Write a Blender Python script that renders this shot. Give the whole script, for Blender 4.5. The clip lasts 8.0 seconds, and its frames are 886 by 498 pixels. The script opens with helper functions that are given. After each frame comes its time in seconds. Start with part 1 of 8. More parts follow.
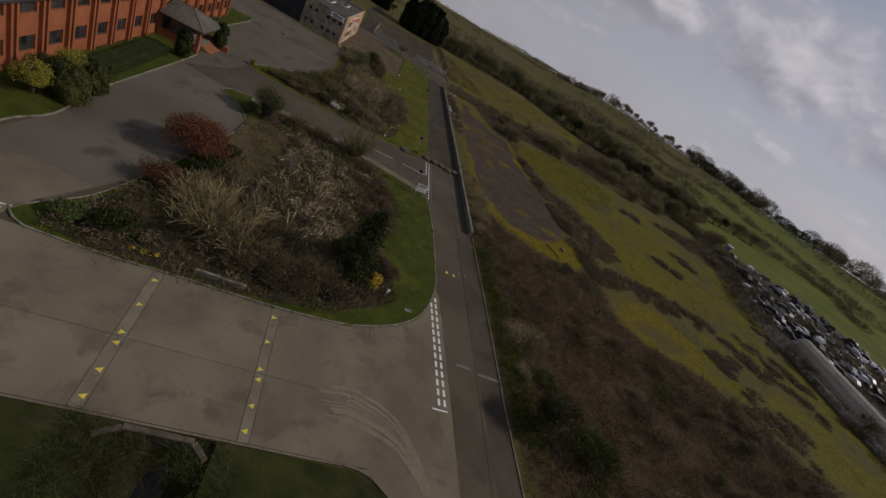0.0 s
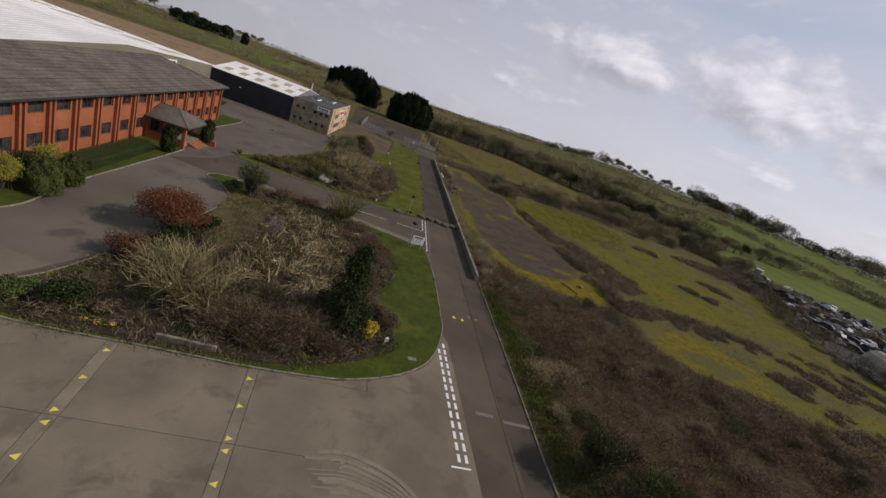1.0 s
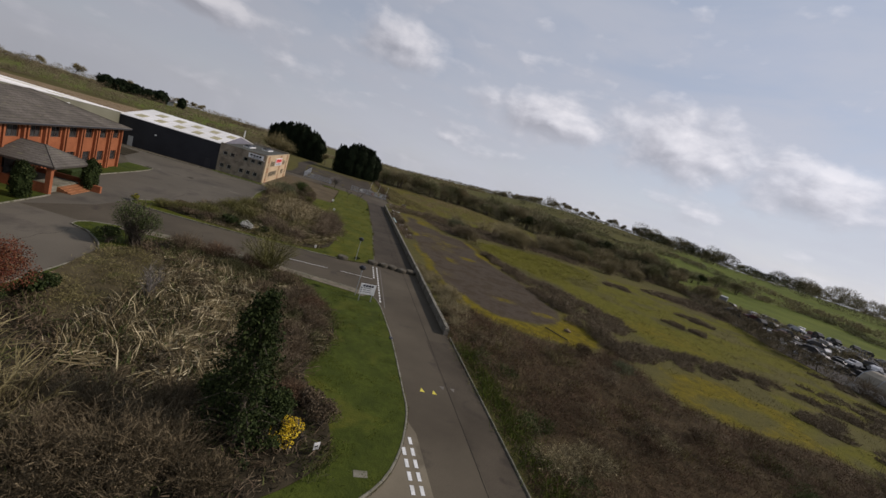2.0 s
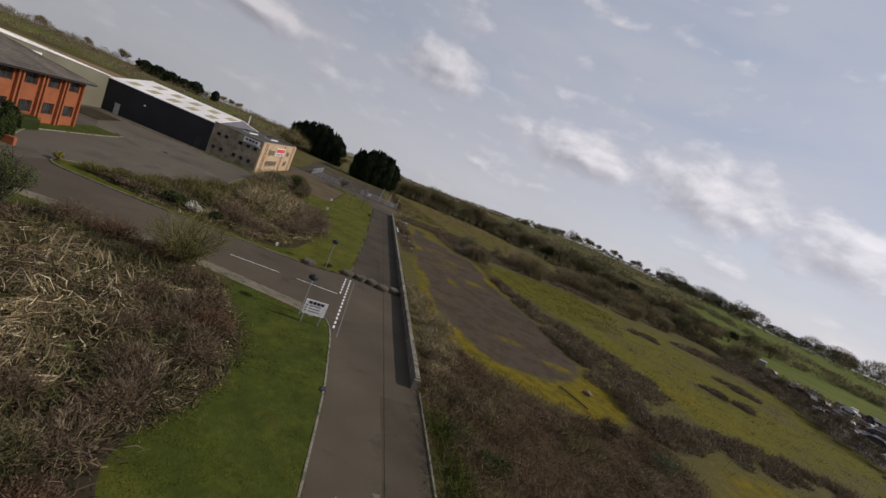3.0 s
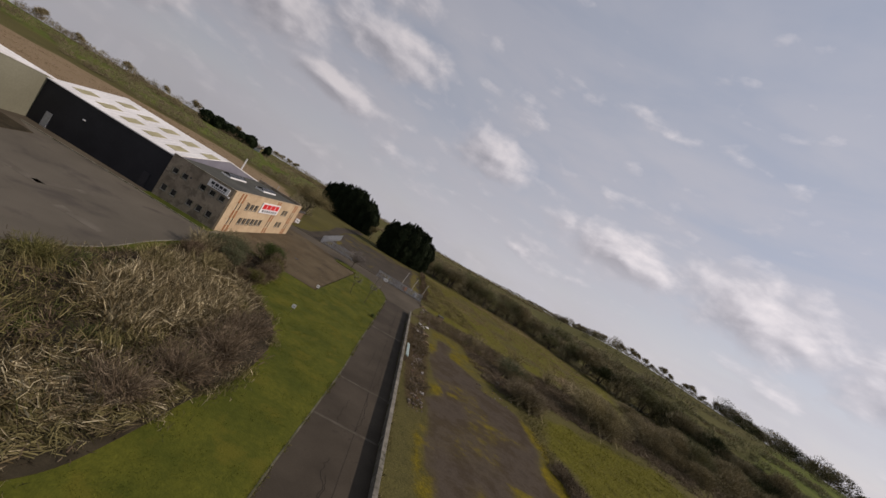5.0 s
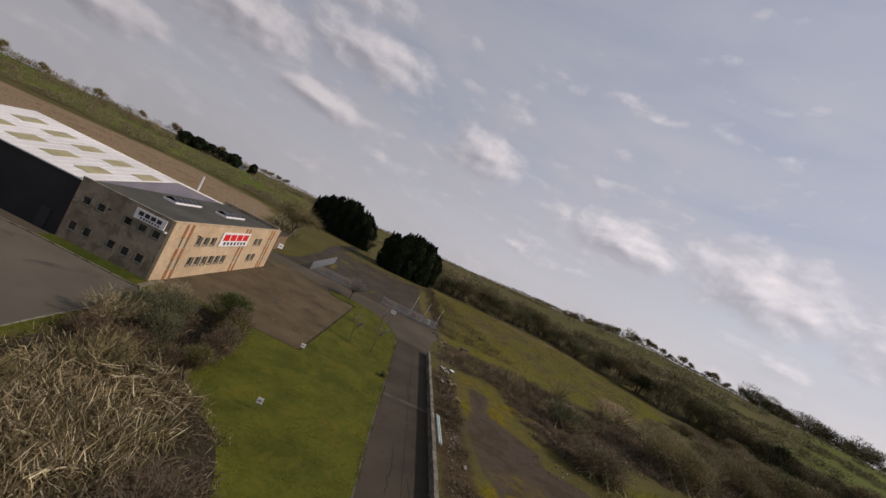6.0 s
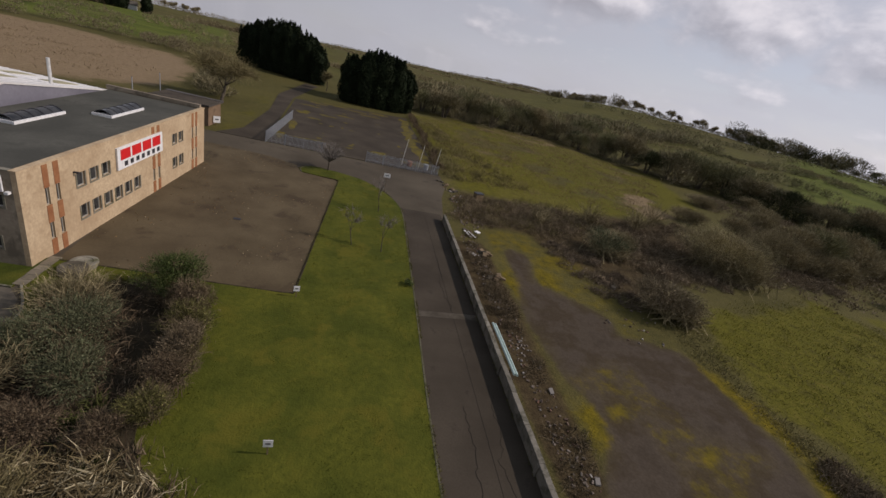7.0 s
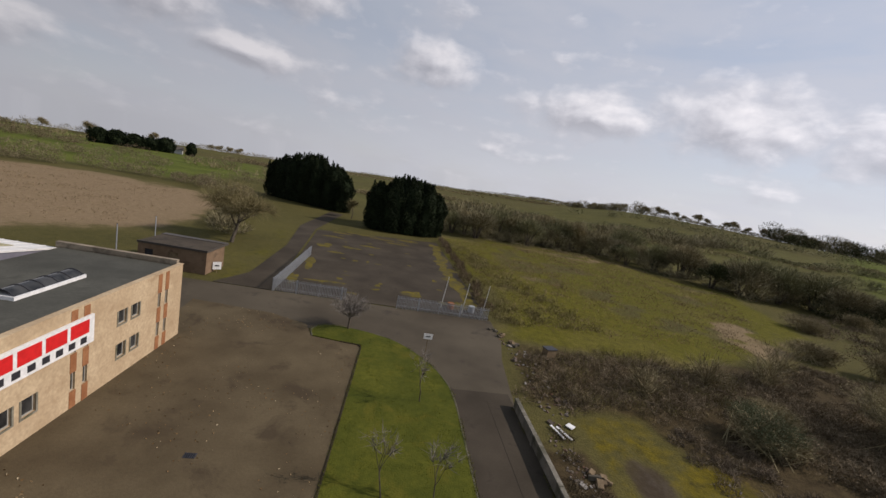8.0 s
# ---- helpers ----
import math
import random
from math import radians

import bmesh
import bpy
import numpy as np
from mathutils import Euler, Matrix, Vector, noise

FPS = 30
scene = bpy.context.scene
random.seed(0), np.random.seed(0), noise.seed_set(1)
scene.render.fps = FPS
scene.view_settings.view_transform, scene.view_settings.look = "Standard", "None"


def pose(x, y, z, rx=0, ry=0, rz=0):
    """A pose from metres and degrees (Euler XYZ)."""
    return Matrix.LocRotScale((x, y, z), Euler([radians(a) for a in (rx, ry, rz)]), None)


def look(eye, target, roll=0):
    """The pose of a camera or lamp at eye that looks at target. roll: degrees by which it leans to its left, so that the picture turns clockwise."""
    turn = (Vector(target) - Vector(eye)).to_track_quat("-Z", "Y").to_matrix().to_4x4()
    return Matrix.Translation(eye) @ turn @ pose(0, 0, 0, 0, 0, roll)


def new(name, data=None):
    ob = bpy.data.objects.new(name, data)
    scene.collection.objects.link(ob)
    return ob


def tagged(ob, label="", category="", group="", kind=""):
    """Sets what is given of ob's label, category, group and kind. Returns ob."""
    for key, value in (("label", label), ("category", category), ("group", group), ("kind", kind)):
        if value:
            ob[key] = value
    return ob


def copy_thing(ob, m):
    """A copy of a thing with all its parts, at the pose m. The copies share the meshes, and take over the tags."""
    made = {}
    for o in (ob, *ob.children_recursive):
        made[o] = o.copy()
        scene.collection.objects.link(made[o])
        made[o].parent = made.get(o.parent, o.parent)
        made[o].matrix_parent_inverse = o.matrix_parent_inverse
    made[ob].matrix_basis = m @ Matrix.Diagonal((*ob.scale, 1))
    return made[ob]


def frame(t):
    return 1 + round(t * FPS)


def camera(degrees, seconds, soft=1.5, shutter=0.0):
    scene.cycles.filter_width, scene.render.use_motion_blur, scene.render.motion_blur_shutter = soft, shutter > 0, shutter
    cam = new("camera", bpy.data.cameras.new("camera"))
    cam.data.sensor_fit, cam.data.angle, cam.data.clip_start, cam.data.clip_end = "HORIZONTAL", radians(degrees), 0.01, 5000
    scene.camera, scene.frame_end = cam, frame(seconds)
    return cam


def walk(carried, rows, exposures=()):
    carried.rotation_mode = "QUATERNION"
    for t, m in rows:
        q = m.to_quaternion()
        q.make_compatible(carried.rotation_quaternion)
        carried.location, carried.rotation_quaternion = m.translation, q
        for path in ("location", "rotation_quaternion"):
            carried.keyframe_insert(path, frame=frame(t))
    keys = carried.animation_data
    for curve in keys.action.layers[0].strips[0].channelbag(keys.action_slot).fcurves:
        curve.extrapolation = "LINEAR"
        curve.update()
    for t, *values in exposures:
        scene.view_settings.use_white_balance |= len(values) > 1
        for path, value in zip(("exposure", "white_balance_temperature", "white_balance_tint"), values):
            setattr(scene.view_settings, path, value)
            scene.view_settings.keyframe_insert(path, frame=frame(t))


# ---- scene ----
cam = camera(93.0, 8.0, soft=1.5)
PATH = [
    (0, (-15.078, -31.415, 23.252), (-11.722, -23.212, 18.622), 33.84),
    (0.2, (-14.400, -32.284, 22.224), (-11.415, -23.853, 17.752), 32.51),
    (0.5, (-12.673, -32.424, 21.492), (-10.237, -23.688, 17.279), 29.10),
    (0.8, (-11.457, -31.584, 20.079), (-9.368, -22.580, 16.263), 26.77),
    (1, (-11.064, -30.476, 19.100), (-8.686, -21.308, 15.889), 21.67),
    (1.2, (-11.144, -28.908, 18.320), (-8.010, -19.784, 15.686), 14.74),
    (1.5, (-9.452, -26.081, 16.968), (-6.451, -16.813, 14.710), 12.28),
    (1.7, (-9.057, -23.645, 15.827), (-6.084, -14.279, 13.970), 13.95),
    (2.8, (-2.948, -12.147, 13.908), (-0.182, -2.669, 12.322), 24.69),
    (3, (-2.071, -9.221, 13.169), (0.376, 0.375, 11.780), 24.11),
    (3.3, (-0.927, -4.032, 11.836), (1.308, 5.659, 10.783), 20.33),
    (3.5, (-0.209, -1.696, 11.720), (1.508, 8.151, 11.413), 17.89),
    (4, (0.745, 6.218, 11.947), (1.878, 16.150, 12.225), 17.64),
    (4.3, (0.918, 11.440, 12.645), (2.030, 21.376, 12.818), 14.91),
    (4.5, (1.184, 15.497, 13.226), (2.044, 25.460, 13.197), 25.31),
    (4.7, (1.313, 18.372, 14.210), (2.243, 28.328, 14.082), 31.77),
    (5.8, (-0.228, 36.206, 15.717), (0.636, 46.168, 15.556), 29.40),
    (6, (-1.099, 39.706, 15.724), (-0.171, 49.663, 15.669), 26.66),
    (6.2, (-1.618, 42.862, 15.727), (-0.601, 52.810, 15.778), 25.48),
    (6.5, (-2.951, 47.701, 16.490), (-1.181, 57.494, 15.509), 20.31),
    (6.8, (-3.837, 52.048, 17.725), (-1.292, 61.217, 14.651), 17.02),
    (7, (-3.576, 54.608, 17.927), (-0.940, 63.375, 13.903), 15.06),
    (7.2, (-3.920, 57.590, 18.041), (-1.251, 66.135, 13.583), 15.29),
    (7.5, (-4.228, 62.970, 18.254), (-1.776, 71.955, 14.613), 14.95),
    (7.8, (-4.516, 68.317, 18.051), (-2.286, 77.700, 15.408), 13.18),
    (8, (-4.098, 71.517, 17.659), (-2.382, 81.218, 15.943), 10.70),
]
walk(cam, [(t, look(eye, target, roll)) for t, eye, target, roll in PATH],
     [(0, -0.9, 6500, 24), (0.5, -0.42, 6500, 24), (1.0, -0.2, 6450, 23), (1.5, -0.25, 6350, 20), (3.0, -0.28, 6500, 21), (4.0, -0.25, 6700, 23), (4.6, -0.28, 6700, 23), (6.3, -0.32, 6700, 24), (7.0, -0.35, 6500, 23), (7.5, -0.14, 6500, 23), (8, -0.12, 6500, 20)])

# ---- light ----
SUN_EL, SUN_AZ = radians(37), radians(96)      # azimuth clockwise from +y
scene.view_settings.exposure = 0.0


def make_world():
    w = bpy.data.worlds.new("sky")
    scene.world = w
    w.use_nodes = True
    nt = w.node_tree
    nt.nodes.clear()
    L = nt.links.new
    out = nt.nodes.new("ShaderNodeOutputWorld")
    bg = nt.nodes.new("ShaderNodeBackground")
    bg.inputs[1].default_value = 0.109
    sky = nt.nodes.new("ShaderNodeTexSky")
    sky.sky_type = "NISHITA"
    sky.sun_disc = False
    sky.sun_elevation, sky.sun_rotation = SUN_EL, SUN_AZ
    sky.dust_density, sky.air_density, sky.ozone_density = 1.0, 1.0, 2.0
    co = nt.nodes.new("ShaderNodeTexCoord")
    sep = nt.nodes.new("ShaderNodeSeparateXYZ")
    L(co.outputs["Generated"], sep.inputs[0])

    def m(op, a, b=None, c=None):
        n = nt.nodes.new("ShaderNodeMath")
        n.operation = op
        for i, v in enumerate((a, b, c)):
            if v is None:
                continue
            if isinstance(v, (int, float)):
                n.inputs[i].default_value = v
            else:
                L(v, n.inputs[i])
        return n.outputs[0]

    def vec(x, y, z):
        n = nt.nodes.new("ShaderNodeCombineXYZ")
        for i, v in enumerate((x, y, z)):
            if isinstance(v, (int, float)):
                n.inputs[i].default_value = v
            else:
                L(v, n.inputs[i])
        return n.outputs[0]

    def cloud(v, scale, detail, rough, dist=0.0):
        n = nt.nodes.new("ShaderNodeTexNoise")
        n.inputs["Scale"].default_value, n.inputs["Detail"].default_value = scale, detail
        n.inputs["Roughness"].default_value, n.inputs["Distortion"].default_value = rough, dist
        L(v, n.inputs["Vector"])
        return n.outputs["Fac"]

    def steps(fac, stops):
        r = nt.nodes.new("ShaderNodeValToRGB")
        el = r.color_ramp.elements
        while len(el) < len(stops):
            el.new(0.5)
        for e, (p, c) in zip(el, stops):
            e.position, e.color = p, (*c, 1)
        L(fac, r.inputs[0])
        return r.outputs[0]

    def blend(fac, a, b, mode="MIX"):
        n = nt.nodes.new("ShaderNodeMix")
        n.data_type, n.blend_type = "RGBA", mode
        for i, v in ((0, fac), (6, a), (7, b)):
            if isinstance(v, (int, float)):
                n.inputs[i].default_value = v
            elif isinstance(v, tuple):
                n.inputs[i].default_value = (*v, 1)
            else:
                L(v, n.inputs[i])
        return n.outputs[2]
    X, Y, Z = sep.outputs[0], sep.outputs[1], m("MAXIMUM", sep.outputs[2], 0.0)
    # thin high veil over the blue
    veil = steps(Z, [(0.0, (5.3, 5.6, 5.75)), (0.1, (4.75, 5.15, 5.4)), (0.3, (3.9, 4.45, 4.95)), (0.8, (3.25, 3.9, 4.65))])
    high = cloud(vec(m("DIVIDE", X, m("ADD", Z, 0.3)), m("DIVIDE", Y, m("ADD", Z, 0.3)), 1.3), 1.6, 5, 0.55, 0.3)
    base = blend(steps(high, [(0.3, (0.8, 0.8, 0.8)), (0.65, (0.96, 0.96, 0.96))]), sky.outputs[0], veil)
    base = blend(m("MULTIPLY", steps(high, [(0.5, (0, 0, 0)), (0.75, (1, 1, 1))]), 0.26), base, (4.9, 5.2, 5.5))
    # brighter towards the sun
    glow = m("MULTIPLY_ADD", X, 0.34, 1.0)
    # fair-weather cumulus seen from the side, in degrees of azimuth and elevation
    deg = 180 / math.pi
    U, V = m("MULTIPLY", m("ARCTAN2", X, Y), deg), m("MULTIPLY", m("ARCSINE", m("MINIMUM", Z, 1.0)), deg)
    # the cloud heaps: azimuth, elevation, half width, half height
    heaps = ((5, 13.6, 6.5, 3.0), (26, 10.4, 10.5, 3.0), (41, 11.2, 10.5, 4.3), (55.5, 9.5, 7.5, 3.4), (72, 10, 11, 4.5), (-14, 17.5, 9, 3.4), (-29, 13.5, 11, 4.2), (-18, 9.6, 8, 1.8), (-40, 6.5, 9, 2.2),
             (-62, 12, 14, 4.5), (-100, 16, 20, 7), (110, 14, 18, 6), (150, 18, 20, 8), (-150, 18, 20, 8), (-24, 24, 13, 3.5))

    def density(u, v):
        """Heaped cover minus its own ragged edge, and small loose fleece between the heaps."""
        total = None
        for az, el, hw, hh in heaps:
            hw, hh = hw * 1.12, hh * 1.12
            du, dv = m("MULTIPLY_ADD", u, 1 / hw, -az / hw), m("MULTIPLY_ADD", v, 1 / hh, -el / hh)
            lobe = m("SUBTRACT", 1.0, m("SQRT", m("MULTIPLY_ADD", du, du, m("MULTIPLY", dv, dv))))
            total = lobe if total is None else m("MAXIMUM", total, lobe)
        ragged = cloud(vec(m("MULTIPLY", u, 0.24), m("MULTIPLY", v, 0.38), 2.7), 1.0, 6, 0.52, 0.15)
        fleece = cloud(vec(m("MULTIPLY", u, 0.085), m("MULTIPLY", v, 0.33), 7.1), 1.0, 5, 0.5, 0.0)
        band = steps(m("DIVIDE", v, 40.0), [(0.0, (0.2, 0.2, 0.2)), (0.12, (0.32, 0.32, 0.32)), (0.4, (0.2, 0.2, 0.2)), (0.8, (0, 0, 0))])
        loose = m("MULTIPLY_ADD", fleece, 1.9, m("SUBTRACT", band, 1.28))
        return m("MULTIPLY_ADD", m("SUBTRACT", ragged, 0.5), 1.7, m("MAXIMUM", m("MULTIPLY", m("MAXIMUM", total, -0.5), 1.35), loose))
    sheet = cloud(vec(m("MULTIPLY", U, 0.05), m("MULTIPLY", V, 0.17), 4.4), 1.0, 6, 0.55, 0.3)
    sheet = m("MULTIPLY", steps(sheet, [(0.4, (0, 0, 0)), (0.62, (1, 1, 1))]), steps(m("DIVIDE", V, 45.0), [(0.0, (0.5, 0.5, 0.5)), (0.35, (0.55, 0.55, 0.55)), (0.9, (0.15, 0.15, 0.15))]))
    base = blend(sheet, base, (4.7, 4.95, 5.2))
    d0, d1 = density(U, V), density(m("ADD", U, 0.9), m("ADD", V, 0.9))
    mask = m("MULTIPLY", steps(d0, [(0.0, (0, 0, 0)), (0.22, (0.26, 0.26, 0.26)), (0.55, (0.68, 0.68, 0.68)), (0.95, (0.88, 0.88, 0.88))]), steps(Z, [(0.0, (0.55, 0.55, 0.55)), (0.08, (1, 1, 1))]))
    lit = m("MULTIPLY_ADD", m("SUBTRACT", d0, d1), 0.85, 0.45)
    puff = steps(lit, [(0.05, (3.6, 3.75, 3.95)), (0.4, (5.0, 5.15, 5.3)), (0.62, (6.2, 6.35, 6.4)), (0.95, (7.6, 7.65, 7.5))])
    L(blend(1.0, blend(mask, base, puff), vec(m("MULTIPLY", glow, 0.985), glow, m("MULTIPLY", glow, 1.005)), "MULTIPLY"), bg.inputs[0])
    L(bg.outputs[0], out.inputs[0])


make_world()
sun = new("sun", bpy.data.lights.new("sun", "SUN"))
sun.data.energy, sun.data.angle, sun.data.color = 3.8, radians(0.6), (1.0, 0.937, 0.825)
sun.matrix_world = look((0, 0, 60), (-math.cos(SUN_EL) * math.sin(SUN_AZ), -math.cos(SUN_EL) * math.cos(SUN_AZ), 60 - math.sin(SUN_EL)))


# ---- materials ----
def nodes_of(name):
    mt = bpy.data.materials.new(name)
    mt.use_nodes = True
    nt = mt.node_tree
    return mt, nt, nt.nodes["Principled BSDF"]


def noise_node(nt, scale, detail=4, rough=0.55, vec=None, dist=0.0):
    n = nt.nodes.new("ShaderNodeTexNoise")
    n.inputs["Scale"].default_value, n.inputs["Detail"].default_value = scale, detail
    n.inputs["Roughness"].default_value, n.inputs["Distortion"].default_value = rough, dist
    if vec is None:
        co = nt.nodes.new("ShaderNodeNewGeometry")
        vec = co.outputs["Position"]
    nt.links.new(vec, n.inputs["Vector"])
    return n.outputs["Fac"]


def ramp(nt, fac, stops):
    r = nt.nodes.new("ShaderNodeValToRGB")
    el = r.color_ramp.elements
    while len(el) < len(stops):
        el.new(0.5)
    for e, (p, c) in zip(el, stops):
        e.position, e.color = p, (*c, 1)
    nt.links.new(fac, r.inputs[0])
    return r.outputs[0]


def mixc(nt, fac, a, b, mode="MIX"):
    n = nt.nodes.new("ShaderNodeMix")
    n.data_type, n.blend_type = "RGBA", mode
    for i, v in ((0, fac), (6, a), (7, b)):
        if isinstance(v, (int, float)):
            n.inputs[i].default_value = v
        elif isinstance(v, tuple):
            n.inputs[i].default_value = (*v, 1)
        else:
            nt.links.new(v, n.inputs[i])
    return n.outputs[2]


def grey(v):
    return (v, v, v)


def surface(name, c1, c2, big=0.25, fine=9.0, rough=0.85, bump=0.15, stain=None, stain_scale=0.6, stain_at=0.6, metal=0.0, spread=0.15, dots=0.0, tone=0.0, bump_scale=None, grain=0.35):
    """Two-scale mottled surface: c1..c2 by a broad and a fine noise, stains on top, fine relief."""
    mt, nt, p = nodes_of(name)
    a = noise_node(nt, big, 5)
    b = noise_node(nt, fine, 3)
    ca = ramp(nt, a, [(0.5 - spread, c1), (0.5 + spread, c2)])
    cb = mixc(nt, ramp(nt, b, [(0.3, grey(0.0)), (0.7, grey(1.0))]), ca, tuple(v * 0.7 for v in c1))
    col = mixc(nt, grain, ca, cb)
    if stain:
        s = noise_node(nt, stain_scale, 6, 0.62, dist=0.4)
        col = mixc(nt, ramp(nt, s, [(stain_at, grey(0.0)), (min(1, stain_at + 0.12), grey(0.85))]), col, stain)
    if tone:
        oi = nt.nodes.new("ShaderNodeObjectInfo")
        tn = ramp(nt, oi.outputs["Random"], [(0.0, grey(1 - tone)), (1.0, grey(1 + tone))])
        col = mixc(nt, 1.0, col, tn, "MULTIPLY")
    nt.links.new(col, p.inputs["Base Color"])
    p.inputs["Roughness"].default_value, p.inputs["Metallic"].default_value = rough, metal
    p.inputs["Specular IOR Level"].default_value = 0.3 if rough < 0.8 else 0.1
    if bump:
        bn = nt.nodes.new("ShaderNodeBump")
        bn.inputs["Strength"].default_value, bn.inputs["Distance"].default_value = bump, 0.05
        nt.links.new(noise_node(nt, bump_scale or fine * 2.2, 5), bn.inputs["Height"])
        nt.links.new(bn.outputs[0], p.inputs["Normal"])
    return mt


def leafy(name, c1, c2, c3=None, rough=0.7, sheen=0.0):
    """Foliage or stems: tone varies leaf by leaf and patch by patch."""
    mt, nt, p = nodes_of(name)
    ge = nt.nodes.new("ShaderNodeNewGeometry")
    ca = ramp(nt, ge.outputs["Random Per Island"], [(0.0, c1), (0.6, c2), (1.0, c3 or c2)])
    patch = noise_node(nt, 0.35, 3)
    col = mixc(nt, 1.0, ca, ramp(nt, patch, [(0.3, grey(0.72)), (0.7, grey(1.22))]), "MULTIPLY")
    nt.links.new(col, p.inputs["Base Color"])
    p.inputs["Roughness"].default_value = rough
    p.inputs["Specular IOR Level"].default_value = 0.3 if rough < 0.6 else 0.06
    return mt


def plain(name, c, rough=0.5, metal=0.0, var=0.12, scale=3.0):
    return surface(name, tuple(v * (1 - var) for v in c), tuple(v * (1 + var) for v in c), big=scale, fine=scale * 12, rough=rough, metal=metal, bump=0.03)


M = {}
M["asphalt"] = surface("asphalt", (0.062, 0.051, 0.036), (0.104, 0.087, 0.061), big=0.1, fine=14, stain=(0.046, 0.038, 0.03), stain_scale=0.35, stain_at=0.58, bump=0.2)
M["asphalt_old"] = surface("asphalt_old", (0.042, 0.034, 0.024), (0.07, 0.057, 0.041), big=0.2, fine=10, stain=(0.032, 0.026, 0.02), stain_scale=0.8, stain_at=0.6, bump=0.25)
M["asphalt_mid"] = surface("asphalt_mid", (0.05, 0.041, 0.029), (0.09, 0.074, 0.053), big=0.15, fine=12, stain=(0.04, 0.033, 0.025), stain_scale=0.45, stain_at=0.55, bump=0.22)
M["patch"] = surface("patch", (0.12, 0.11, 0.095), (0.17, 0.155, 0.135), big=0.7, fine=12, bump=0.15)
M["concrete"] = surface("concrete", (0.12, 0.101, 0.07), (0.188, 0.16, 0.112), big=0.16, fine=14, stain=(0.103, 0.087, 0.06), stain_scale=0.4, stain_at=0.52, bump=0.06, tone=0.06, grain=0.22)
M["kerb"] = surface("kerb", (0.15, 0.14, 0.105), (0.24, 0.225, 0.175), big=1.2, fine=9, stain=(0.08, 0.08, 0.04), stain_scale=1.3, stain_at=0.52, bump=0.2)
M["wallc"] = surface("wall_concrete", (0.13, 0.12, 0.095), (0.23, 0.21, 0.17), big=0.8, fine=7, stain=(0.07, 0.066, 0.045), stain_scale=1.1, stain_at=0.5, bump=0.3, tone=0.1)
M["lawn"] = surface("lawn", (0.036, 0.048, 0.007), (0.064, 0.08, 0.011), big=0.5, fine=3.2, rough=0.95, stain=(0.082, 0.082, 0.012), stain_scale=0.22, stain_at=0.54, bump=0.9, bump_scale=9, grain=0.6)
M["lawn_mossy"] = surface("lawn_mossy", (0.054, 0.064, 0.008), (0.096, 0.098, 0.012), big=0.3, fine=3.0, rough=0.95, stain=(0.095, 0.088, 0.011), stain_scale=0.35, stain_at=0.54, bump=0.9, bump_scale=9, grain=0.55)
M["rough_grass"] = surface("rough_grass", (0.02, 0.025, 0.006), (0.042, 0.046, 0.011), big=0.6, fine=6, rough=0.95, stain=(0.05, 0.042, 0.02), stain_scale=0.5, stain_at=0.55, bump=0.8, bump_scale=12)
M["litter"] = surface("brown_grass", (0.06, 0.047, 0.024), (0.1, 0.08, 0.042), big=0.5, fine=7, rough=0.95, stain=(0.07, 0.07, 0.02), stain_scale=0.7, stain_at=0.55, bump=0.7, bump_scale=14)
M["soil"] = surface("soil", (0.028, 0.023, 0.014), (0.055, 0.044, 0.026), big=0.8, fine=9, rough=0.95, bump=0.5)
M["lot"] = surface("lot", (0.077, 0.058, 0.033), (0.116, 0.09, 0.052), big=0.25, fine=6, rough=0.92, stain=(0.056, 0.041, 0.025), stain_scale=0.3, stain_at=0.55, bump=0.3)
M["carpark"] = surface("car_park_tarmac", (0.09, 0.079, 0.06), (0.132, 0.115, 0.088), big=0.08, fine=12, stain=(0.066, 0.057, 0.047), stain_scale=0.2, stain_at=0.55, bump=0.2)
M["paver"] = surface("paver", (0.14, 0.12, 0.085), (0.205, 0.176, 0.128), big=0.9, fine=9, stain=(0.08, 0.08, 0.05), stain_scale=1.2, stain_at=0.52, bump=0.2, tone=0.1)
M["white"] = surface("road_white", (0.55, 0.55, 0.52), (0.75, 0.75, 0.72), big=2, fine=14, stain=(0.3, 0.29, 0.27), stain_scale=3, stain_at=0.62, bump=0.05)
M["yellow"] = surface("road_yellow", (0.52, 0.44, 0.06), (0.66, 0.57, 0.1), big=2, fine=14, stain=(0.4, 0.33, 0.1), stain_scale=3, stain_at=0.62, bump=0.05)


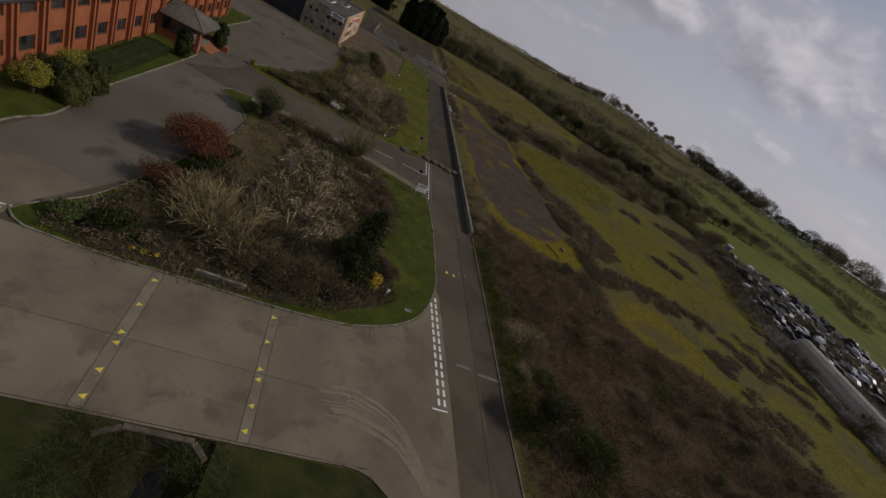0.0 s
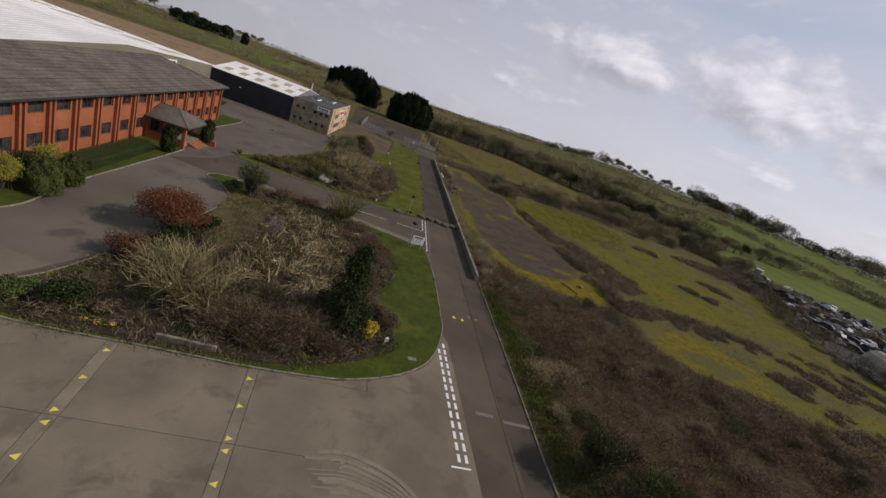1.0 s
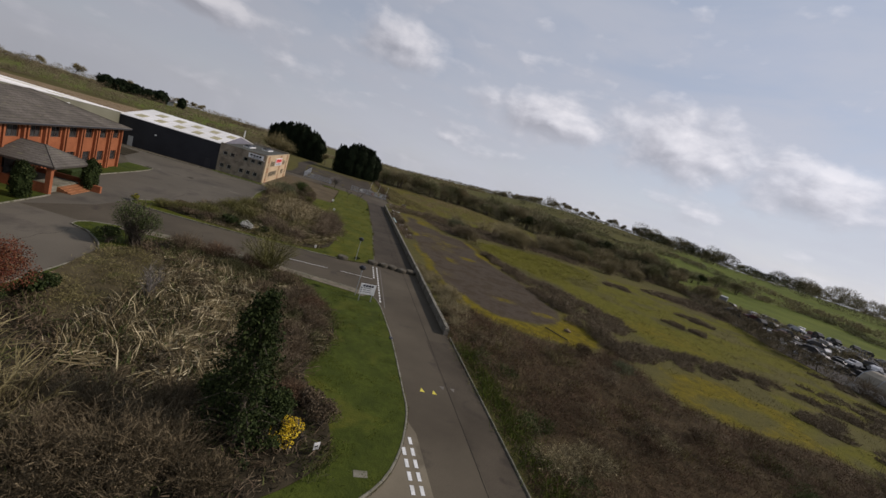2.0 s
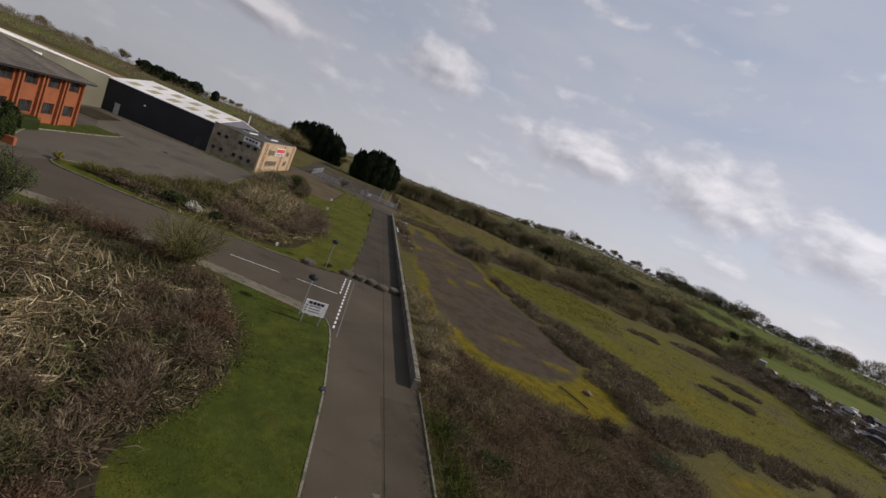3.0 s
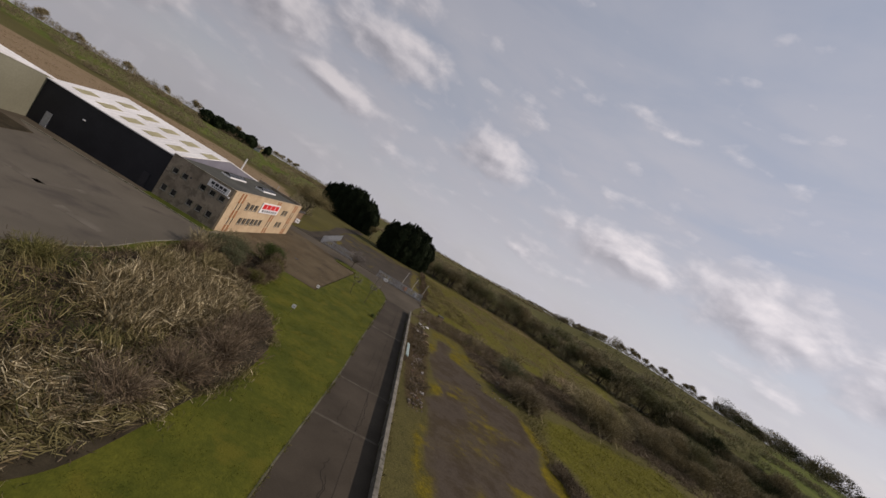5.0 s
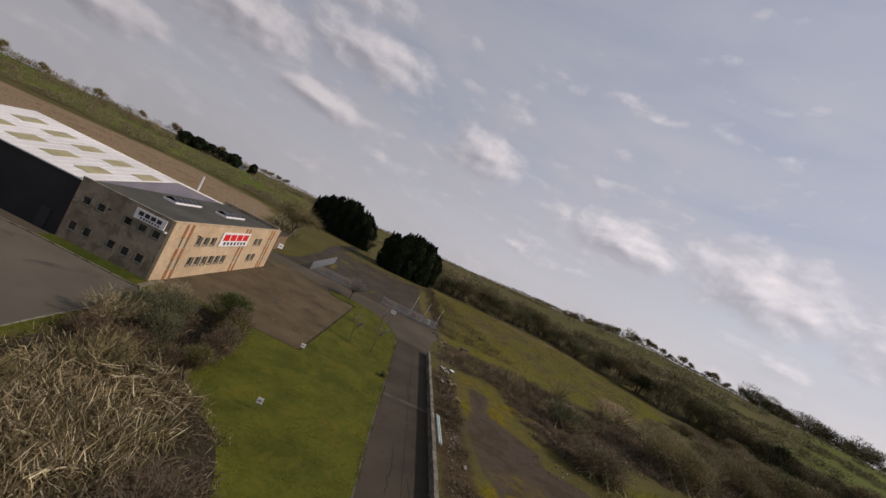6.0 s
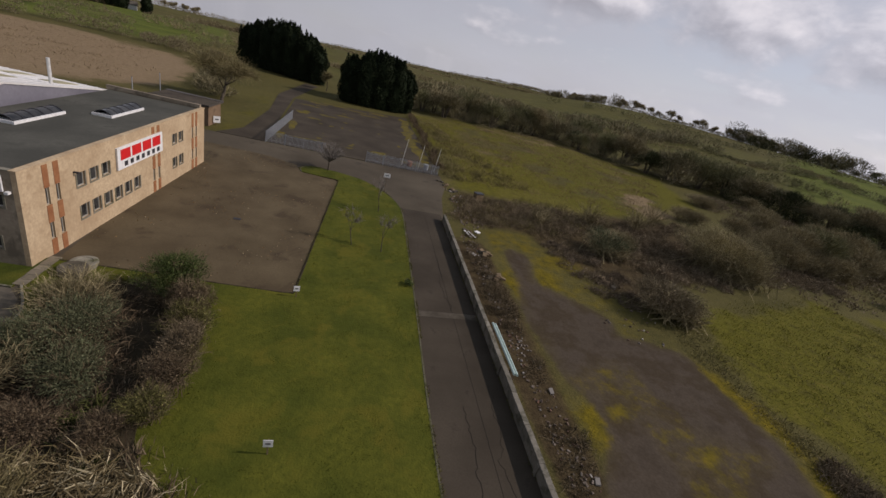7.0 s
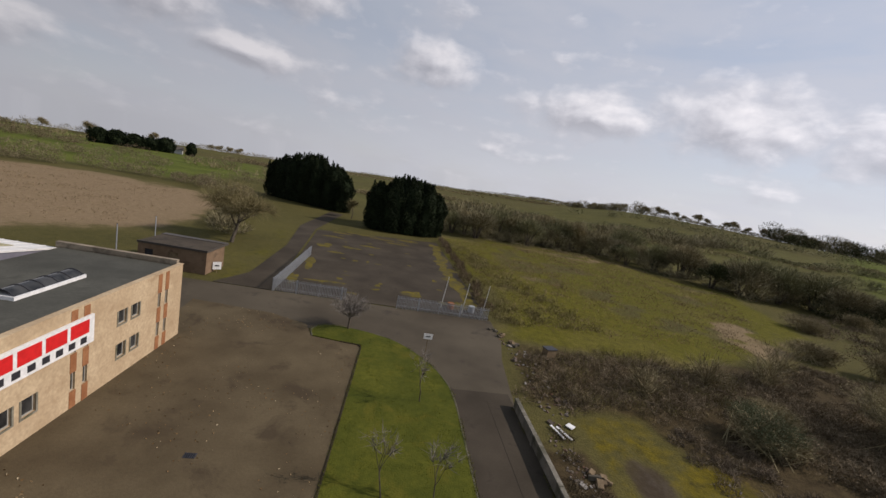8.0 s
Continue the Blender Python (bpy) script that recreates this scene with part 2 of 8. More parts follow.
# ---- mesh tools ----
class MB:
    def __init__(self):
        self.v, self.f, self.weld = [], [], False

    def add(self, v, f):
        o = len(self.v)
        self.v += [tuple(q) for q in v]
        self.f += [tuple(i + o for i in q) for q in f]
        return self

    def box(self, x0, x1, y0, y1, z0, z1, m=None, bev=0.0):
        if bev:
            b = bev
            v = [(x0, y0, z0), (x1, y0, z0), (x1, y1, z0), (x0, y1, z0), (x0, y0, z1 - b), (x1, y0, z1 - b), (x1, y1, z1 - b), (x0, y1, z1 - b),
                 (x0 + b, y0 + b, z1), (x1 - b, y0 + b, z1), (x1 - b, y1 - b, z1), (x0 + b, y1 - b, z1)]
            f = [(3, 2, 1, 0), (0, 1, 5, 4), (1, 2, 6, 5), (2, 3, 7, 6), (3, 0, 4, 7), (4, 5, 9, 8), (5, 6, 10, 9), (6, 7, 11, 10), (7, 4, 8, 11), (8, 9, 10, 11)]
        else:
            v = [(x, y, z) for z in (z0, z1) for x, y in ((x0, y0), (x1, y0), (x1, y1), (x0, y1))]
            f = [(3, 2, 1, 0), (4, 5, 6, 7), (0, 1, 5, 4), (1, 2, 6, 5), (2, 3, 7, 6), (3, 0, 4, 7)]
        if m is not None:
            v = [m @ Vector(q) for q in v]
        return self.add(v, f)

    def prism(self, poly, z0, z1):
        n = len(poly)
        v = [(x, y, z0) for x, y in poly] + [(x, y, z1) for x, y in poly]
        f = [tuple(range(n, 2 * n))] + [(i, (i + 1) % n, n + (i + 1) % n, n + i) for i in range(n)]
        return self.add(v, f)

    def tube(self, pts, radii, n=6, cap=True):
        rings = []
        for i, p in enumerate(pts):
            p = Vector(p)
            d = (Vector(pts[min(i + 1, len(pts) - 1)]) - Vector(pts[max(i - 1, 0)])).normalized()
            a = d.orthogonal().normalized()
            b = d.cross(a)
            rings.append([p + radii[i] * (math.cos(k * math.tau / n) * a + math.sin(k * math.tau / n) * b) for k in range(n)])
        v = [q for r in rings for q in r]
        f = [(i * n + k, i * n + (k + 1) % n, (i + 1) * n + (k + 1) % n, (i + 1) * n + k) for i in range(len(pts) - 1) for k in range(n)]
        if cap:
            f += [tuple(range(n - 1, -1, -1)), tuple((len(pts) - 1) * n + k for k in range(n))]
        return self.add(v, f)

    def lathe(self, x, y, prof, n=24):
        """Turned body: prof is (radius, height) from bottom to top."""
        v = [(x + r * math.cos(k * math.tau / n), y + r * math.sin(k * math.tau / n), z) for r, z in prof for k in range(n)]
        f = [(i * n + k, i * n + (k + 1) % n, (i + 1) * n + (k + 1) % n, (i + 1) * n + k) for i in range(len(prof) - 1) for k in range(n)]
        f += [tuple(range(n - 1, -1, -1)), tuple((len(prof) - 1) * n + k for k in range(n))]
        return self.add(v, f)

    def mesh(self, name):
        me = bpy.data.meshes.new(name)
        me.from_pydata(self.v, [], self.f)
        if self.weld:
            bm = bmesh.new()
            bm.from_mesh(me)
            bmesh.ops.remove_doubles(bm, verts=bm.verts, dist=0.0005)
            bm.to_mesh(me)
            bm.free()
        me.validate()
        me.update()
        return me


def tri_mesh(name, v, f):
    """A mesh from numpy arrays of places and triangles."""
    me = bpy.data.meshes.new(name)
    me.vertices.add(len(v))
    me.vertices.foreach_set("co", np.asarray(v, np.float32).ravel())
    me.loops.add(len(f) * 3)
    me.loops.foreach_set("vertex_index", np.asarray(f, np.int32).ravel())
    me.polygons.add(len(f))
    me.polygons.foreach_set("loop_start", np.arange(0, len(f) * 3, 3, dtype=np.int32))
    me.update(calc_edges=True)
    return me


def thing(name, data, material=None, label="", category="", group="", kind="", m=None):
    ob = new(name, data.mesh(name) if isinstance(data, MB) else data)
    if material is not None:
        ob.data.materials.append(material)
    if m is not None:
        ob.matrix_world = m
    return tagged(ob, label, category, group, kind)


def part(name, data, material, parent, label=""):
    ob = new(name, data.mesh(name) if isinstance(data, MB) else data)
    if not ob.data.materials:
        ob.data.materials.append(material)
    ob.parent = parent
    return tagged(ob, label)


def inside(poly, x, y):
    px, py = np.array(poly, float).T
    qx, qy = np.roll(px, -1), np.roll(py, -1)
    r = np.zeros(np.shape(x), bool)
    for a, b, c, d in zip(px, py, qx, qy):
        if b == d:
            continue
        r ^= ((b > y) != (d > y)) & (x < (c - a) * (y - b) / (d - b) + a)
    return r


def away(poly, x, y):
    """Distance to a polygon's outline, negative inside."""
    px, py = np.array(poly, float).T
    qx, qy = np.roll(px, -1), np.roll(py, -1)
    best = np.full(np.shape(x), 1e9)
    for a, b, c, d in zip(px, py, qx, qy):
        ux, uy = c - a, d - b
        t = np.clip(((x - a) * ux + (y - b) * uy) / (ux * ux + uy * uy + 1e-9), 0, 1)
        best = np.minimum(best, np.hypot(x - a - t * ux, y - b - t * uy))
    return np.where(inside(poly, x, y), -best, best)


def smooth(lo, hi, v):
    t = np.clip((v - lo) / (hi - lo), 0, 1)
    return t * t * (3 - 2 * t)


def vnoise(x, y, s, seed=0):
    """Cheap value noise on arrays."""
    x, y = x / s + seed * 17.3, y / s - seed * 9.1
    xi, yi = np.floor(x), np.floor(y)

    def h(a, b):
        q = np.sin(a * 127.1 + b * 311.7 + seed) * 43758.5453
        return q - np.floor(q)
    u, w = x - xi, y - yi
    u, w = u * u * (3 - 2 * u), w * w * (3 - 2 * w)
    return (h(xi, yi) * (1 - u) + h(xi + 1, yi) * u) * (1 - w) + (h(xi, yi + 1) * (1 - u) + h(xi + 1, yi + 1) * u) * w


# ---- terrain ----
SKY_AZ = [-180, -90, -60, -50, -40, -30, -20, -10, 0, 10, 20, 30, 40, 50, 60, 75, 110, 180]
SKY_EL = [0, -0.5, -1.0, -1.2, -1.4, -1.7, -1.6, -1.5, -1.4, -1.1, -0.5, 0.25, 0.5, 0.5, 0.2, 0.0, 0, 0]
SKY_D = [900, 700, 480, 450, 450, 520, 700, 1100, 1500, 1300, 900, 620, 560, 560, 560, 600, 800, 900]


def land(x, y):
    """Height of the land: level round the works, hills and a falling valley beyond."""
    dx, dy = x + 2, y - 45
    d, az = np.hypot(dx, dy), np.degrees(np.arctan2(dx, dy))
    el, far = np.interp(az, SKY_AZ, SKY_EL), np.interp(az, SKY_AZ, SKY_D)
    top = 15.0 + np.tan(np.radians(el)) * far - 5.0
    t = smooth(0, 1, (d - 170) / (far - 170))
    z = top * t + (vnoise(x, y, 160, 3) - 0.5) * 7 * smooth(220, 500, d)
    return z - np.maximum(0, d - far) * 0.06




def spaced(lo, hi, step, far):
    out, s = list(np.arange(lo, hi + step / 2, step)), step
    up, dn = [hi], [lo]
    while up[-1] < far:
        s *= 1.16
        up.append(up[-1] + s)
        dn.append(dn[-1] - s)
    return np.array(dn[:0:-1] + out + up[1:])


NEAR = [(6.9, -30), (7.1, 0), (7.2, 15), (7.8, 23), (10.6, 25), (15.5, 22), (22, 20.2), (27.5, 20), (31, 22.5), (31.4, 16), (30.6, 9.5), (35, 6.6), (45, 3.9), (49.5, 0), (60, -10), (62, -30)]


def ground_sheet():
    xs, ys = spaced(-70, 150, 1.0, 4300), spaced(-60, 235, 1.0, 4300)
    X, Y = np.meshgrid(xs, ys)
    x, y = X.ravel(), Y.ravel()
    z = land(x, y) - 0.05
    # stream bed below the culvert
    z -= 1.15 * smooth(1.9, 0.4, np.abs(x + 16.4 + 0.35 * np.sin(y * 0.4))) * smooth(-18.0, -19.6, y) * smooth(-75, -60, y)
    nx, ny = len(xs), len(ys)
    i = (np.arange(ny - 1)[:, None] * nx + np.arange(nx - 1)).ravel()
    tris = np.concatenate([np.stack([i, i + 1, i + nx + 1], 1), np.stack([i, i + nx + 1, i + nx], 1)])
    wob = (vnoise(x, y, 9, 1) - 0.5) * 7 + (vnoise(x, y, 3, 2) - 0.5) * 3
    # old tarmac behind the wall, moss round it, grass beyond a bramble bank
    old = [(13.4, 28.4), (11.6, 38), (12, 60), (12.2, 67.5), (14, 71.5), (13.1, 75), (12.9, 82), (14.8, 92), (16.2, 97), (18.4, 95.5), (17.8, 89), (20.2, 86), (22, 83.2), (21.6, 80.6), (24.5, 79.6), (27.6, 78.4), (27.4, 72), (26.8, 66), (27.2, 58), (29.6, 46), (29.4, 34), (26, 28.2), (22, 26.4), (17, 24.8), (15, 26)]
    tarmac = smooth(0.9, -0.9, away(old, x, y) + wob * 0.28)
    mossy_land = [(9.6, 30), (10.6, 26.5), (14.3, 23.2), (18.5, 21), (24.5, 19.8), (29.2, 22), (30.2, 32), (30.2, 46), (30.2, 58), (28.6, 72), (28.2, 80), (25.5, 88), (26.5, 97), (21, 102), (14.5, 100.5), (12.6, 90), (11.6, 66)]
    moss = smooth(1.6, -1.0, away(mossy_land, x, y) + wob * 0.4) * (1 - 0.93 * tarmac)
    # islands of moss on the tarmac
    isl = smooth(0.7, 0.86, vnoise(x, y, 5.5, 5)) * smooth(0.0, -1.2, away(old, x, y)) * (0.55 + 0.45 * smooth(72, 84, y))
    moss = np.maximum(moss * (0.45 + 0.55 * smooth(0.25, 0.45, vnoise(x, y, 6, 5))), 0.6 * isl)
    for cx, cy, rx, ry in ((20.5, 33.5, 2.6, 1.0), (17.0, 52, 1.2, 2.6), (25.5, 30.5, 2.4, 1.2), (22, 57, 2.0, 1.6), (16.5, 72, 1.6, 1.2), (21, 69, 1.5, 1.0)):
        moss = np.maximum(moss, 0.55 * smooth(1.4, 0.3, np.hypot((x - cx) / rx, (y - cy) / ry) + wob * 0.08))
    # brown weeds rather than moss close behind the wall
    moss *= 1 - 0.75 * smooth(5.2, 3.4, x - 7.0 - 0.0344 * (y - 16) + wob * 0.15) * smooth(52, 66, y)
    strip = 0.9 * smooth(5.0, 3.6, x - 7.0 - 0.0344 * (y - 16) + wob * 0.2) * smooth(58, 68, y) * smooth(100, 94, y) * (x > 9) * (1 - tarmac)
    moss *= 1 - 0.65 * smooth(1.5, -1.5, away([(19.5, 89), (21.5, 80), (28.8, 78), (29, 84), (26.5, 91), (21, 93)], x, y) + wob * 0.3)
    field = [(33, 76), (36, 68), (38, 60), (42, 54), (47, 37), (38, 27), (58, 22), (53, 15), (44, 16), (37, 18.5), (31.5, 16), (31, 9.5), (35, 7), (45, 4.3), (50, 0), (62, -10), (100, -18), (128, 5), (112, 47), (104, 62), (90, 84), (74, 90), (62, 95), (50, 91.5), (40, 89), (33, 85), (31, 80)]
    grass = smooth(2.5, -2.5, away(field, x, y) + wob)
    far_field = [(15, 118), (16, 190), (36, 198), (68, 200), (84, 184), (96, 168), (84, 140), (60, 122), (30, 116)]
    grass = np.maximum(grass, 0.75 * smooth(4, -4, away(far_field, x, y) + wob))
    grass = np.maximum(grass, 0.5 * vnoise(x, y, 5, 4) * smooth(2, -1, away([(-23, 124.6), (-19.2, 125), (-19.0, 150), (-21, 174), (-33, 172), (-33, 152), (-23.4, 134)], x, y) + wob * 0.3))
    # yellow moss in the turf, brown rank patches
    for streak, w in (([(31, 15.5), (37, 19), (46, 18.5), (56, 12), (47, 4.5), (35, 7), (30.8, 10)], 0.65), ([(45, 37), (52, 40), (66, 26), (72, 10), (64, 6), (55, 24)], 0.45), ([(16, 122), (17, 175), (30, 185), (44, 160), (40, 126)], 0.22)):
        moss = np.maximum(moss, w * smooth(3, -3, away(streak, x, y) + wob * 1.2))
    grass *= 1 - 0.75 * smooth(0.42, 0.7, vnoise(x, y, 12, 11)) * smooth(0.3, 0.6, vnoise(x, y, 4, 12))
    for rank in ([(48, 2), (58, 7), (66, 1), (58, -7)], [(50, 12.5), (60, 15), (64, 9), (54, 7.5)], [(70, 24), (82, 20), (86, 13), (74, 15)], [(84, 34), (97, 29), (97, 20), (86, 24)], [(36, 11.5), (44, 12), (46, 9.5), (38, 9)], [(60, 43), (70, 40), (72, 43), (63, 47)], [(67, 72), (75, 68), (78, 71), (70, 76)], [(40, 21), (48, 25), (62, 23), (66, 17), (54, 19), (46, 20)], [(64, 20), (80, 10), (78, 4), (62, 14)], [(75, 54), (82, 50), (84, 56), (77, 58)]):
        grass *= 1 - 0.85 * smooth(2, -2, away(rank, x, y) + wob * 0.6)
        moss *= 1 - 0.7 * smooth(2, -2, away(rank, x, y) + wob * 0.6)
    tan = 0.8 * smooth(4, -4, away(far_field, x, y) + wob) * smooth(0.4, 0.75, 0.6 * vnoise(x, y, 14, 9) + 0.4 * vnoise(x, y, 4, 13))
    tan = np.maximum(tan, smooth(5, -5, away([(-42, 150), (-56, 136), (-130, 120), (-150, 165), (-100, 205), (-56, 203), (-42, 180)], x, y) + wob))
    d = np.hypot(x + 2, y - 45)
    bright = 0.3 * smooth(0.5, 0.62, vnoise(x, y, 110, 7)) * smooth(150, 230, d)
    bright = np.maximum(bright, smooth(25, -25, away([(134, 112), (180, 90), (198, 30), (190, -60), (360, -90), (430, 120), (470, 330), (390, 370), (190, 200)], x, y)))
    bright = np.maximum(bright, 0.9 * smooth(20, -20, away([(-70, 228), (-150, 222), (-300, 210), (-450, 400), (-330, 470), (-100, 440), (-60, 300)], x, y)))
    brown = smooth(1.5, -1.0, away(NEAR, x, y) + wob * 0.3)
    brown = np.maximum(brown, 0.7 * smooth(2, -2, away([(84, 79), (112, 86), (128, 50), (140, 20), (128, 6), (112, 47), (102, 64)], x, y) + wob))
    brown = np.maximum(brown, strip)
    brown = np.maximum(brown, 0.75 * smooth(1.5, -2.5, away([(27, 90), (30, 83), (36, 91), (60, 97), (78, 97), (82, 112), (60, 122), (36, 114), (15, 116), (12, 104), (22, 102)], x, y) + wob * 0.5))
    damp = smooth(7.0, 5.0, np.abs(x + 16.5)) * smooth(-16.5, -18, y) * smooth(-75, -60, y)
    grass *= 1 - brown
    moss *= 1 - brown
    me = tri_mesh("ground", np.stack([x, y, z], 1), tris)
    for nm, w in (("grass", grass), ("moss", moss), ("tarmac", tarmac), ("tan", tan), ("bright", bright), ("brown", brown), ("bank", damp)):
        at = me.attributes.new(nm, "FLOAT", "POINT")
        at.data.foreach_set("value", np.clip(w, 0, 1).astype(np.float32))
    me.polygons.foreach_set("use_smooth", [True] * len(me.polygons))
    mt, nt, p = nodes_of("land")

    n1, n2, n3 = noise_node(nt, 0.06, 6), noise_node(nt, 0.9, 6, 0.65), noise_node(nt, 7, 4)
    ragged = noise_node(nt, 0.55, 7, 0.7)

    def math_node(op, a, b, c=0.0):
        n = nt.nodes.new("ShaderNodeMath")
        n.operation = op
        for i, v in enumerate((a, b, c)):
            if isinstance(v, (int, float)):
                n.inputs[i].default_value = v
            else:
                nt.links.new(v, n.inputs[i])
        return n.outputs[0]

    def at(nm, tear=0.9):
        """A ground cover's share, its edge torn by noise."""
        n = nt.nodes.new("ShaderNodeAttribute")
        n.attribute_name = nm
        torn = math_node("ADD", n.outputs["Fac"], math_node("MULTIPLY_ADD", ragged, tear, -0.5 * tear))
        hard = ramp(nt, torn, [(0.3, grey(0.0)), (0.62, grey(1.0))])
        soft = math_node("MULTIPLY", n.outputs["Fac"], 0.35)
        return math_node("MINIMUM", math_node("MULTIPLY_ADD", hard, 0.65, soft), math_node("MULTIPLY", n.outputs["Fac"], 3.0))
    rough_veg = ramp(nt, n2, [(0.25, (0.042, 0.033, 0.017)), (0.5, (0.082, 0.063, 0.03)), (0.75, (0.1, 0.082, 0.03))])
    turf = ramp(nt, n2, [(0.28, (0.062, 0.053, 0.013)), (0.52, (0.1, 0.095, 0.011)), (0.75, (0.13, 0.106, 0.024))])
    mossy = ramp(nt, n2, [(0.3, (0.062, 0.05, 0.012)), (0.5, (0.12, 0.095, 0.009)), (0.8, (0.2, 0.145, 0.008))])
    tar = ramp(nt, noise_node(nt, 0.28, 7, 0.66), [(0.3, (0.044, 0.034, 0.025)), (0.46, (0.067, 0.053, 0.04)), (0.58, (0.048, 0.036, 0.024)), (0.8, (0.082, 0.066, 0.05))])
    tanc = ramp(nt, n2, [(0.3, (0.18, 0.13, 0.075)), (0.7, (0.245, 0.18, 0.108))])
    bank = ramp(nt, n2, [(0.3, (0.012, 0.012, 0.005)), (0.7, (0.032, 0.03, 0.012))])
    dead = ramp(nt, n2, [(0.28, (0.03, 0.021, 0.012)), (0.52, (0.06, 0.043, 0.023)), (0.75, (0.084, 0.064, 0.032))])
    pasture = ramp(nt, n1, [(0.35, (0.07, 0.088, 0.017)), (0.6, (0.1, 0.118, 0.022))])
    heath = ramp(nt, n1, [(0.35, (0.066, 0.07, 0.018)), (0.65, (0.105, 0.1, 0.028))])
    col = mixc(nt, 0.5, rough_veg, heath)
    col = mixc(nt, at("bright"), col, pasture)
    col = mixc(nt, at("tan"), col, tanc)
    col = mixc(nt, at("grass"), col, turf)
    col = mixc(nt, at("brown"), col, dead)
    col = mixc(nt, at("bank", 0.3), col, bank)
    col = mixc(nt, at("tarmac"), col, tar)
    col = mixc(nt, at("moss", 1.5), col, mossy)
    tar_share = at("tarmac")
    col = mixc(nt, math_node("MULTIPLY_ADD", tar_share, -0.14, 0.42), col, mixc(nt, 1.0, col, ramp(nt, n3, [(0.3, grey(0.45)), (0.7, grey(1.4))]), "MULTIPLY"))
    nt.links.new(col, p.inputs["Base Color"])
    p.inputs["Roughness"].default_value = 0.95
    p.inputs["Specular IOR Level"].default_value = 0.05
    bn = nt.nodes.new("ShaderNodeBump")
    bn.inputs["Distance"].default_value = 0.12
    nt.links.new(math_node("MULTIPLY_ADD", tar_share, -0.76, 0.8), bn.inputs["Strength"])
    nt.links.new(noise_node(nt, 5.5, 6), bn.inputs["Height"])
    nt.links.new(bn.outputs[0], p.inputs["Normal"])
    thing("ground", me, mt, "rough winter grassland with moss, old tarmac and far fields", "ground", kind="structure")


ground_sheet()


def arc(pts, n=6):
    """A smooth open line through the given places (Catmull-Rom)."""
    p = [Vector((*q, 0)) for q in pts]
    p = [2 * p[0] - p[1]] + p + [2 * p[-1] - p[-2]]
    out = []
    for i in range(1, len(p) - 2):
        for k in range(n):
            t = k / n
            q = 0.5 * ((2 * p[i]) + (p[i + 1] - p[i - 1]) * t + (2 * p[i - 1] - 5 * p[i] + 4 * p[i + 1] - p[i + 2]) * t * t + (3 * p[i] - p[i - 1] - 3 * p[i + 1] + p[i + 2]) * t ** 3)
            out.append((q.x, q.y))
    return out + [tuple(pts[-1])]


def even(line, step):
    """Places every step metres along a line."""
    p = np.array(line, float)
    s = np.r_[0, np.cumsum(np.hypot(*np.diff(p, axis=0).T))]
    t = np.linspace(0, s[-1], max(2, int(round(s[-1] / step)) + 1))
    return np.stack([np.interp(t, s, p[:, 0]), np.interp(t, s, p[:, 1])], 1)


def kerb_line(name, line, label, width=0.13, top=0.12, step=0.91, material="kerb"):
    """Precast kerb stones end to end, joined into one line."""
    mb = MB()
    p = even(line, step)
    for a, b in zip(p[:-1], p[1:]):
        d = b - a
        n = np.hypot(*d)
        m = Matrix.Translation((a[0], a[1], 0)) @ Matrix.Rotation(math.atan2(d[1], d[0]), 4, "Z")
        mb.box(0.006, n - 0.006, -width / 2, width / 2, -0.1, top + random.uniform(-0.012, 0.012), m, bev=0.02)
    return thing(name, mb, M[material], label, "kerb", kind="structure")


# outlines of the works
ROAD_W = arc([(0.30, -0.2 + 3.0), (0.36, 5.3), (0.48, 9), (0.55, 13.1), (0.42, 17), (0.30, 19.7)])
CORNER_N = arc([(0.30, 19.7), (-0.1, 21.9), (-1.15, 23.2), (-3.2, 24.0), (-7.4, 25.0), (-11.2, 25.9), (-18, 27.0), (-22.2, 27.5), (-25.6, 27.2)])
CORNER_S = arc([(0.30, 2.8), (-0.1, 0.9), (-0.9, -1.6), (-2.2, -3.8), (-4.5, -5.7), (-7.7, -7.1), (-10, -7.55), (-14.2, -7.9), (-19.2, -7.95), (-25, -8.1), (-29, -7.9)])
BED1_W = arc([(-29, -7.9), (-30.4, -7.0), (-29.8, -5.6), (-28.0, -3.0), (-26.6, 2), (-25.4, 8), (-24.4, 13.7), (-24.0, 19), (-26.5, 23.2), (-28.6, 24.6), (-28.2, 26.2), (-25.6, 27.2)])
ISLAND1 = ROAD_W[:-1] + CORNER_N[:-1] + BED1_W[::-1][:-1] + CORNER_S[::-1][:-1]
BED1 = arc([(-28.8, -7.2), (-26, -7.75), (-20, -7.72), (-15, -7.5), (-11.5, -6.8), (-9.0, -5.9), (-6.2, -4.2), (-4.6, -2.0), (-4.9, 1.5), (-6.3, 5), (-5.0, 9), (-4.4, 12), (-4.9, 15.6), (-6.4, 18.2), (-7.6, 21.2), (-10, 23.4), (-16, 25.0), (-21.5, 25.6), (-22.4, 22), (-22.9, 16), (-23.8, 9), (-25.5, 3), (-27.3, -2.5)]) 
LAWN2_E = arc([(-4.2, 34.45), (-1.0, 35.0), (0.5, 36.1), (1.15, 38.0), (1.7, 46), (2.3, 54), (2.85, 62), (3.2, 72), (3.72, 82), (4.3, 95), (4.55, 102.5), (4.0, 106), (2.6, 109.2), (0.1, 112.4), (-3.4, 114.2), (-7.0, 114.8), (-8.5, 113.4), (-8.2, 111.6)])
LAWN2_N = arc([(-8.2, 111.6), (-5.5, 111.0), (-3.35, 110.6)], 2) + [(-5.45, 82.0), (-10.8, 82.4), (-20.6, 83.2)]
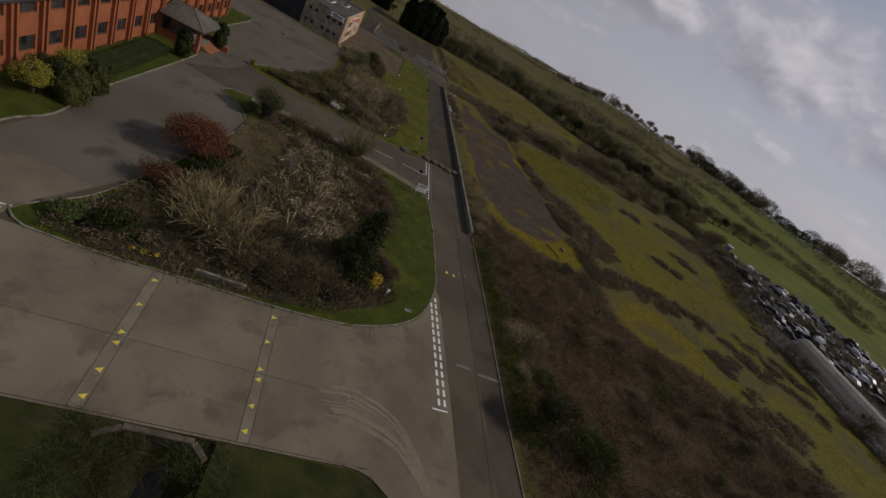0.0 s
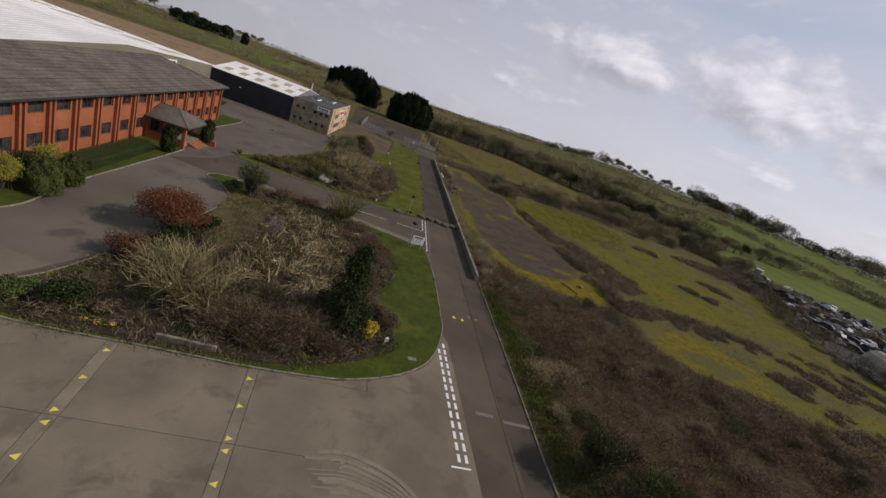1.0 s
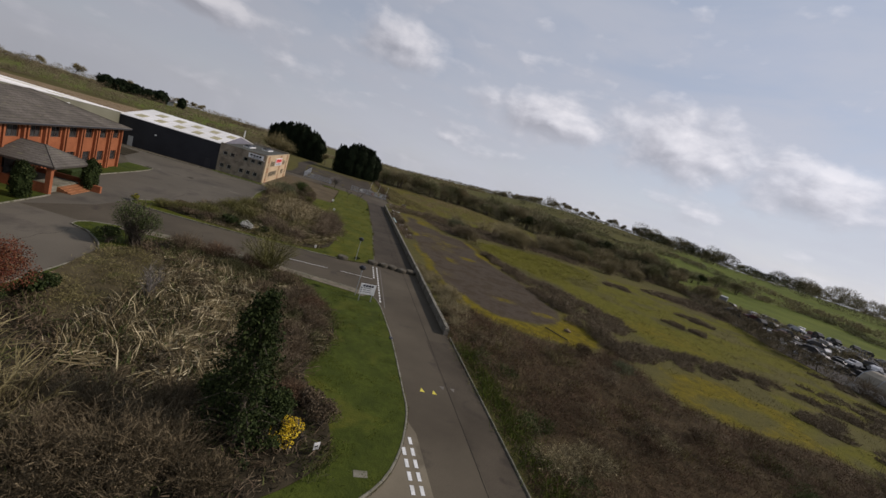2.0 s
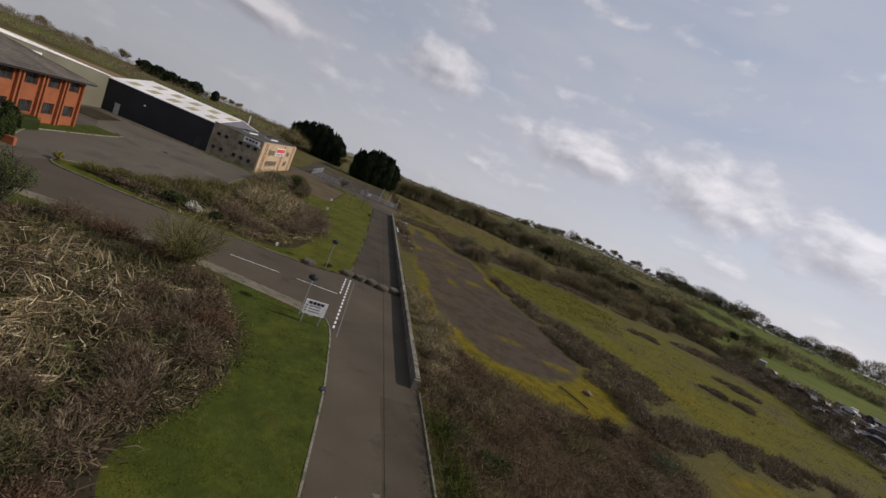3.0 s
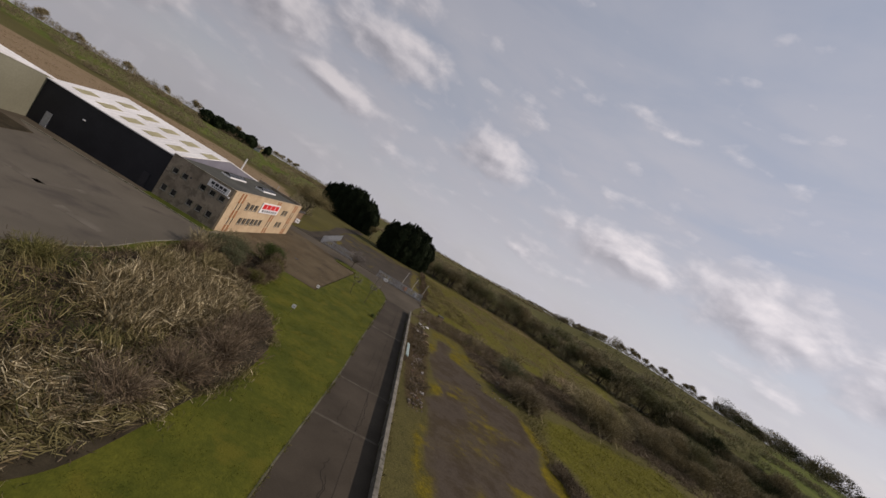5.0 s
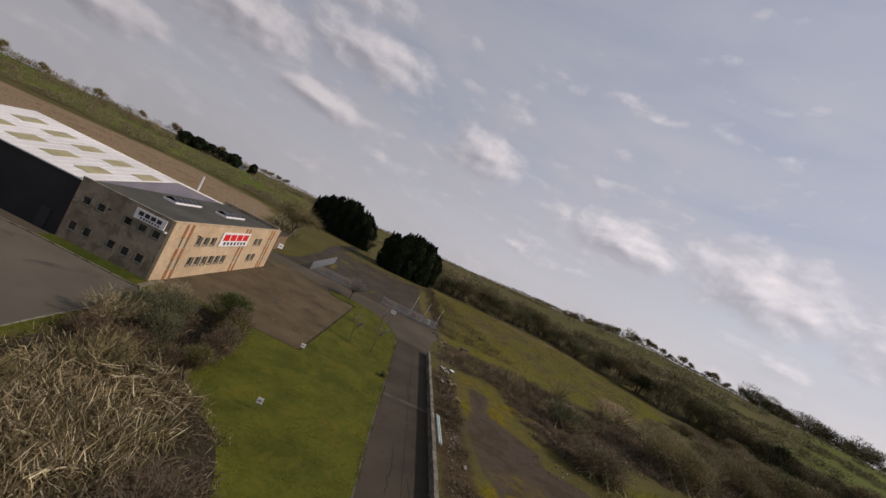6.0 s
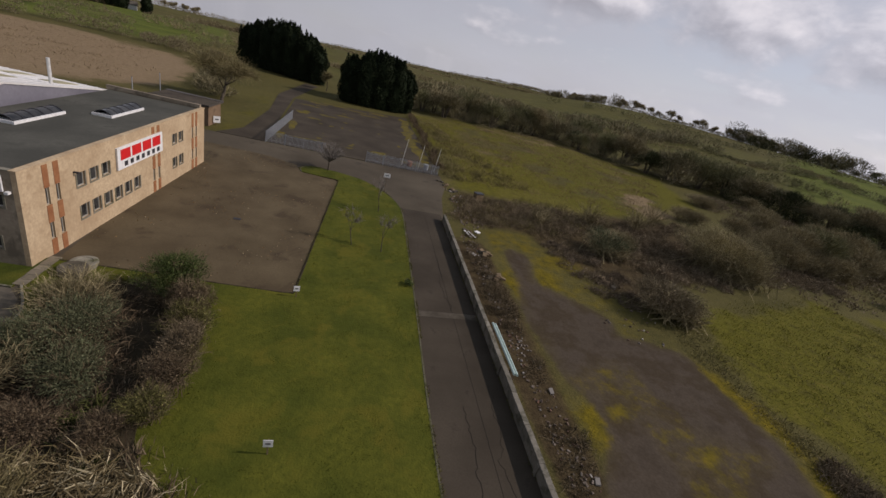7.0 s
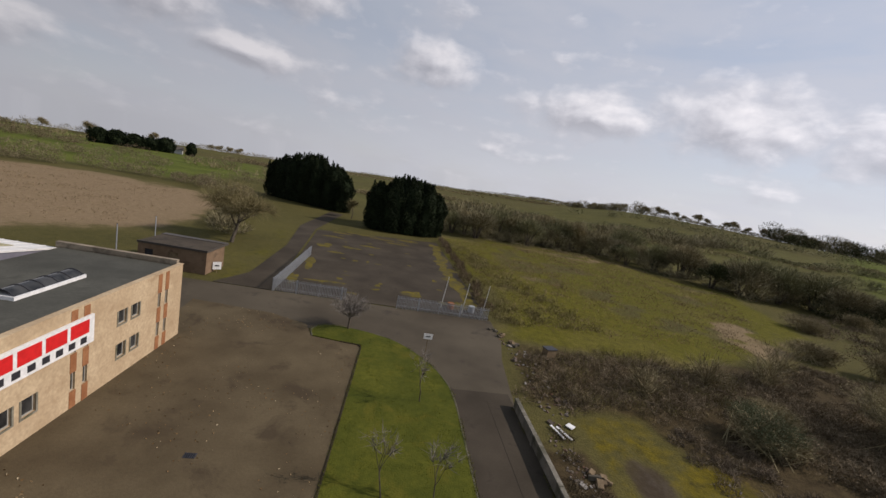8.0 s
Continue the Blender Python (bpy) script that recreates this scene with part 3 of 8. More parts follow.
LAWN2_W = arc([(-21.0, 80.6), (-20.0, 79.0), (-19.15, 77.4), (-19.1, 75.5), (-19.4, 72.5), (-19.7, 66), (-19.5, 58), (-22, 50), (-25, 44.5), (-28.5, 40.2), (-29.4, 38.4), (-28, 36.9), (-24, 36.1), (-19, 35.5), (-13.9, 34.95), (-10.3, 34.7), (-4.2, 34.45)])
ISLAND2 = LAWN2_E[:-1] + LAWN2_N + LAWN2_W[:-1]
BED2 = arc([(-26.5, 38.4), (-21, 36.9), (-15, 36.2), (-10.5, 35.9), (-7.6, 36.4), (-5.6, 38.6), (-4.8, 42), (-4.2, 46.7), (-3.3, 52), (-3.6, 58.7), (-5.6, 64), (-8.6, 66.8), (-10.6, 70), (-10.3, 76.5), (-11.6, 80.8), (-16, 81.2), (-18.2, 77), (-18.2, 68), (-18.6, 59), (-21, 51), (-24, 45)])
LOT = [(-20.6, 83.3), (-10.8, 82.5), (-5.5, 82.1), (-3.4, 110.55), (-5.5, 110.95), (-8.25, 111.5), (-9.2, 114.3), (-13.1, 116.3), (-21.5, 117.6)]


def flat(name, poly, z, material, label, category, kind="structure", base=-0.3):
    return thing(name, MB().prism(poly, base, z), material, label, category, kind=kind)


flat("road", [(-75, -18.2), (-6.3, -18.2), (-4.5, -19.4), (-2.7, -21.2), (-1.0, -25.1), (-0.9, -40), (5.6, -40), (5.85, -10), (6.2, -1), (6.55, 15.2), (6.6, 16), (9.75, 102), (11.2, 111), (12.6, 116), (13, 122.9), (-15, 123.6), (-26, 124.2), (-75, 128)], 0.0,
     M["asphalt"], "worn grey asphalt road and car park, patched and stained", "road")
flat("car_park", [(-34.3, 27.5), (-28.7, 26.2), (-28.7, 24.6), (-26.6, 23.2), (-24.1, 19), (-24.5, 13.7), (-26.7, 2), (-29.6, -5), (-36.7, -3.6), (-35.1, 5.2), (-35.5, 12), (-35.1, 20), (-34.6, 32.4), (-34.1, 38.2), (-37.1, 46), (-37.3, 49), (-36.3, 63.5), (-40, 64.1), (-43.3, 70.4), (-44.3, 78.8), (-48.4, 81.3), (-31.4, 80.8), (-21.6, 80.4), (-20.0, 78.6), (-19.0, 76), (-19.3, 72.5), (-19.6, 66), (-19.6, 58), (-22.1, 50), (-25.1, 44.5), (-28.6, 40.2), (-29.5, 38.4), (-30.5, 33)][::-1], 0.0035, M["carpark"], "pale worn tarmac of the office car park", "car park", base=-0.02)
flat("old_road", [(1.25, 36.2)] + [(x + 0.08, y) for x, y in LAWN2_E[14:64] if y > 37] + [(4.75, 104), (9.75, 104), (9.65, 101), (6.55 + 0.037 * 20.5, 36.5)], 0.004, M["asphalt_old"], "dark cracked tarmac of the closed road", "road", base=-0.02)
flat("lawn_1", ISLAND1, 0.085, M["lawn"], "mown green lawn round a planted bed, moss in the turf", "lawn")
flat("lawn_2", ISLAND2, 0.085, M["lawn_mossy"], "mown green verge along the estate road", "lawn")
flat("planting_bed_1", BED1, 0.12, M["soil"], "bare soil and leaf litter under shrubs and reeds", "flower bed")
flat("planting_bed_2", BED2, 0.12, M["soil"], "leaf litter under dead reeds and shrubs", "flower bed")
flat("parking_lot", LOT, 0.012, M["lot"], "brown silt-covered tarmac lot in front of the office", "parking lot")
flat("lane", [(-22.0, 124.2), (-15.1, 123.8), (-16.0, 150), (-16.8, 171), (-13.5, 204), (-17.5, 206), (-20.6, 173), (-18.8, 150), (-19.4, 130)][::-1], 0.012, M["asphalt_old"], "old tarmac lane running past the fenced yard", "road")
flat("far_lot", [(-14.6, 123.9), (-16.3, 171), (12.9, 178.6), (12.95, 123.2)], 0.02, M["asphalt_old"], "fenced old tarmac yard with moss patches", "yard")
kerb_line("kerb", CORNER_S[::-1] + ROAD_W[1:] + CORNER_N[1:], "weathered concrete kerb round the front lawn")
kerb_line("kerb", BED1_W, "concrete kerb between planting bed and car park")
M["kerb_mossy"] = surface("mossy_kerb", (0.07, 0.068, 0.038), (0.135, 0.125, 0.085), big=0.9, fine=9, stain=(0.05, 0.055, 0.02), stain_scale=0.8, stain_at=0.48, bump=0.25)
kerb_line("kerb", LAWN2_E, "concrete kerb along the grass verge", top=0.1, material="kerb_mossy")
kerb_line("kerb", LAWN2_W, "concrete kerb along the side road")
kerb_line("kerb", LAWN2_N[2:], "dark edging between grass and parking lot", top=0.1, material="soil")
flat("rough_patch", arc([(-23.9, 11), (-20.5, 5.5), (-18.6, 9), (-18.4, 14), (-18.6, 18.5), (-21.6, 21.6), (-23.9, 20), (-24.1, 15), (-23.9, 11)])[:-1], 0.135, M["litter"], "open patch of brown winter grass in the bed", "grass")
M["brick"] = surface("red_brick", (0.25, 0.086, 0.038), (0.335, 0.12, 0.054), big=0.6, fine=6, stain=(0.21, 0.068, 0.03), stain_scale=1.2, stain_at=0.56, bump=0.12)
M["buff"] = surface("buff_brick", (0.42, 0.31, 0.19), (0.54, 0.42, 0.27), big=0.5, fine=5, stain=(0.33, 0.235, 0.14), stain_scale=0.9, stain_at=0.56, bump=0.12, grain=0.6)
# darker copy of the buff brick, shade of the unlit sides in its colour
M["shadebrick"] = surface("shaded_brick", (0.22, 0.18, 0.13), (0.34, 0.285, 0.21), big=0.5, fine=5, stain=(0.14, 0.115, 0.085), stain_scale=0.8, stain_at=0.5, bump=0.12)
M["rust"] = surface("rust_brick", (0.24, 0.1, 0.045), (0.32, 0.15, 0.07), big=1.2, fine=7, bump=0.1)


def roof_tiles():
    """Brown-grey concrete tiles in courses, mossy in patches."""
    mt, nt, p = nodes_of("roof_tiles")
    ge = nt.nodes.new("ShaderNodeNewGeometry")
    sp = nt.nodes.new("ShaderNodeSeparateXYZ")
    nt.links.new(ge.outputs["Position"], sp.inputs[0])
    wob = nt.nodes.new("ShaderNodeMath")
    wob.operation = "MULTIPLY_ADD"
    nt.links.new(noise_node(nt, 1.5, 3), wob.inputs[0])
    wob.inputs[1].default_value = 0.02
    nt.links.new(sp.outputs[2], wob.inputs[2])
    saw = nt.nodes.new("ShaderNodeMath")
    saw.operation = "MULTIPLY"
    nt.links.new(wob.outputs[0], saw.inputs[0])
    saw.inputs[1].default_value = 1 / 0.16
    fr = nt.nodes.new("ShaderNodeMath")
    fr.operation = "FRACT"
    nt.links.new(saw.outputs[0], fr.inputs[0])
    base = ramp(nt, noise_node(nt, 0.4, 5), [(0.35, (0.075, 0.066, 0.055)), (0.65, (0.125, 0.11, 0.092))])
    base = mixc(nt, ramp(nt, noise_node(nt, 3.2, 4, 0.6), [(0.5, grey(0.0)), (0.66, grey(0.8))]), base, (0.055, 0.049, 0.04))
    base = mixc(nt, ramp(nt, noise_node(nt, 1.7, 6, 0.62, dist=0.4), [(0.58, grey(0.0)), (0.7, grey(0.85))]), base, (0.15, 0.142, 0.085))
    col = mixc(nt, 1.0, base, ramp(nt, fr.outputs[0], [(0.0, grey(0.45)), (0.22, grey(0.95)), (0.9, grey(1.1)), (1.0, grey(1.15))]), "MULTIPLY")
    nt.links.new(col, p.inputs["Base Color"])
    p.inputs["Roughness"].default_value = 0.9
    p.inputs["Specular IOR Level"].default_value = 0.1
    bn = nt.nodes.new("ShaderNodeBump")
    bn.inputs["Strength"].default_value, bn.inputs["Distance"].default_value = 0.5, 0.04
    nt.links.new(fr.outputs[0], bn.inputs["Height"])
    nt.links.new(bn.outputs[0], p.inputs["Normal"])
    return mt


M["tiles"] = roof_tiles()
M["felt"] = surface("roof_felt", (0.06, 0.06, 0.05), (0.095, 0.094, 0.078), big=0.3, fine=6, stain=(0.06, 0.06, 0.05), stain_scale=0.6, stain_at=0.56, bump=0.15)
M["whiteroof"] = surface("white_sheet", (0.6, 0.59, 0.56), (0.74, 0.73, 0.7), big=0.12, fine=3, stain=(0.5, 0.48, 0.43), stain_scale=0.2, stain_at=0.6, bump=0.05)
M["skylight"] = surface("skylight", (0.3, 0.26, 0.12), (0.42, 0.37, 0.19), big=0.6, fine=5, rough=0.4, bump=0.05)
M["navy"] = surface("navy_cladding", (0.016, 0.017, 0.022), (0.026, 0.027, 0.033), big=0.3, fine=4, rough=0.5, bump=0.05)
M["olive"] = surface("olive_cladding", (0.15, 0.145, 0.1), (0.19, 0.185, 0.13), big=0.2, fine=4, rough=0.5, bump=0.05)
M["lilac"] = surface("grey_cladding", (0.15, 0.145, 0.17), (0.2, 0.195, 0.22), big=0.3, fine=4, rough=0.5, bump=0.05)
M["frame"] = plain("window_frame", (0.07, 0.06, 0.05), 0.5)
M["galv"] = plain("galvanised", (0.42, 0.44, 0.46), 0.45, 0.5)
M["paint"] = plain("white_paint", (0.72, 0.72, 0.7), 0.5)
M["red"] = plain("red_paint", (0.6, 0.02, 0.02), 0.45)
M["ink"] = plain("dark_paint", (0.03, 0.03, 0.035), 0.5)
M["blackiron"] = plain("black_iron", (0.02, 0.02, 0.022), 0.35, 0.3)
M["timber"] = surface("timber", (0.14, 0.1, 0.06), (0.24, 0.18, 0.11), big=1.5, fine=9, bump=0.2)
M["polegrey"] = plain("pole_paint", (0.55, 0.55, 0.52), 0.5)


def glass_mat():
    mt, nt, p = nodes_of("window_glass")
    n = noise_node(nt, 0.9, 2)
    nt.links.new(ramp(nt, n, [(0.35, (0.012, 0.013, 0.014)), (0.65, (0.05, 0.05, 0.048))]), p.inputs["Base Color"])
    p.inputs["Roughness"].default_value = 0.08
    p.inputs["Specular IOR Level"].default_value = 0.3
    return mt


M["glass"] = glass_mat()


# ---- boundary wall ----
def boundary_wall():
    a, b = np.array((6.42, 16.0)), np.array((9.72, 102.0))
    d = b - a
    n = int(np.hypot(*d) / 2.45)
    rot = math.atan2(d[1], d[0])
    root = thing("wall_boundary", None, None, "low weathered concrete block wall with flat copings", "wall", kind="structure")
    root.empty_display_size = 0.1
    root.location = (a[0], a[1], 0)
    L = np.hypot(*d) / n
    body = MB().box(0.01, L - 0.01, -0.13, 0.13, -0.2, 0.74).mesh("wall_panel")
    cap = MB().box(0.008, L - 0.008, -0.18, 0.18, 0.744, 0.85, bev=0.025).mesh("coping")
    pier = MB().box(-0.12, 0.12, -0.21, 0.21, -0.2, 0.735).mesh("pier")
    for i in range(n):
        q = a + d * i / n
        m = Matrix.Translation((q[0], q[1], 0)) @ Matrix.Rotation(rot + random.uniform(-0.004, 0.004), 4, "Z")
        for nm, me in (("wall_panel", body), ("coping", cap)) + ((("pier", pier),) if i % 3 == 0 else ()):
            o = part(nm, me, M["wallc"], root)
            o.matrix_parent_inverse = Matrix.Translation((-a[0], -a[1], 0))
            o.matrix_basis = m @ Matrix.Translation((0, random.uniform(-0.012, 0.012), random.uniform(-0.012, 0.012)))


boundary_wall()
kerb_line("kerb", [(5.6, -29), (5.85, -10), (6.22, -1), (6.8, 15.6)], "low kerb between estate road and scrub", 0.12, 0.1)


M["drum"] = surface("drum_concrete", (0.075, 0.065, 0.048), (0.14, 0.122, 0.092), big=1.2, fine=8, stain=(0.05, 0.046, 0.03), stain_scale=1.6, stain_at=0.5, bump=0.3)
M["cracktar"] = plain("crack_tar", (0.022, 0.019, 0.015), 0.9)


# ---- road markings ----
def mark(poly_list, material, name, label, z=0.005):
    mb = MB()
    for poly in poly_list:
        mb.prism(poly, z - 0.006, z)
    return thing(name, mb, material, label, "road marking", kind="structure")


def rect(cx, cy, w, l, ang=0.0):
    c, s = math.cos(ang), math.sin(ang)
    return [(cx + u * c - v * s, cy + u * s + v * c) for u, v in ((-w / 2, -l / 2), (w / 2, -l / 2), (w / 2, l / 2), (-w / 2, l / 2))]


mark([rect(0.0, -0.3 - 0.9 * i, 0.2, 0.6) for i in range(14)] + [rect(-0.5, -1.2 - 0.9 * i, 0.2, 0.6) for i in range(13)] + [rect(-0.45, -12.7, 1.3, 0.12)],
     M["white"], "give_way_line", "double broken white give-way line, worn", 0.03)
mark([rect(0.45 + 0.062 * 0.9 * i, 21.6 + 0.9 * i, 0.15, 0.55, -0.062) for i in range(15)] + [rect(0.45 + 0.062 * 0.9 * i - 0.5, 21.6 + 0.9 * i, 0.15, 0.55, -0.062) for i in range(9, 15)],
     M["white"], "give_way_line", "broken white give-way line across the side road mouth")
mark([rect(-1.75, 29.15, 3.9, 0.085, -0.06), rect(-7.5, 29.4, 4.4, 0.085, -0.04)], M["white"], "lane_line", "white broken centre line of the side road")
mark([rect(0.78 + 0.062 * (k + 0.5), 20 + k + 0.5, 0.09, 1.0, -0.062) for k in range(14)], M["patch"], "edge_line", "pale worn channel line at the road edge", 0.004)
mark([rect(2.2, -7.75, 1.35, 0.32, -0.03), rect(4.75, -8.1, 2.2, 0.3, -0.03), rect(2.4, -21.0, 1.6, 0.8, 0)], M["patch"], "trench_patch", "pale trench reinstatement across the road", 0.012)
M["patch_dim"] = surface("dim_patch", (0.062, 0.052, 0.038), (0.1, 0.086, 0.066), big=0.8, fine=9, stain=(0.05, 0.042, 0.03), stain_scale=1.3, stain_at=0.5, bump=0.2)
mark([rect(5.0, 52.6, 6.0, 0.3, 0.03), rect(5.7, 60.5, 5.7, 0.3, 0.03)], M["patch_dim"], "trench_patch", "worn trench reinstatement across the closed road", 0.012)
mark([rect(6.55, 81.3, 5.4, 0.75, 0.02)], M["patch_dim"], "trench_patch", "pale concrete strip across the road", 0.012)
mark([rect(-31.9 + 0.5 * k, -7.15 + 0.09 * k + o, 0.3, 0.12, 0.18) for k in range(-6, 5) for o in (0, 0.35)], M["white"], "give_way_line", "broken white give-way line at the car park mouth", 0.026)
def crack(x, y, ang, n, wander, rnd, w=0.03):
    """A ragged sealed crack as a chain of narrow quads."""
    pts = []
    for k in range(n):
        pts.append((x, y))
        a = ang + rnd.gauss(0, wander)
        x, y = x + 0.3 * math.cos(a), y + 0.3 * math.sin(a)
    out = []
    for (x0, y0), (x1, y1) in zip(pts[:-1], pts[1:]):
        l = math.hypot(x1 - x0, y1 - y0)
        nx, ny = -(y1 - y0) / l * w, (x1 - x0) / l * w
        out.append([(x0 - nx, y0 - ny), (x1 - nx, y1 - ny), (x1 + nx, y1 + ny), (x0 + nx, y0 + ny)])
    return out


cr = random.Random(4)
cracks = []
for x, y, a, n in ((4.6, 37.5, 1.53, 40), (4.9, 40, 1.58, 24), (4.2, 52.8, 1.53, 16), (5.6, 53, 1.54, 26), (6.2, 61, 1.53, 44), (6.6, 82, 1.53, 34), (5.0, 66, 1.53, 22), (-27, 45, 1.5, 26), (-29, 18, 1.5, 20)):
    cracks += crack(x, y, a, n, 0.33, cr, cr.uniform(0.008, 0.016))
mark(cracks, M["cracktar"], "road_crack", "dark ragged cracks in worn tarmac", 0.016)
TRI = lambda x, y, up: [(x - 0.19, y - 0.21 * up), (x + 0.19, y - 0.21 * up), (x, y + 0.27 * up)]
def tri_at(x, y, up):
    t = TRI(x, y, up)
    return t if up > 0 else t[::-1]
mark([tri_at(1.85, 5.3, 1), tri_at(2.75, 5.2, 1)], M["yellow"], "hump_arrow", "yellow speed hump triangles")
mark([tri_at(3.6, 6.0, -1), tri_at(4.4, 5.9, -1)], M["patch"], "hump_arrow", "worn pale speed hump triangles")


def slab_road():
    root = thing("road_concrete", None, None, "pale concrete slab road with sealed joints", "road", kind="structure")
    skew = lambda x, y: x - 0.066 * (y + 8.9)
    xs = [-62, -54, -46, -38, -30.2, -21.68, -21.02, -13.92, -13.3, -6.3]
    for x0, x1 in zip(xs[:-1], xs[1:]):
        for y0, y1 in ((-18.1, -13.65), (-13.65, -7.9)):
            g = 0.014
            poly = [(skew(x0, y0) + g, y0 + g), (skew(x1, y0) - g, y0 + g), (skew(x1, y1) - g, y1 - g), (skew(x0, y1) + g, y1 - g)]
            narrow = x1 - x0 < 1
            part("hump_strip" if narrow else "slab", MB().prism(poly, -0.2, (0.034 if narrow else 0.022) + random.uniform(-0.003, 0.003)), M["patch_pale" if narrow else "concrete"], root)
    mouth = [(-5.76, -18.1), (-6.36, -18.22)] + arc([(-5.7, -18.5), (-4.5, -19.4), (-2.7, -21.2), (-1.0, -25.1)], 4) + [(-0.92, -40), (0.5, -40), (0.55, -12.8), (0.5, 0.4)] + [(x + 0.08, y - 0.06) for x, y in CORNER_S[4:38] if x > -6.2] + [(-6.46, -7.0)]
    part("slab", MB().prism(mouth, -0.2, 0.016), M["concrete"], root)
    part("slab", MB().prism([(-14.2, -7.885), (-6.5, -7.885), (-6.5, -6.75), (-7.7, -7.16), (-10, -7.6)], -0.2, 0.019), M["concrete"], root)
    part("slab", MB().prism([(-33.6, -7.85), (-30.6, -7.85), (-30.0, -5.2), (-28.4, -1.9), (-32.6, -1.2), (-37, -3), (-37, -7.85)], -0.2, 0.018), M["concrete"], root)


M["patch_pale"] = surface("pale_concrete", (0.14, 0.12, 0.083), (0.2, 0.172, 0.12), big=0.5, fine=9, stain=(0.105, 0.089, 0.062), stain_scale=0.9, stain_at=0.56, bump=0.12)
M["scuff"] = surface("tyre_scuff", (0.172, 0.147, 0.104), (0.212, 0.182, 0.13), big=0.2, fine=11, stain=(0.15, 0.128, 0.09), stain_scale=1.6, stain_at=0.47, bump=0.1)
slab_road()
east, west = [(-0.15, 0.17), (-0.15, -0.17), (0.19, 0.0)], [(0.15, -0.17), (0.15, 0.17), (-0.19, 0.0)]
mark([[(x + u, y + v) for u, v in shp] for x0 in (-21.32, -13.66) for y, shp in ((-8.9, east), (-11.13, east), (-13.35, east), (-14.1, west), (-15.9, west), (-17.45, west)) for x in (x0 - 0.066 * (y + 8.9),)],
     M["yellow"], "hump_arrow", "yellow painted hump triangles on concrete", 0.045)


def scuffs():
    """Pale tyre arcs where lorries turn in from the estate road."""
    mb = MB()
    for k in range(11):
        o = k * 0.42 + random.uniform(-0.25, 0.25)
        ln = np.array(arc([(-7.6 - 2.2 * random.random(), -15.5 + 0.57 * o), (-6.9, -15.5 + 0.6 * o), (-3.9, -16.6 + 0.5 * o), (-1.9, -19.4 + 0.3 * o), (-0.9 + 0.1 * o, -23.6)], 8))
        d = np.gradient(ln, axis=0)
        nrm = np.stack([-d[:, 1], d[:, 0]], 1) / np.hypot(*d.T)[:, None]
        w = random.uniform(0.04, 0.14)
        for i in range(len(ln) - 1):
            q = [ln[i] - nrm[i] * w, ln[i + 1] - nrm[i + 1] * w, ln[i + 1] + nrm[i + 1] * w, ln[i] + nrm[i] * w]
            mb.add([(*c, 0.027 + 0.0012 * k) for c in q], [(0, 1, 2, 3)])
    thing("tyre_marks", mb, M["scuff"], "pale curved tyre scuffs on the concrete", "tyre marks", kind="structure")


scuffs()


# ---- concrete drums ----
def drum(x, y, r=0.7, h=0.4):
    root = thing("concrete_drum", None, None, "squat round concrete drum blocking the old road, lichen-stained", "bollard", "concrete drums")
    root.location = (x, y, 0)
    mb = MB().lathe(0, 0, [(r * 0.98, -0.02), (r, 0.05), (r, h - 0.05), (r - 0.05, h), (r - 0.12, h)], 28)
    part("body", mb, M["drum"], root)
    part("lid", MB().lathe(0, 0, [(r - 0.14, h - 0.02), (r - 0.14, h + 0.035), (r - 0.17, h + 0.05)], 24), M["drum"], root, "flat mossy concrete lid")
    part("lifting_slot", MB().box(-0.18, 0.18, -0.04, 0.04, h + 0.045, h + 0.056), M["ink"], root)
    root.rotation_euler = (0, 0, random.uniform(0, 3))
    return root


for x, y in ((-3.4, 34.95), (0.78, 36.0), (2.25, 35.9), (3.6, 35.8), (4.85, 35.3), (6.25, 35.6)):
    drum(x, y)
drum(-18.9, 81.8, 0.8, 0.55)


# ---- office block ----
OF = Matrix.Translation((-21.2, 82.0, 0)) @ Matrix.Rotation(radians(-4.3), 4, "Z")


def panel_with_holes(x0, x1, z0, z1, holes, plane, t=0.3):
    """A wall in local x-z with window holes through it; plane maps (u, depth, z) to the world."""
    us = sorted({x0, x1, *(h[0] for h in holes), *(h[1] for h in holes)})
    zs = sorted({z0, z1, *(h[2] for h in holes), *(h[3] for h in holes)})
    mb = MB()
    mb.weld = True

    def solid(i, k):
        if i < 0 or k < 0 or i >= len(us) - 1 or k >= len(zs) - 1:
            return False
        cu, cz = (us[i] + us[i + 1]) / 2, (zs[k] + zs[k + 1]) / 2
        return not any(a < cu < b and c < cz < d for a, b, c, d in holes)
    for i in range(len(us) - 1):
        for k in range(len(zs) - 1):
            if not solid(i, k):
                continue
            a, b, c, d = us[i], us[i + 1], zs[k], zs[k + 1]
            mb.add([plane(a, 0, c), plane(b, 0, c), plane(b, 0, d), plane(a, 0, d)], [(0, 1, 2, 3)])
            mb.add([plane(a, t, c), plane(b, t, c), plane(b, t, d), plane(a, t, d)], [(3, 2, 1, 0)])
            for (di, dk), (p, q) in (((-1, 0), ((a, c), (a, d))), ((1, 0), ((b, d), (b, c))), ((0, -1), ((b, c), (a, c))), ((0, 1), ((a, d), (b, d)))):
                if not solid(i + di, k + dk):
                    mb.add([plane(p[0], 0, p[1]), plane(q[0], 0, q[1]), plane(q[0], t, q[1]), plane(p[0], t, p[1])], [(0, 1, 2, 3)])
    return mb


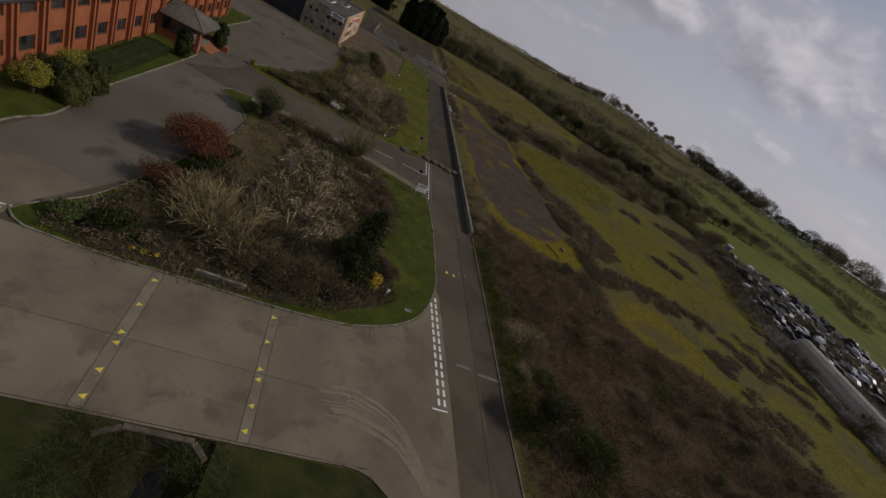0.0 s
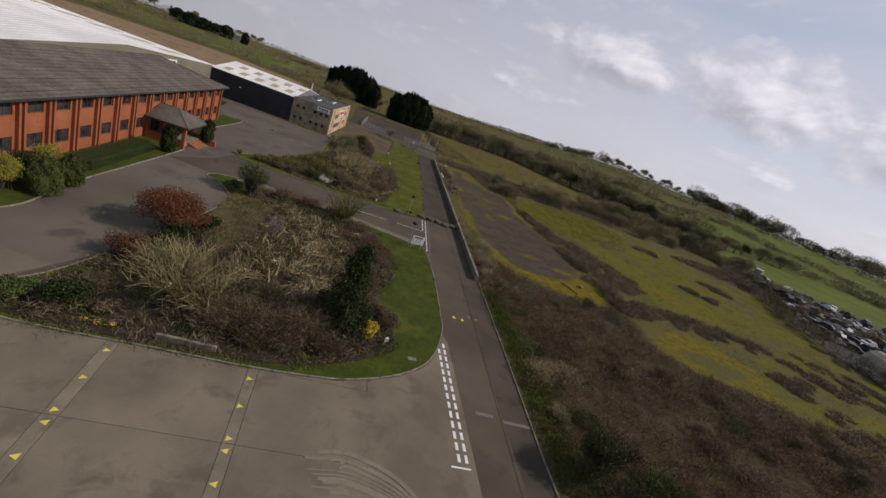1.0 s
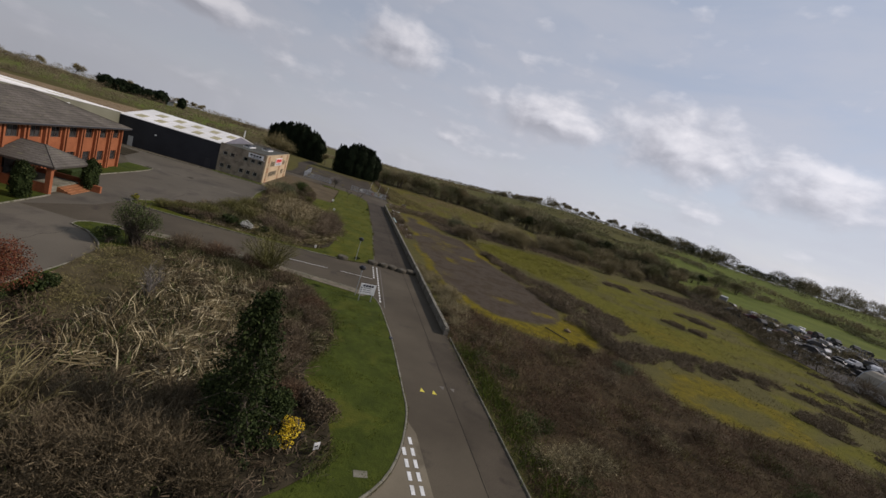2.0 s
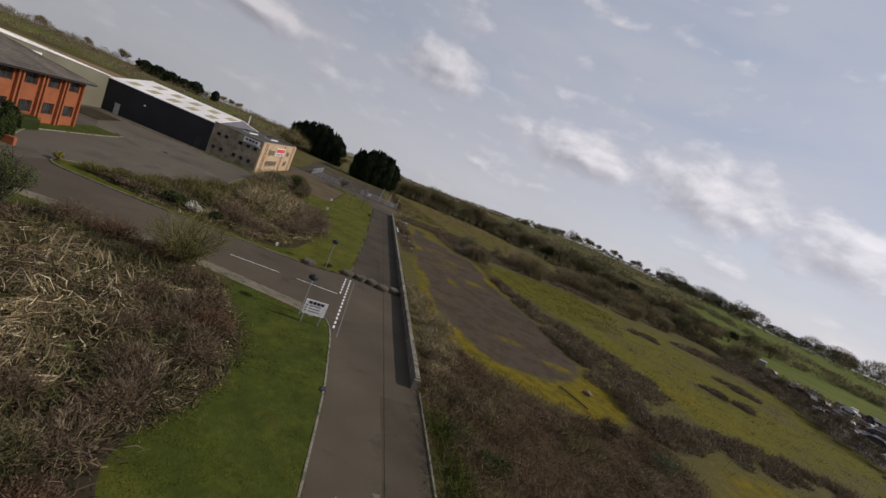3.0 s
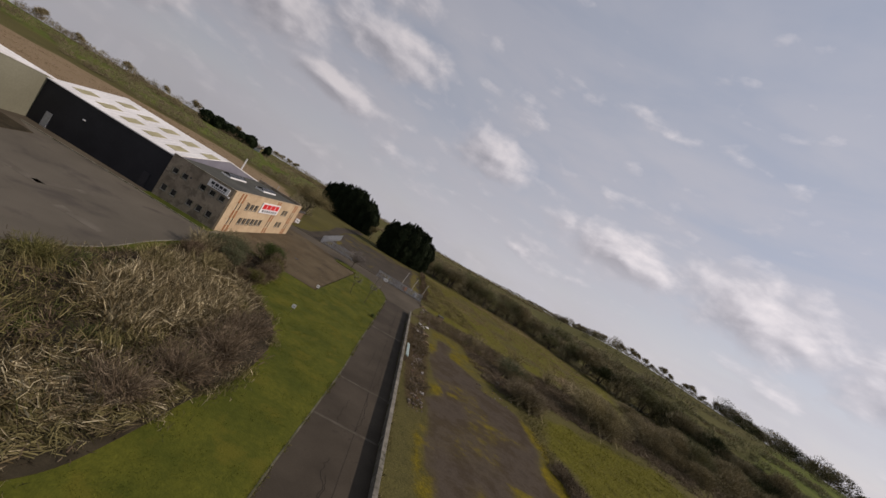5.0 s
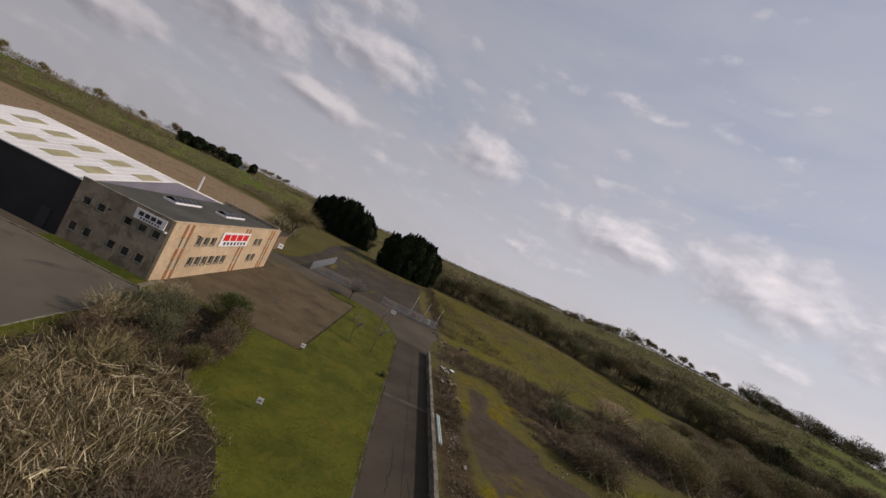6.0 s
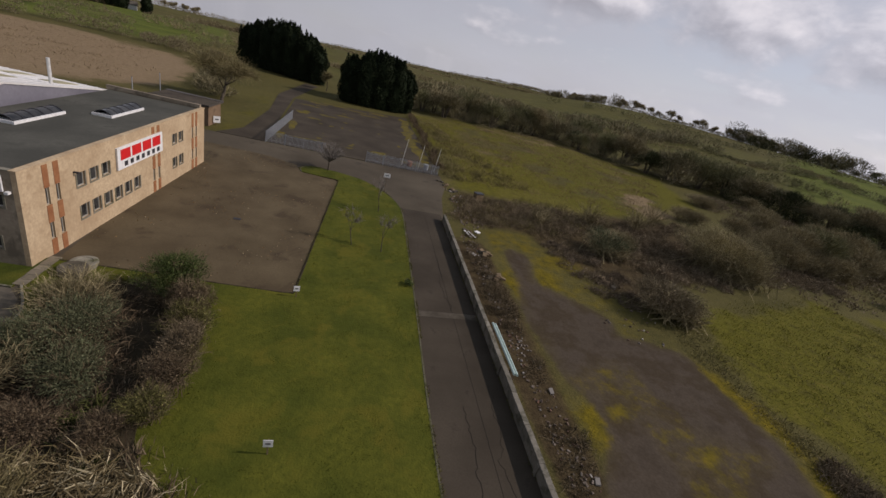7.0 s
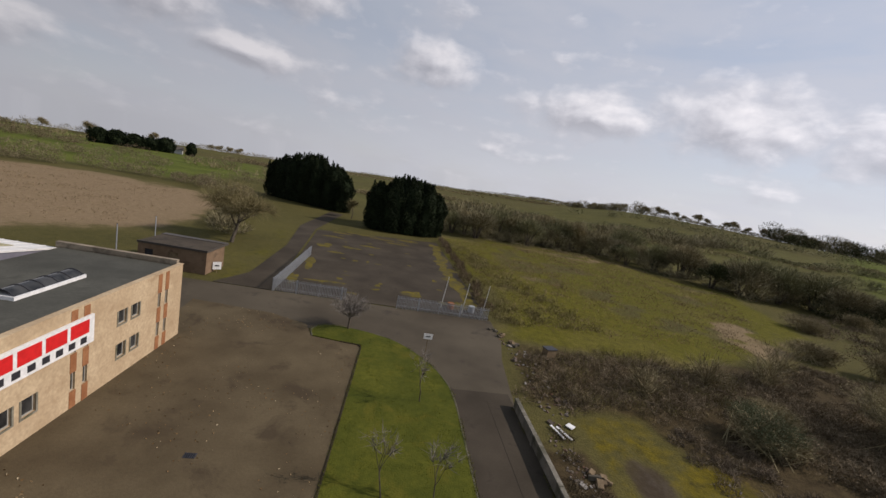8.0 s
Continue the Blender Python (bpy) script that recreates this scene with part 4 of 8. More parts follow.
def window(parent, plane, a, b, c, d, mullions=1, depth=0.12, blind=None, fm="frame"):
    """Frame, mullions and panes set into a hole."""
    w = 0.06
    us = [a + (b - a) * k / (mullions + 1) for k in range(mullions + 2)]
    openings = [(u0 + (w if k == 0 else w / 2), u1 - (w if k == mullions else w / 2), c + w, d - w) for k, (u0, u1) in enumerate(zip(us[:-1], us[1:]))]
    fr = panel_with_holes(a, b, c, d, openings, lambda u, y, z: plane(u, depth + y, z), 0.07)
    wn = part("window", fr, M[fm], parent)
    y = depth + 0.04
    for u0, u1 in zip(us[:-1], us[1:]):
        part("pane", MB().add([plane(u0 + 0.03, y, c + 0.03), plane(u1 - 0.03, y, c + 0.03), plane(u1 - 0.03, y, d - 0.03), plane(u0 + 0.03, y, d - 0.03)], [(0, 1, 2, 3)]), M["glass"], wn)
    if blind:
        part("blind", MB().add([plane(a + 0.06, y + 0.05, c + (d - c) * blind), plane(b - 0.06, y + 0.05, c + (d - c) * blind), plane(b - 0.06, y + 0.05, d), plane(a + 0.06, y + 0.05, d)], [(0, 1, 2, 3)]), M["paint"], wn, "half-drawn pale blind")
    return wn


def bar_letters(parent, plane, u0, u1, z0, z1, n, material, gap=0.25, name="lettering"):
    """Plain bars in place of a name."""
    s = (u1 - u0) / n
    for k in range(n):
        mb = MB()
        a, b = u0 + k * s + s * gap / 2, u0 + (k + 1) * s - s * gap / 2
        v = [plane(u, y, z) for z in (z0, z1) for u, y in ((a, -0.012), (b, -0.012), (b, 0.0), (a, 0.0))]
        mb.add(v, [(3, 2, 1, 0), (4, 5, 6, 7), (0, 1, 5, 4), (1, 2, 6, 5), (2, 3, 7, 6), (3, 0, 4, 7)])
        part(name, mb, material, parent)


OH = 6.3
M["paleframe"] = plain("pale_frame", (0.34, 0.33, 0.29), 0.5)
BANDS = (1.9, 15.1, 23.5)


def office():
    root = thing("office_block", None, None, "two-storey flat-roofed buff brick office with small square windows", "building")
    root.matrix_world = OF
    pe = lambda u, d, z: (-d, u, z)               # east face, u to the north
    ps = lambda u, d, z: (u, d, z)                # south face, u to the east
    pn = lambda u, d, z: (-u, 26.9 - d, z)
    up, lo = (3.95, 4.75), (1.15, 2.05)
    upe, loe = (3.8, 4.8), (1.35, 2.4)
    eh = [(u, u + 0.85, *upe) for u in (4.9, 6.35, 7.8)] + [(u, u + 0.8, *upe) for u in (19.1, 20.5)] + [(u, u + 0.85, *loe) for u in (5.0, 6.4, 7.8, 9.2, 10.6, 12.0)] + [(u, u + 0.8, *loe) for u in (19.1, 20.5)]
    slits = []
    for u in BANDS:
        for o in (0.06, 1.01):
            slits += [(u + o, u + o + 0.36, 3.5, 4.7), (u + o, u + o + 0.36, 1.1, 2.3)]
    sh = [(u, u + 0.85, *up) for u in (-9.0, -7.5, -4.7, -3.2, -1.75)] + [(u, u + 0.8, *lo) for u in (-9.2, -7.7, -5.2, -3.7, -2.2)]
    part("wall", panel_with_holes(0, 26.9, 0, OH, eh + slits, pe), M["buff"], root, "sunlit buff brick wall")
    # south and north walls take the brick with painted-in shade
    part("wall", panel_with_holes(-9.8, -0.3, 0, OH, sh, ps), M["shadebrick"], root, "grey-brown brick wall, shade put into its colour")
    part("wall", panel_with_holes(0.3, 9.8, 0, OH, [], pn), M["shadebrick"], root)
    for k, h in enumerate(eh):
        window(root, pe, *h, 0, blind=(0.05, None, 0.3, 0.1)[k % 4] if k > 4 else None, fm="paleframe")
        u0, u1, z0, z1 = h
        part("window_surround", MB().box(-0.02, 0.03, u0 - 0.12, u1 + 0.12, z0 - 0.1, z0).box(-0.02, 0.03, u0 - 0.12, u0, z0, z1).box(-0.02, 0.03, u1, u1 + 0.12, z0, z1), M["kerb"], root, "pale concrete surround")
    for h in slits:
        window(root, pe, *h, 0, blind=0.1, fm="paleframe")
    for k, h in enumerate(sh):
        window(root, ps, *h, 0, blind=0.2 if k in (5, 7, 9) else None, fm="paleframe")
        u0, u1, z0, z1 = h
        part("window_surround", MB().box(u0 - 0.12, u1 + 0.12, -0.03, 0.02, z0 - 0.1, z0).box(u0 - 0.12, u0, -0.03, 0.02, z0, z1).box(u1, u1 + 0.12, -0.03, 0.02, z0, z1), M["kerb"], root, "pale concrete surround")
    # rust-coloured brick bands beside the slit windows
    for u in BANDS:
        for o in (0, 0.95):
            for z0, z1 in ((0.0, 1.1), (2.3, 3.5), (4.7, OH - 0.1)):
                part("brick_band", MB().box(-0.005, 0.025, u + o, u + o + 0.48, z0, z1), M["rust"], root, "rust-red brick band")
    roof = part("roof", MB().box(-9.5, -0.3, 0.3, 26.6, OH - 0.45, OH - 0.12), M["felt"], root, "dark grey-green felt roof")
    part("coping", MB().box(-0.34, 0.05, -0.05, 26.95, OH, OH + 0.06), M["buff"], roof)
    part("coping", MB().box(-9.8, -0.345, -0.05, 0.3, OH, OH + 0.06), M["kerb"], roof)
    part("parapet", MB().box(-9.8, -0.35, 26.55, 26.95, OH, OH + 0.35), M["shadebrick"], roof, "raised brown parapet")
    for x0, y0 in ((-7.6, 8.6), (-4.9, 15.4)):
        sl = part("rooflight", MB().box(x0, x0 + 1.6, y0, y0 + 5.4, OH - 0.12, OH + 0.1), M["paint"], roof, "white-framed rooflight with ribs")
        n = 6
        gl = MB()
        pr = [(x0 + 0.1 + 1.4 * k / 8, 0.32 * math.sin(math.pi * k / 8)) for k in range(9)]
        v = [(x, y, OH + 0.1 + z) for y in (y0 + 0.1, y0 + 5.3) for x, z in pr]
        gl.add(v, [(k, k + 1, k + 10, k + 9) for k in range(8)])
        part("glazing", gl, M["glass"], sl)
        for k in range(n):
            yy = y0 + 0.15 + 5.1 * k / (n - 1)
            part("rib", MB().tube([(x, yy, OH + 0.115 + z) for x, z in pr], [0.035] * 9, 5), M["ink"], sl)
    # signs: plain bars stand for the name
    sg = part("sign", MB().box(0.03, 0.16, 9.5, 16.7, 3.75, 5.55), M["paint"], root, "white sign board with red and black lettering")
    bar_letters(sg, lambda u, d, z: (0.16 - d, u, z), 9.8, 16.4, 4.5, 5.35, 4, M["red"], 0.14)
    bar_letters(sg, lambda u, d, z: (0.16 - d, u, z), 10.2, 16.3, 3.92, 4.32, 7, M["ink"], 0.45)
    sg = part("sign", MB().box(-3.9, -0.75, -0.12, -0.02, 5.0, 6.0), M["paint"], root, "white sign board with dark lettering")
    bar_letters(sg, lambda u, d, z: (u, -0.121 + d, z), -3.6, -1.1, 5.42, 5.82, 4, M["ink"], 0.22)
    bar_letters(sg, lambda u, d, z: (u, -0.121 + d, z), -3.3, -1.2, 5.12, 5.3, 7, M["ink"], 0.45)
    part("security_lamp", MB().box(-0.6, -0.4, -0.25, 0.0, 4.9, 5.05), M["paint"], root)
    part("security_lamp", MB().box(0.0, 0.35, 4.6, 4.75, 4.95, 5.05), M["ink"], root)
    part("pipe", MB().box(-6.3, -6.1, -0.1, 0.0, 4.5, 4.7), M["ink"], root)


office()


def gable_hall(name, x0, x1, y0, y1, eave, ridge, wallm, label, skylights=(), m=OF, gable_m=None, gable_label=""):
    """A portal-frame shed with its ridge along x: walls, gables, two roof slopes with rooflights."""
    root = thing(name, None, None, label, "warehouse")
    root.matrix_world = m
    ym = (y0 + y1) / 2
    part("wall", MB().box(x0, x1, y0, y0 + 0.25, 0, eave), M[wallm], root)
    part("wall", MB().box(x0, x1, y1 - 0.25, y1, 0, eave), M[wallm], root)
    for x in (x0, x1 - 0.25):
        v = [(x + dx, y, z) for dx in (0, 0.25) for y, z in ((y0 + 0.25, 0), (y1 - 0.25, 0), (y1 - 0.25, eave), (ym, ridge - 0.05), (y0 + 0.25, eave))]
        part("gable", MB().add(v, [(4, 3, 2, 1, 0), (5, 6, 7, 8, 9), (0, 1, 6, 5), (1, 2, 7, 6), (2, 3, 8, 7), (3, 4, 9, 8), (4, 0, 5, 9)]), M[gable_m or wallm], root, gable_label)
    slopes = [((x0 - 0.1, y0 - 0.25, eave), (x1 + 0.1, y0 - 0.25, eave), (x1 + 0.1, ym, ridge), (x0 - 0.1, ym, ridge)), ((x1 + 0.1, y1 + 0.25, eave), (x0 - 0.1, y1 + 0.25, eave), (x0 - 0.1, ym, ridge), (x1 + 0.1, ym, ridge))]
    for s in slopes:
        a, b, c, d = (Vector(q) for q in s)
        nrm = (b - a).cross(d - a).normalized()
        lo = [q - nrm * 0.12 for q in (a, b, c, d)]
        rf = part("roof", MB().add([a, b, c, d, *lo], [(0, 1, 2, 3), (7, 6, 5, 4), (0, 4, 5, 1), (1, 5, 6, 2), (2, 6, 7, 3), (3, 7, 4, 0)]), M["whiteroof"], root, "white profiled sheet roof")
        rib = MB()
        n = int((b - a).length / 1.0)
        for k in range(n + 1):
            p0, p1 = a.lerp(b, k / n) + nrm * 0.01, d.lerp(c, k / n) + nrm * 0.01
            e = (b - a).normalized() * 0.03
            rib.add([p0 - e, p0 + e, p1 + e, p1 - e, p0 + nrm * 0.03, p1 + nrm * 0.03], [(0, 4, 5, 3), (4, 1, 2, 5)])
        part("roof_rib", rib, M["whiteroof"], rf)
        for u0, u1, v0, v1 in skylights:
            q = [a.lerp(b, u).lerp(d.lerp(c, u), w) + nrm * 0.045 for u, w in ((u0, v0), (u1, v0), (u1, v1), (u0, v1))]
            q2 = [p - nrm * 0.03 for p in q]
            part("rooflight", MB().add(q + q2, [(0, 1, 2, 3), (0, 4, 5, 1), (1, 5, 6, 2), (2, 6, 7, 3), (3, 7, 4, 0)]), M["skylight"], rf, "yellowed translucent rooflight")
    return root


sk = []
for k in range(5):
    u = 0.08 + k * 0.19
    sk += [(u, u + 0.085, 0.16, 0.38), (u + 0.075, u + 0.16, 0.58, 0.8)]
hall = gable_hall("storage_hall", -29.5, -9.85, 0.15, 26.6, 6.05, 7.9, "navy", "dark navy clad storage hall with a white roof", sk, gable_m="lilac", gable_label="lilac-grey sheet gable")
part("door", MB().box(-12.2, -11.2, 0.05, 0.13, 0, 2.1), M["ink"], hall, "black personnel door")
part("door", MB().box(-27.4, -26.5, 0.05, 0.13, 0, 2.1), M["galv"], hall, "grey personnel door")
part("flue", MB().tube([(-10.8, 20, 6.9), (-10.8, 20, 9.3)], [0.14, 0.14], 8), M["polegrey"], hall, "pale metal flue")
part("wall_lamp", MB().box(-22.6, -22.3, -0.1, 0.15, 3.6, 3.8), M["paint"], hall)
big = gable_hall("warehouse", -95, -29.55, -64, 1.2, 6.3, 8.3, "olive", "large olive clad warehouse with white roofs", [(0.05 + 0.1 * k, 0.09 + 0.1 * k, 0.2, 0.45) for k in range(9)])
sg = part("sign", MB().box(-29.52, -29.4, -20.5, -15.6, 5.2, 6.6), M["paint"], big, "white sign board with dark lettering")
bar_letters(sg, lambda u, d, z: (-29.4 + 0.012 - d - 0.012, u, z), -20.1, -16.0, 5.85, 6.4, 4, M["ink"], 0.22)
bar_letters(sg, lambda u, d, z: (-29.4 + 0.012 - d - 0.012, u, z), -19.6, -16.4, 5.35, 5.6, 7, M["red"], 0.45)


# ---- brick office range ----
BF = Matrix.Translation((-39.1, 57.3, 0)) @ Matrix.Rotation(radians(-1.6), 4, "Z")
BAY, BAYS = 3.45, 20


def brick_range():
    root = thing("brick_offices", None, None, "long two-storey red brick office range with hipped tile roof", "building")
    root.matrix_world = BF
    south, deep, eave = -BAY * BAYS, 15.0, 6.3
    pe = lambda u, d, z: (-d, u, z)
    holes = []
    for k in range(BAYS):
        c = -(k + 0.5) * BAY
        holes += [(c - 1.05, c + 1.05, 4.55, 5.85), (c - 1.05, c + 1.05, 1.25, 2.65)]
    part("wall", panel_with_holes(south, 0, 0, eave, holes, pe), M["brick"], root)
    pn = lambda u, d, z: (-u, -d, z)
    nh = [(c - 1.0, c + 1.0, z0, z1) for c in (3.0, 7.5, 12.0) for z0, z1 in ((4.55, 5.85), (1.25, 2.65))]
    part("wall", panel_with_holes(0.3, deep, 0, eave, nh, pn), M["brick"], root)
    part("wall", MB().box(-deep, -0.3, south, south + 0.3, 0, eave).box(-deep, -deep + 0.3, south + 0.3, -0.3, 0, eave), M["brick"], root)
    for h in holes:
        window(root, pe, *h, 2, 0.16, blind=random.choice((None, None, 0.5, 0.7)))
    for h in nh:
        window(root, pn, *h, 2, 0.16)
    fin = MB().box(0, 0.34, -0.13, 0.13, 0, eave - 0.12).mesh("fin")
    for k in range(BAYS + 1):
        for o in (-0.29, 0.29):
            if (k == 0 and o > 0):
                continue
            f = part("fin", fin, M["brick"], root)
            f.matrix_basis = Matrix.Translation((0, -k * BAY + o, 0))
    # hipped roof, 0.9 m eaves
    o, rise = 0.9, 2.3
    x0, x1, y0, y1 = -deep - o, o, south - o, o
    xm, h = (x0 + x1) / 2, (x1 - x0) / 2
    z0, z1 = eave, eave + rise
    v = [(x0, y0, z0), (x1, y0, z0), (x1, y1, z0), (x0, y1, z0), (xm, y0 + h, z1), (xm, y1 - h, z1)]
    rf = part("roof", MB().add(v, [(0, 1, 4), (1, 2, 5, 4), (2, 3, 5), (3, 0, 4, 5), (3, 2, 1, 0)]), M["tiles"], root, "dark brown tiled hip roof with lichen")
    part("fascia", MB().box(x1 - 0.04, x1 + 0.02, y0, y1, z0 - 0.2, z0 + 0.02).box(x0, x1 - 0.04, y1 - 0.04, y1 + 0.02, z0 - 0.2, z0 + 0.02), M["frame"], rf)
    part("gutter", MB().tube([(x1 + 0.08, y0, z0 - 0.03), (x1 + 0.08, y1, z0 - 0.03)], [0.06, 0.06], 6), M["ink"], rf)
    # tile courses as low steps down the two slopes in view
    st = MB()
    n = 34
    for k in range(n):
        t = (k + 0.5) / n
        xx, zz = x1 + (xm - x1) * t, z0 + rise * t + 0.004
        ya, yb = y0 + h * t, y1 - h * t
        st.add([(xx + 0.1, ya - 0.05, zz - 0.045 + 0.02), (xx + 0.1, yb + 0.05, zz - 0.045 + 0.02), (xx, yb, zz + 0.03), (xx, ya, zz + 0.03)], [(0, 1, 2, 3)])
        st.add([(xx + 0.1, ya - 0.05, zz - 0.06), (xx + 0.1, yb + 0.05, zz - 0.06), (xx + 0.1, yb + 0.05, zz - 0.025), (xx + 0.1, ya - 0.05, zz - 0.025)], [(0, 1, 2, 3)])
    part("tile_course", st, M["tiles"], rf)
    part("ridge", MB().tube([v[4], v[5]], [0.14, 0.14], 6).tube([v[5], v[2]], [0.12, 0.12], 6), M["tiles"], rf)
    # porch with a hipped canopy, steps and low brick walls
    yp = -21.5
    px = 5.6
    pv = [(0.2, yp - 3.6, 3.05), (px, yp - 3.6, 3.05), (px, yp + 3.6, 3.05), (0.2, yp + 3.6, 3.05), (0.35, yp, 4.5), (px - 3.0, yp, 4.5)]
    pr = part("porch_roof", MB().add(pv, [(0, 1, 5, 4), (1, 2, 5), (2, 3, 4, 5), (3, 0, 4), (3, 2, 1, 0)]), M["tiles"], root, "dark tiled hipped porch roof")
    part("ridge", MB().tube([pv[1], pv[5]], [0.07, 0.07], 5).tube([pv[5], pv[2]], [0.07, 0.07], 5).tube([pv[4], pv[5]], [0.07, 0.07], 5), M["tiles"], pr)
    part("fascia", MB().box(px - 0.03, px + 0.03, yp - 3.6, yp + 3.6, 2.86, 3.06).box(0.36, px - 0.03, yp - 3.63, yp - 3.57, 2.86, 3.06), M["frame"], pr)
    for y in (yp - 3.2, yp + 3.2):
        part("porch_pier", MB().box(px - 0.75, px - 0.3, y - 0.22, y + 0.22, 0, 2.9), M["brick"], root)
        part("porch_wall", MB().box(0.36, px - 0.78, y - 0.16, y + 0.16, 0, 1.1), M["brick"], root)
    part("porch_floor", MB().box(0.36, px - 0.8, yp - 3.0, yp + 3.0, 0, 0.62), M["kerb"], root)
    part("entrance_door", MB().box(0.02, 0.1, yp - 1.5, yp + 1.5, 0.63, 2.85), M["glass"], root, "dark glazed entrance doors")
    for k in range(4):
        part("step", MB().box(px - 0.8 + 0.34 * k, px - 0.46 + 0.34 * k, yp - 1.2, yp + 2.4, 0, 0.5 - 0.13 * k), M["rust"], root)
    part("step_wall", MB().box(px - 0.75, px + 1.5, yp + 2.5, yp + 2.85, 0, 0.8), M["brick"], root)
    # small wall lamps
    for y in (-48.0, yp + 0.2):
        lm = part("wall_lamp", MB().box(0.02, 0.22, y, y + 0.3, 3.0, 3.2), M["lampwhite"], root, "lit white bulkhead lamp")


mt, nt, p = nodes_of("lit_lamp")
p.inputs["Base Color"].default_value = (0.8, 0.75, 0.65, 1)
p.inputs["Emission Color"].default_value, p.inputs["Emission Strength"].default_value = (1, 0.85, 0.6, 1), 2.0
M["lampwhite"] = mt
brick_range()

# front garden strips of the brick range
flat("lawn_3", [(-40.6, -11), (-37.0, -11), (-36.6, -4), (-36.2, 2), (-35.0, 5.2), (-35.4, 12), (-35.0, 20), (-34.6, 27), (-34.5, 32.4), (-40.0, 32.4)], 0.085, M["lawn"], "lawn strip under the brick offices", "lawn")
flat("lawn_4", [(-39.4, 38.5), (-34.0, 38.2), (-34.5, 40.3), (-37.0, 46), (-37.2, 49), (-36.2, 63.6), (-40.0, 64.0)], 0.085, M["lawn"], "bright lawn at the end of the brick offices", "lawn")
kerb_line("kerb", arc([(-37.0, -11), (-36.6, -4), (-36.2, 2), (-35.0, 5.2), (-35.4, 12), (-35.0, 20), (-34.6, 27), (-34.4, 32.4)]), "pale kerb in front of the brick offices")
kerb_line("kerb", arc([(-34.0, 38.2), (-34.5, 40.3), (-37.0, 46), (-37.2, 49), (-36.2, 63.6), (-40.0, 64.0)]), "pale kerb round the end lawn")
flat("lawn_5", [(-49.5, 79.5), (-44.2, 78.8), (-43.2, 70.5), (-49.2, 70)], 0.085, M["soil"], "rough grass strip under the olive warehouse", "lawn")
flat("lawn_6", [(-31.3, 80.9), (-20.9, 79.7), (-20.55, 83.2), (-31.1, 84.2)], 0.085, M["lawn"], "narrow grass strip under the office wall", "lawn")
kerb_line("kerb", [(-48.5, 81.4), (-31.3, 80.9), (-20.9, 79.7)], "concrete kerb along the hall")
flat("lawn_7", [(-1.2, -40), (-1.0, -25.2), (-2.7, -21.3), (-4.5, -19.5), (-6.3, -18.35), (-14.2, -18.3), (-14.5, -40)][::-1], 0.03, M["rough_grass"], "rough grass south of the concrete road", "lawn")
flat("lawn_8", [(-62, -40), (-18.5, -40), (-18.7, -18.3), (-62, -18.3)], 0.03, M["rough_grass"], "rough dark grass beside the stream", "lawn")
kerb_line("kerb", arc([(-62, -18.2), (-30, -18.2), (-18.9, -18.2), (-10, -18.2), (-6.3, -18.25), (-4.5, -19.4), (-2.7, -21.2), (-1.0, -25.1)]), "low concrete edging of the slab road", 0.12, 0.06, material="concrete")
M["worn"] = surface("worn_tarmac", (0.1, 0.087, 0.067), (0.15, 0.132, 0.104), big=0.4, fine=8, stain=(0.088, 0.076, 0.058), stain_scale=0.7, stain_at=0.48, bump=0.15)
mark([rect(-33.2, 65.2, 1.1, 6.0, 1.45), rect(-29.9, 67.4, 0.9, 5.4, -0.35), rect(-24.0, 62.2, 1.2, 4.6, 1.5)], M["worn"], "worn_tarmac", "paler worn strips of the car park", 0.012)
mark([rect(3.75 + 0.036 * y, y, 0.028, 3.0, -0.03) for y in range(-28, 102, 3)], M["cracktar"], "road_joint", "dark sealed joint along the road", 0.01)
mark([[(5.6, -30), (3.55, -30), (3.7, -5), (4.0, 14), (6.7, 14), (6.1, -5)][::-1]], M["asphalt_mid"], "relaid_strip", "darker relaid half of the road", 0.003)


# ---- culvert and stream south of the slab road ----
def culvert():
    root = thing("culvert_headwall", None, None, "weathered concrete culvert headwall with splayed wing walls", "culvert")
    root.location = (-17, -18.6, 0)
    inv = Matrix.Translation((17, 18.6, 0))
    for nm, a, b, z in (("headwall", (-18.5, -18.52), (-15.25, -18.58), 0.16), ("wing_wall", (-19.5, -19.15), (-18.5, -18.55), 0.12), ("wing_wall", (-15.25, -18.62), (-14.45, -19.35), 0.08)):
        a, b = Vector((*a, 0)), Vector((*b, 0))
        d = b - a
        m = Matrix.Translation(a) @ Matrix.Rotation(math.atan2(d.y, d.x), 4, "Z")
        o = part(nm, MB().box(0, d.length, -0.16, 0.16, -1.4, z, m, bev=0.03), M["drum"], root)
        o.matrix_parent_inverse = inv
    o = part("pipe_mouth", MB().tube([(-16.7, -18.73, -0.75), (-16.7, -18.79, -0.75)], [0.42, 0.42], 16), M["ink"], root)
    o.matrix_parent_inverse = inv


culvert()
mt, nt, p = nodes_of("stream_water")
p.inputs["Base Color"].default_value = (0.008, 0.008, 0.006, 1)
p.inputs["Roughness"].default_value = 0.35
p.inputs["Specular IOR Level"].default_value = 0.2
flat("water", [(-17.0, -18.75), (-17.1, -40), (-15.7, -40), (-15.8, -18.75)], -0.95, mt, "narrow dark stream below the culvert", "stream", base=-1.3)


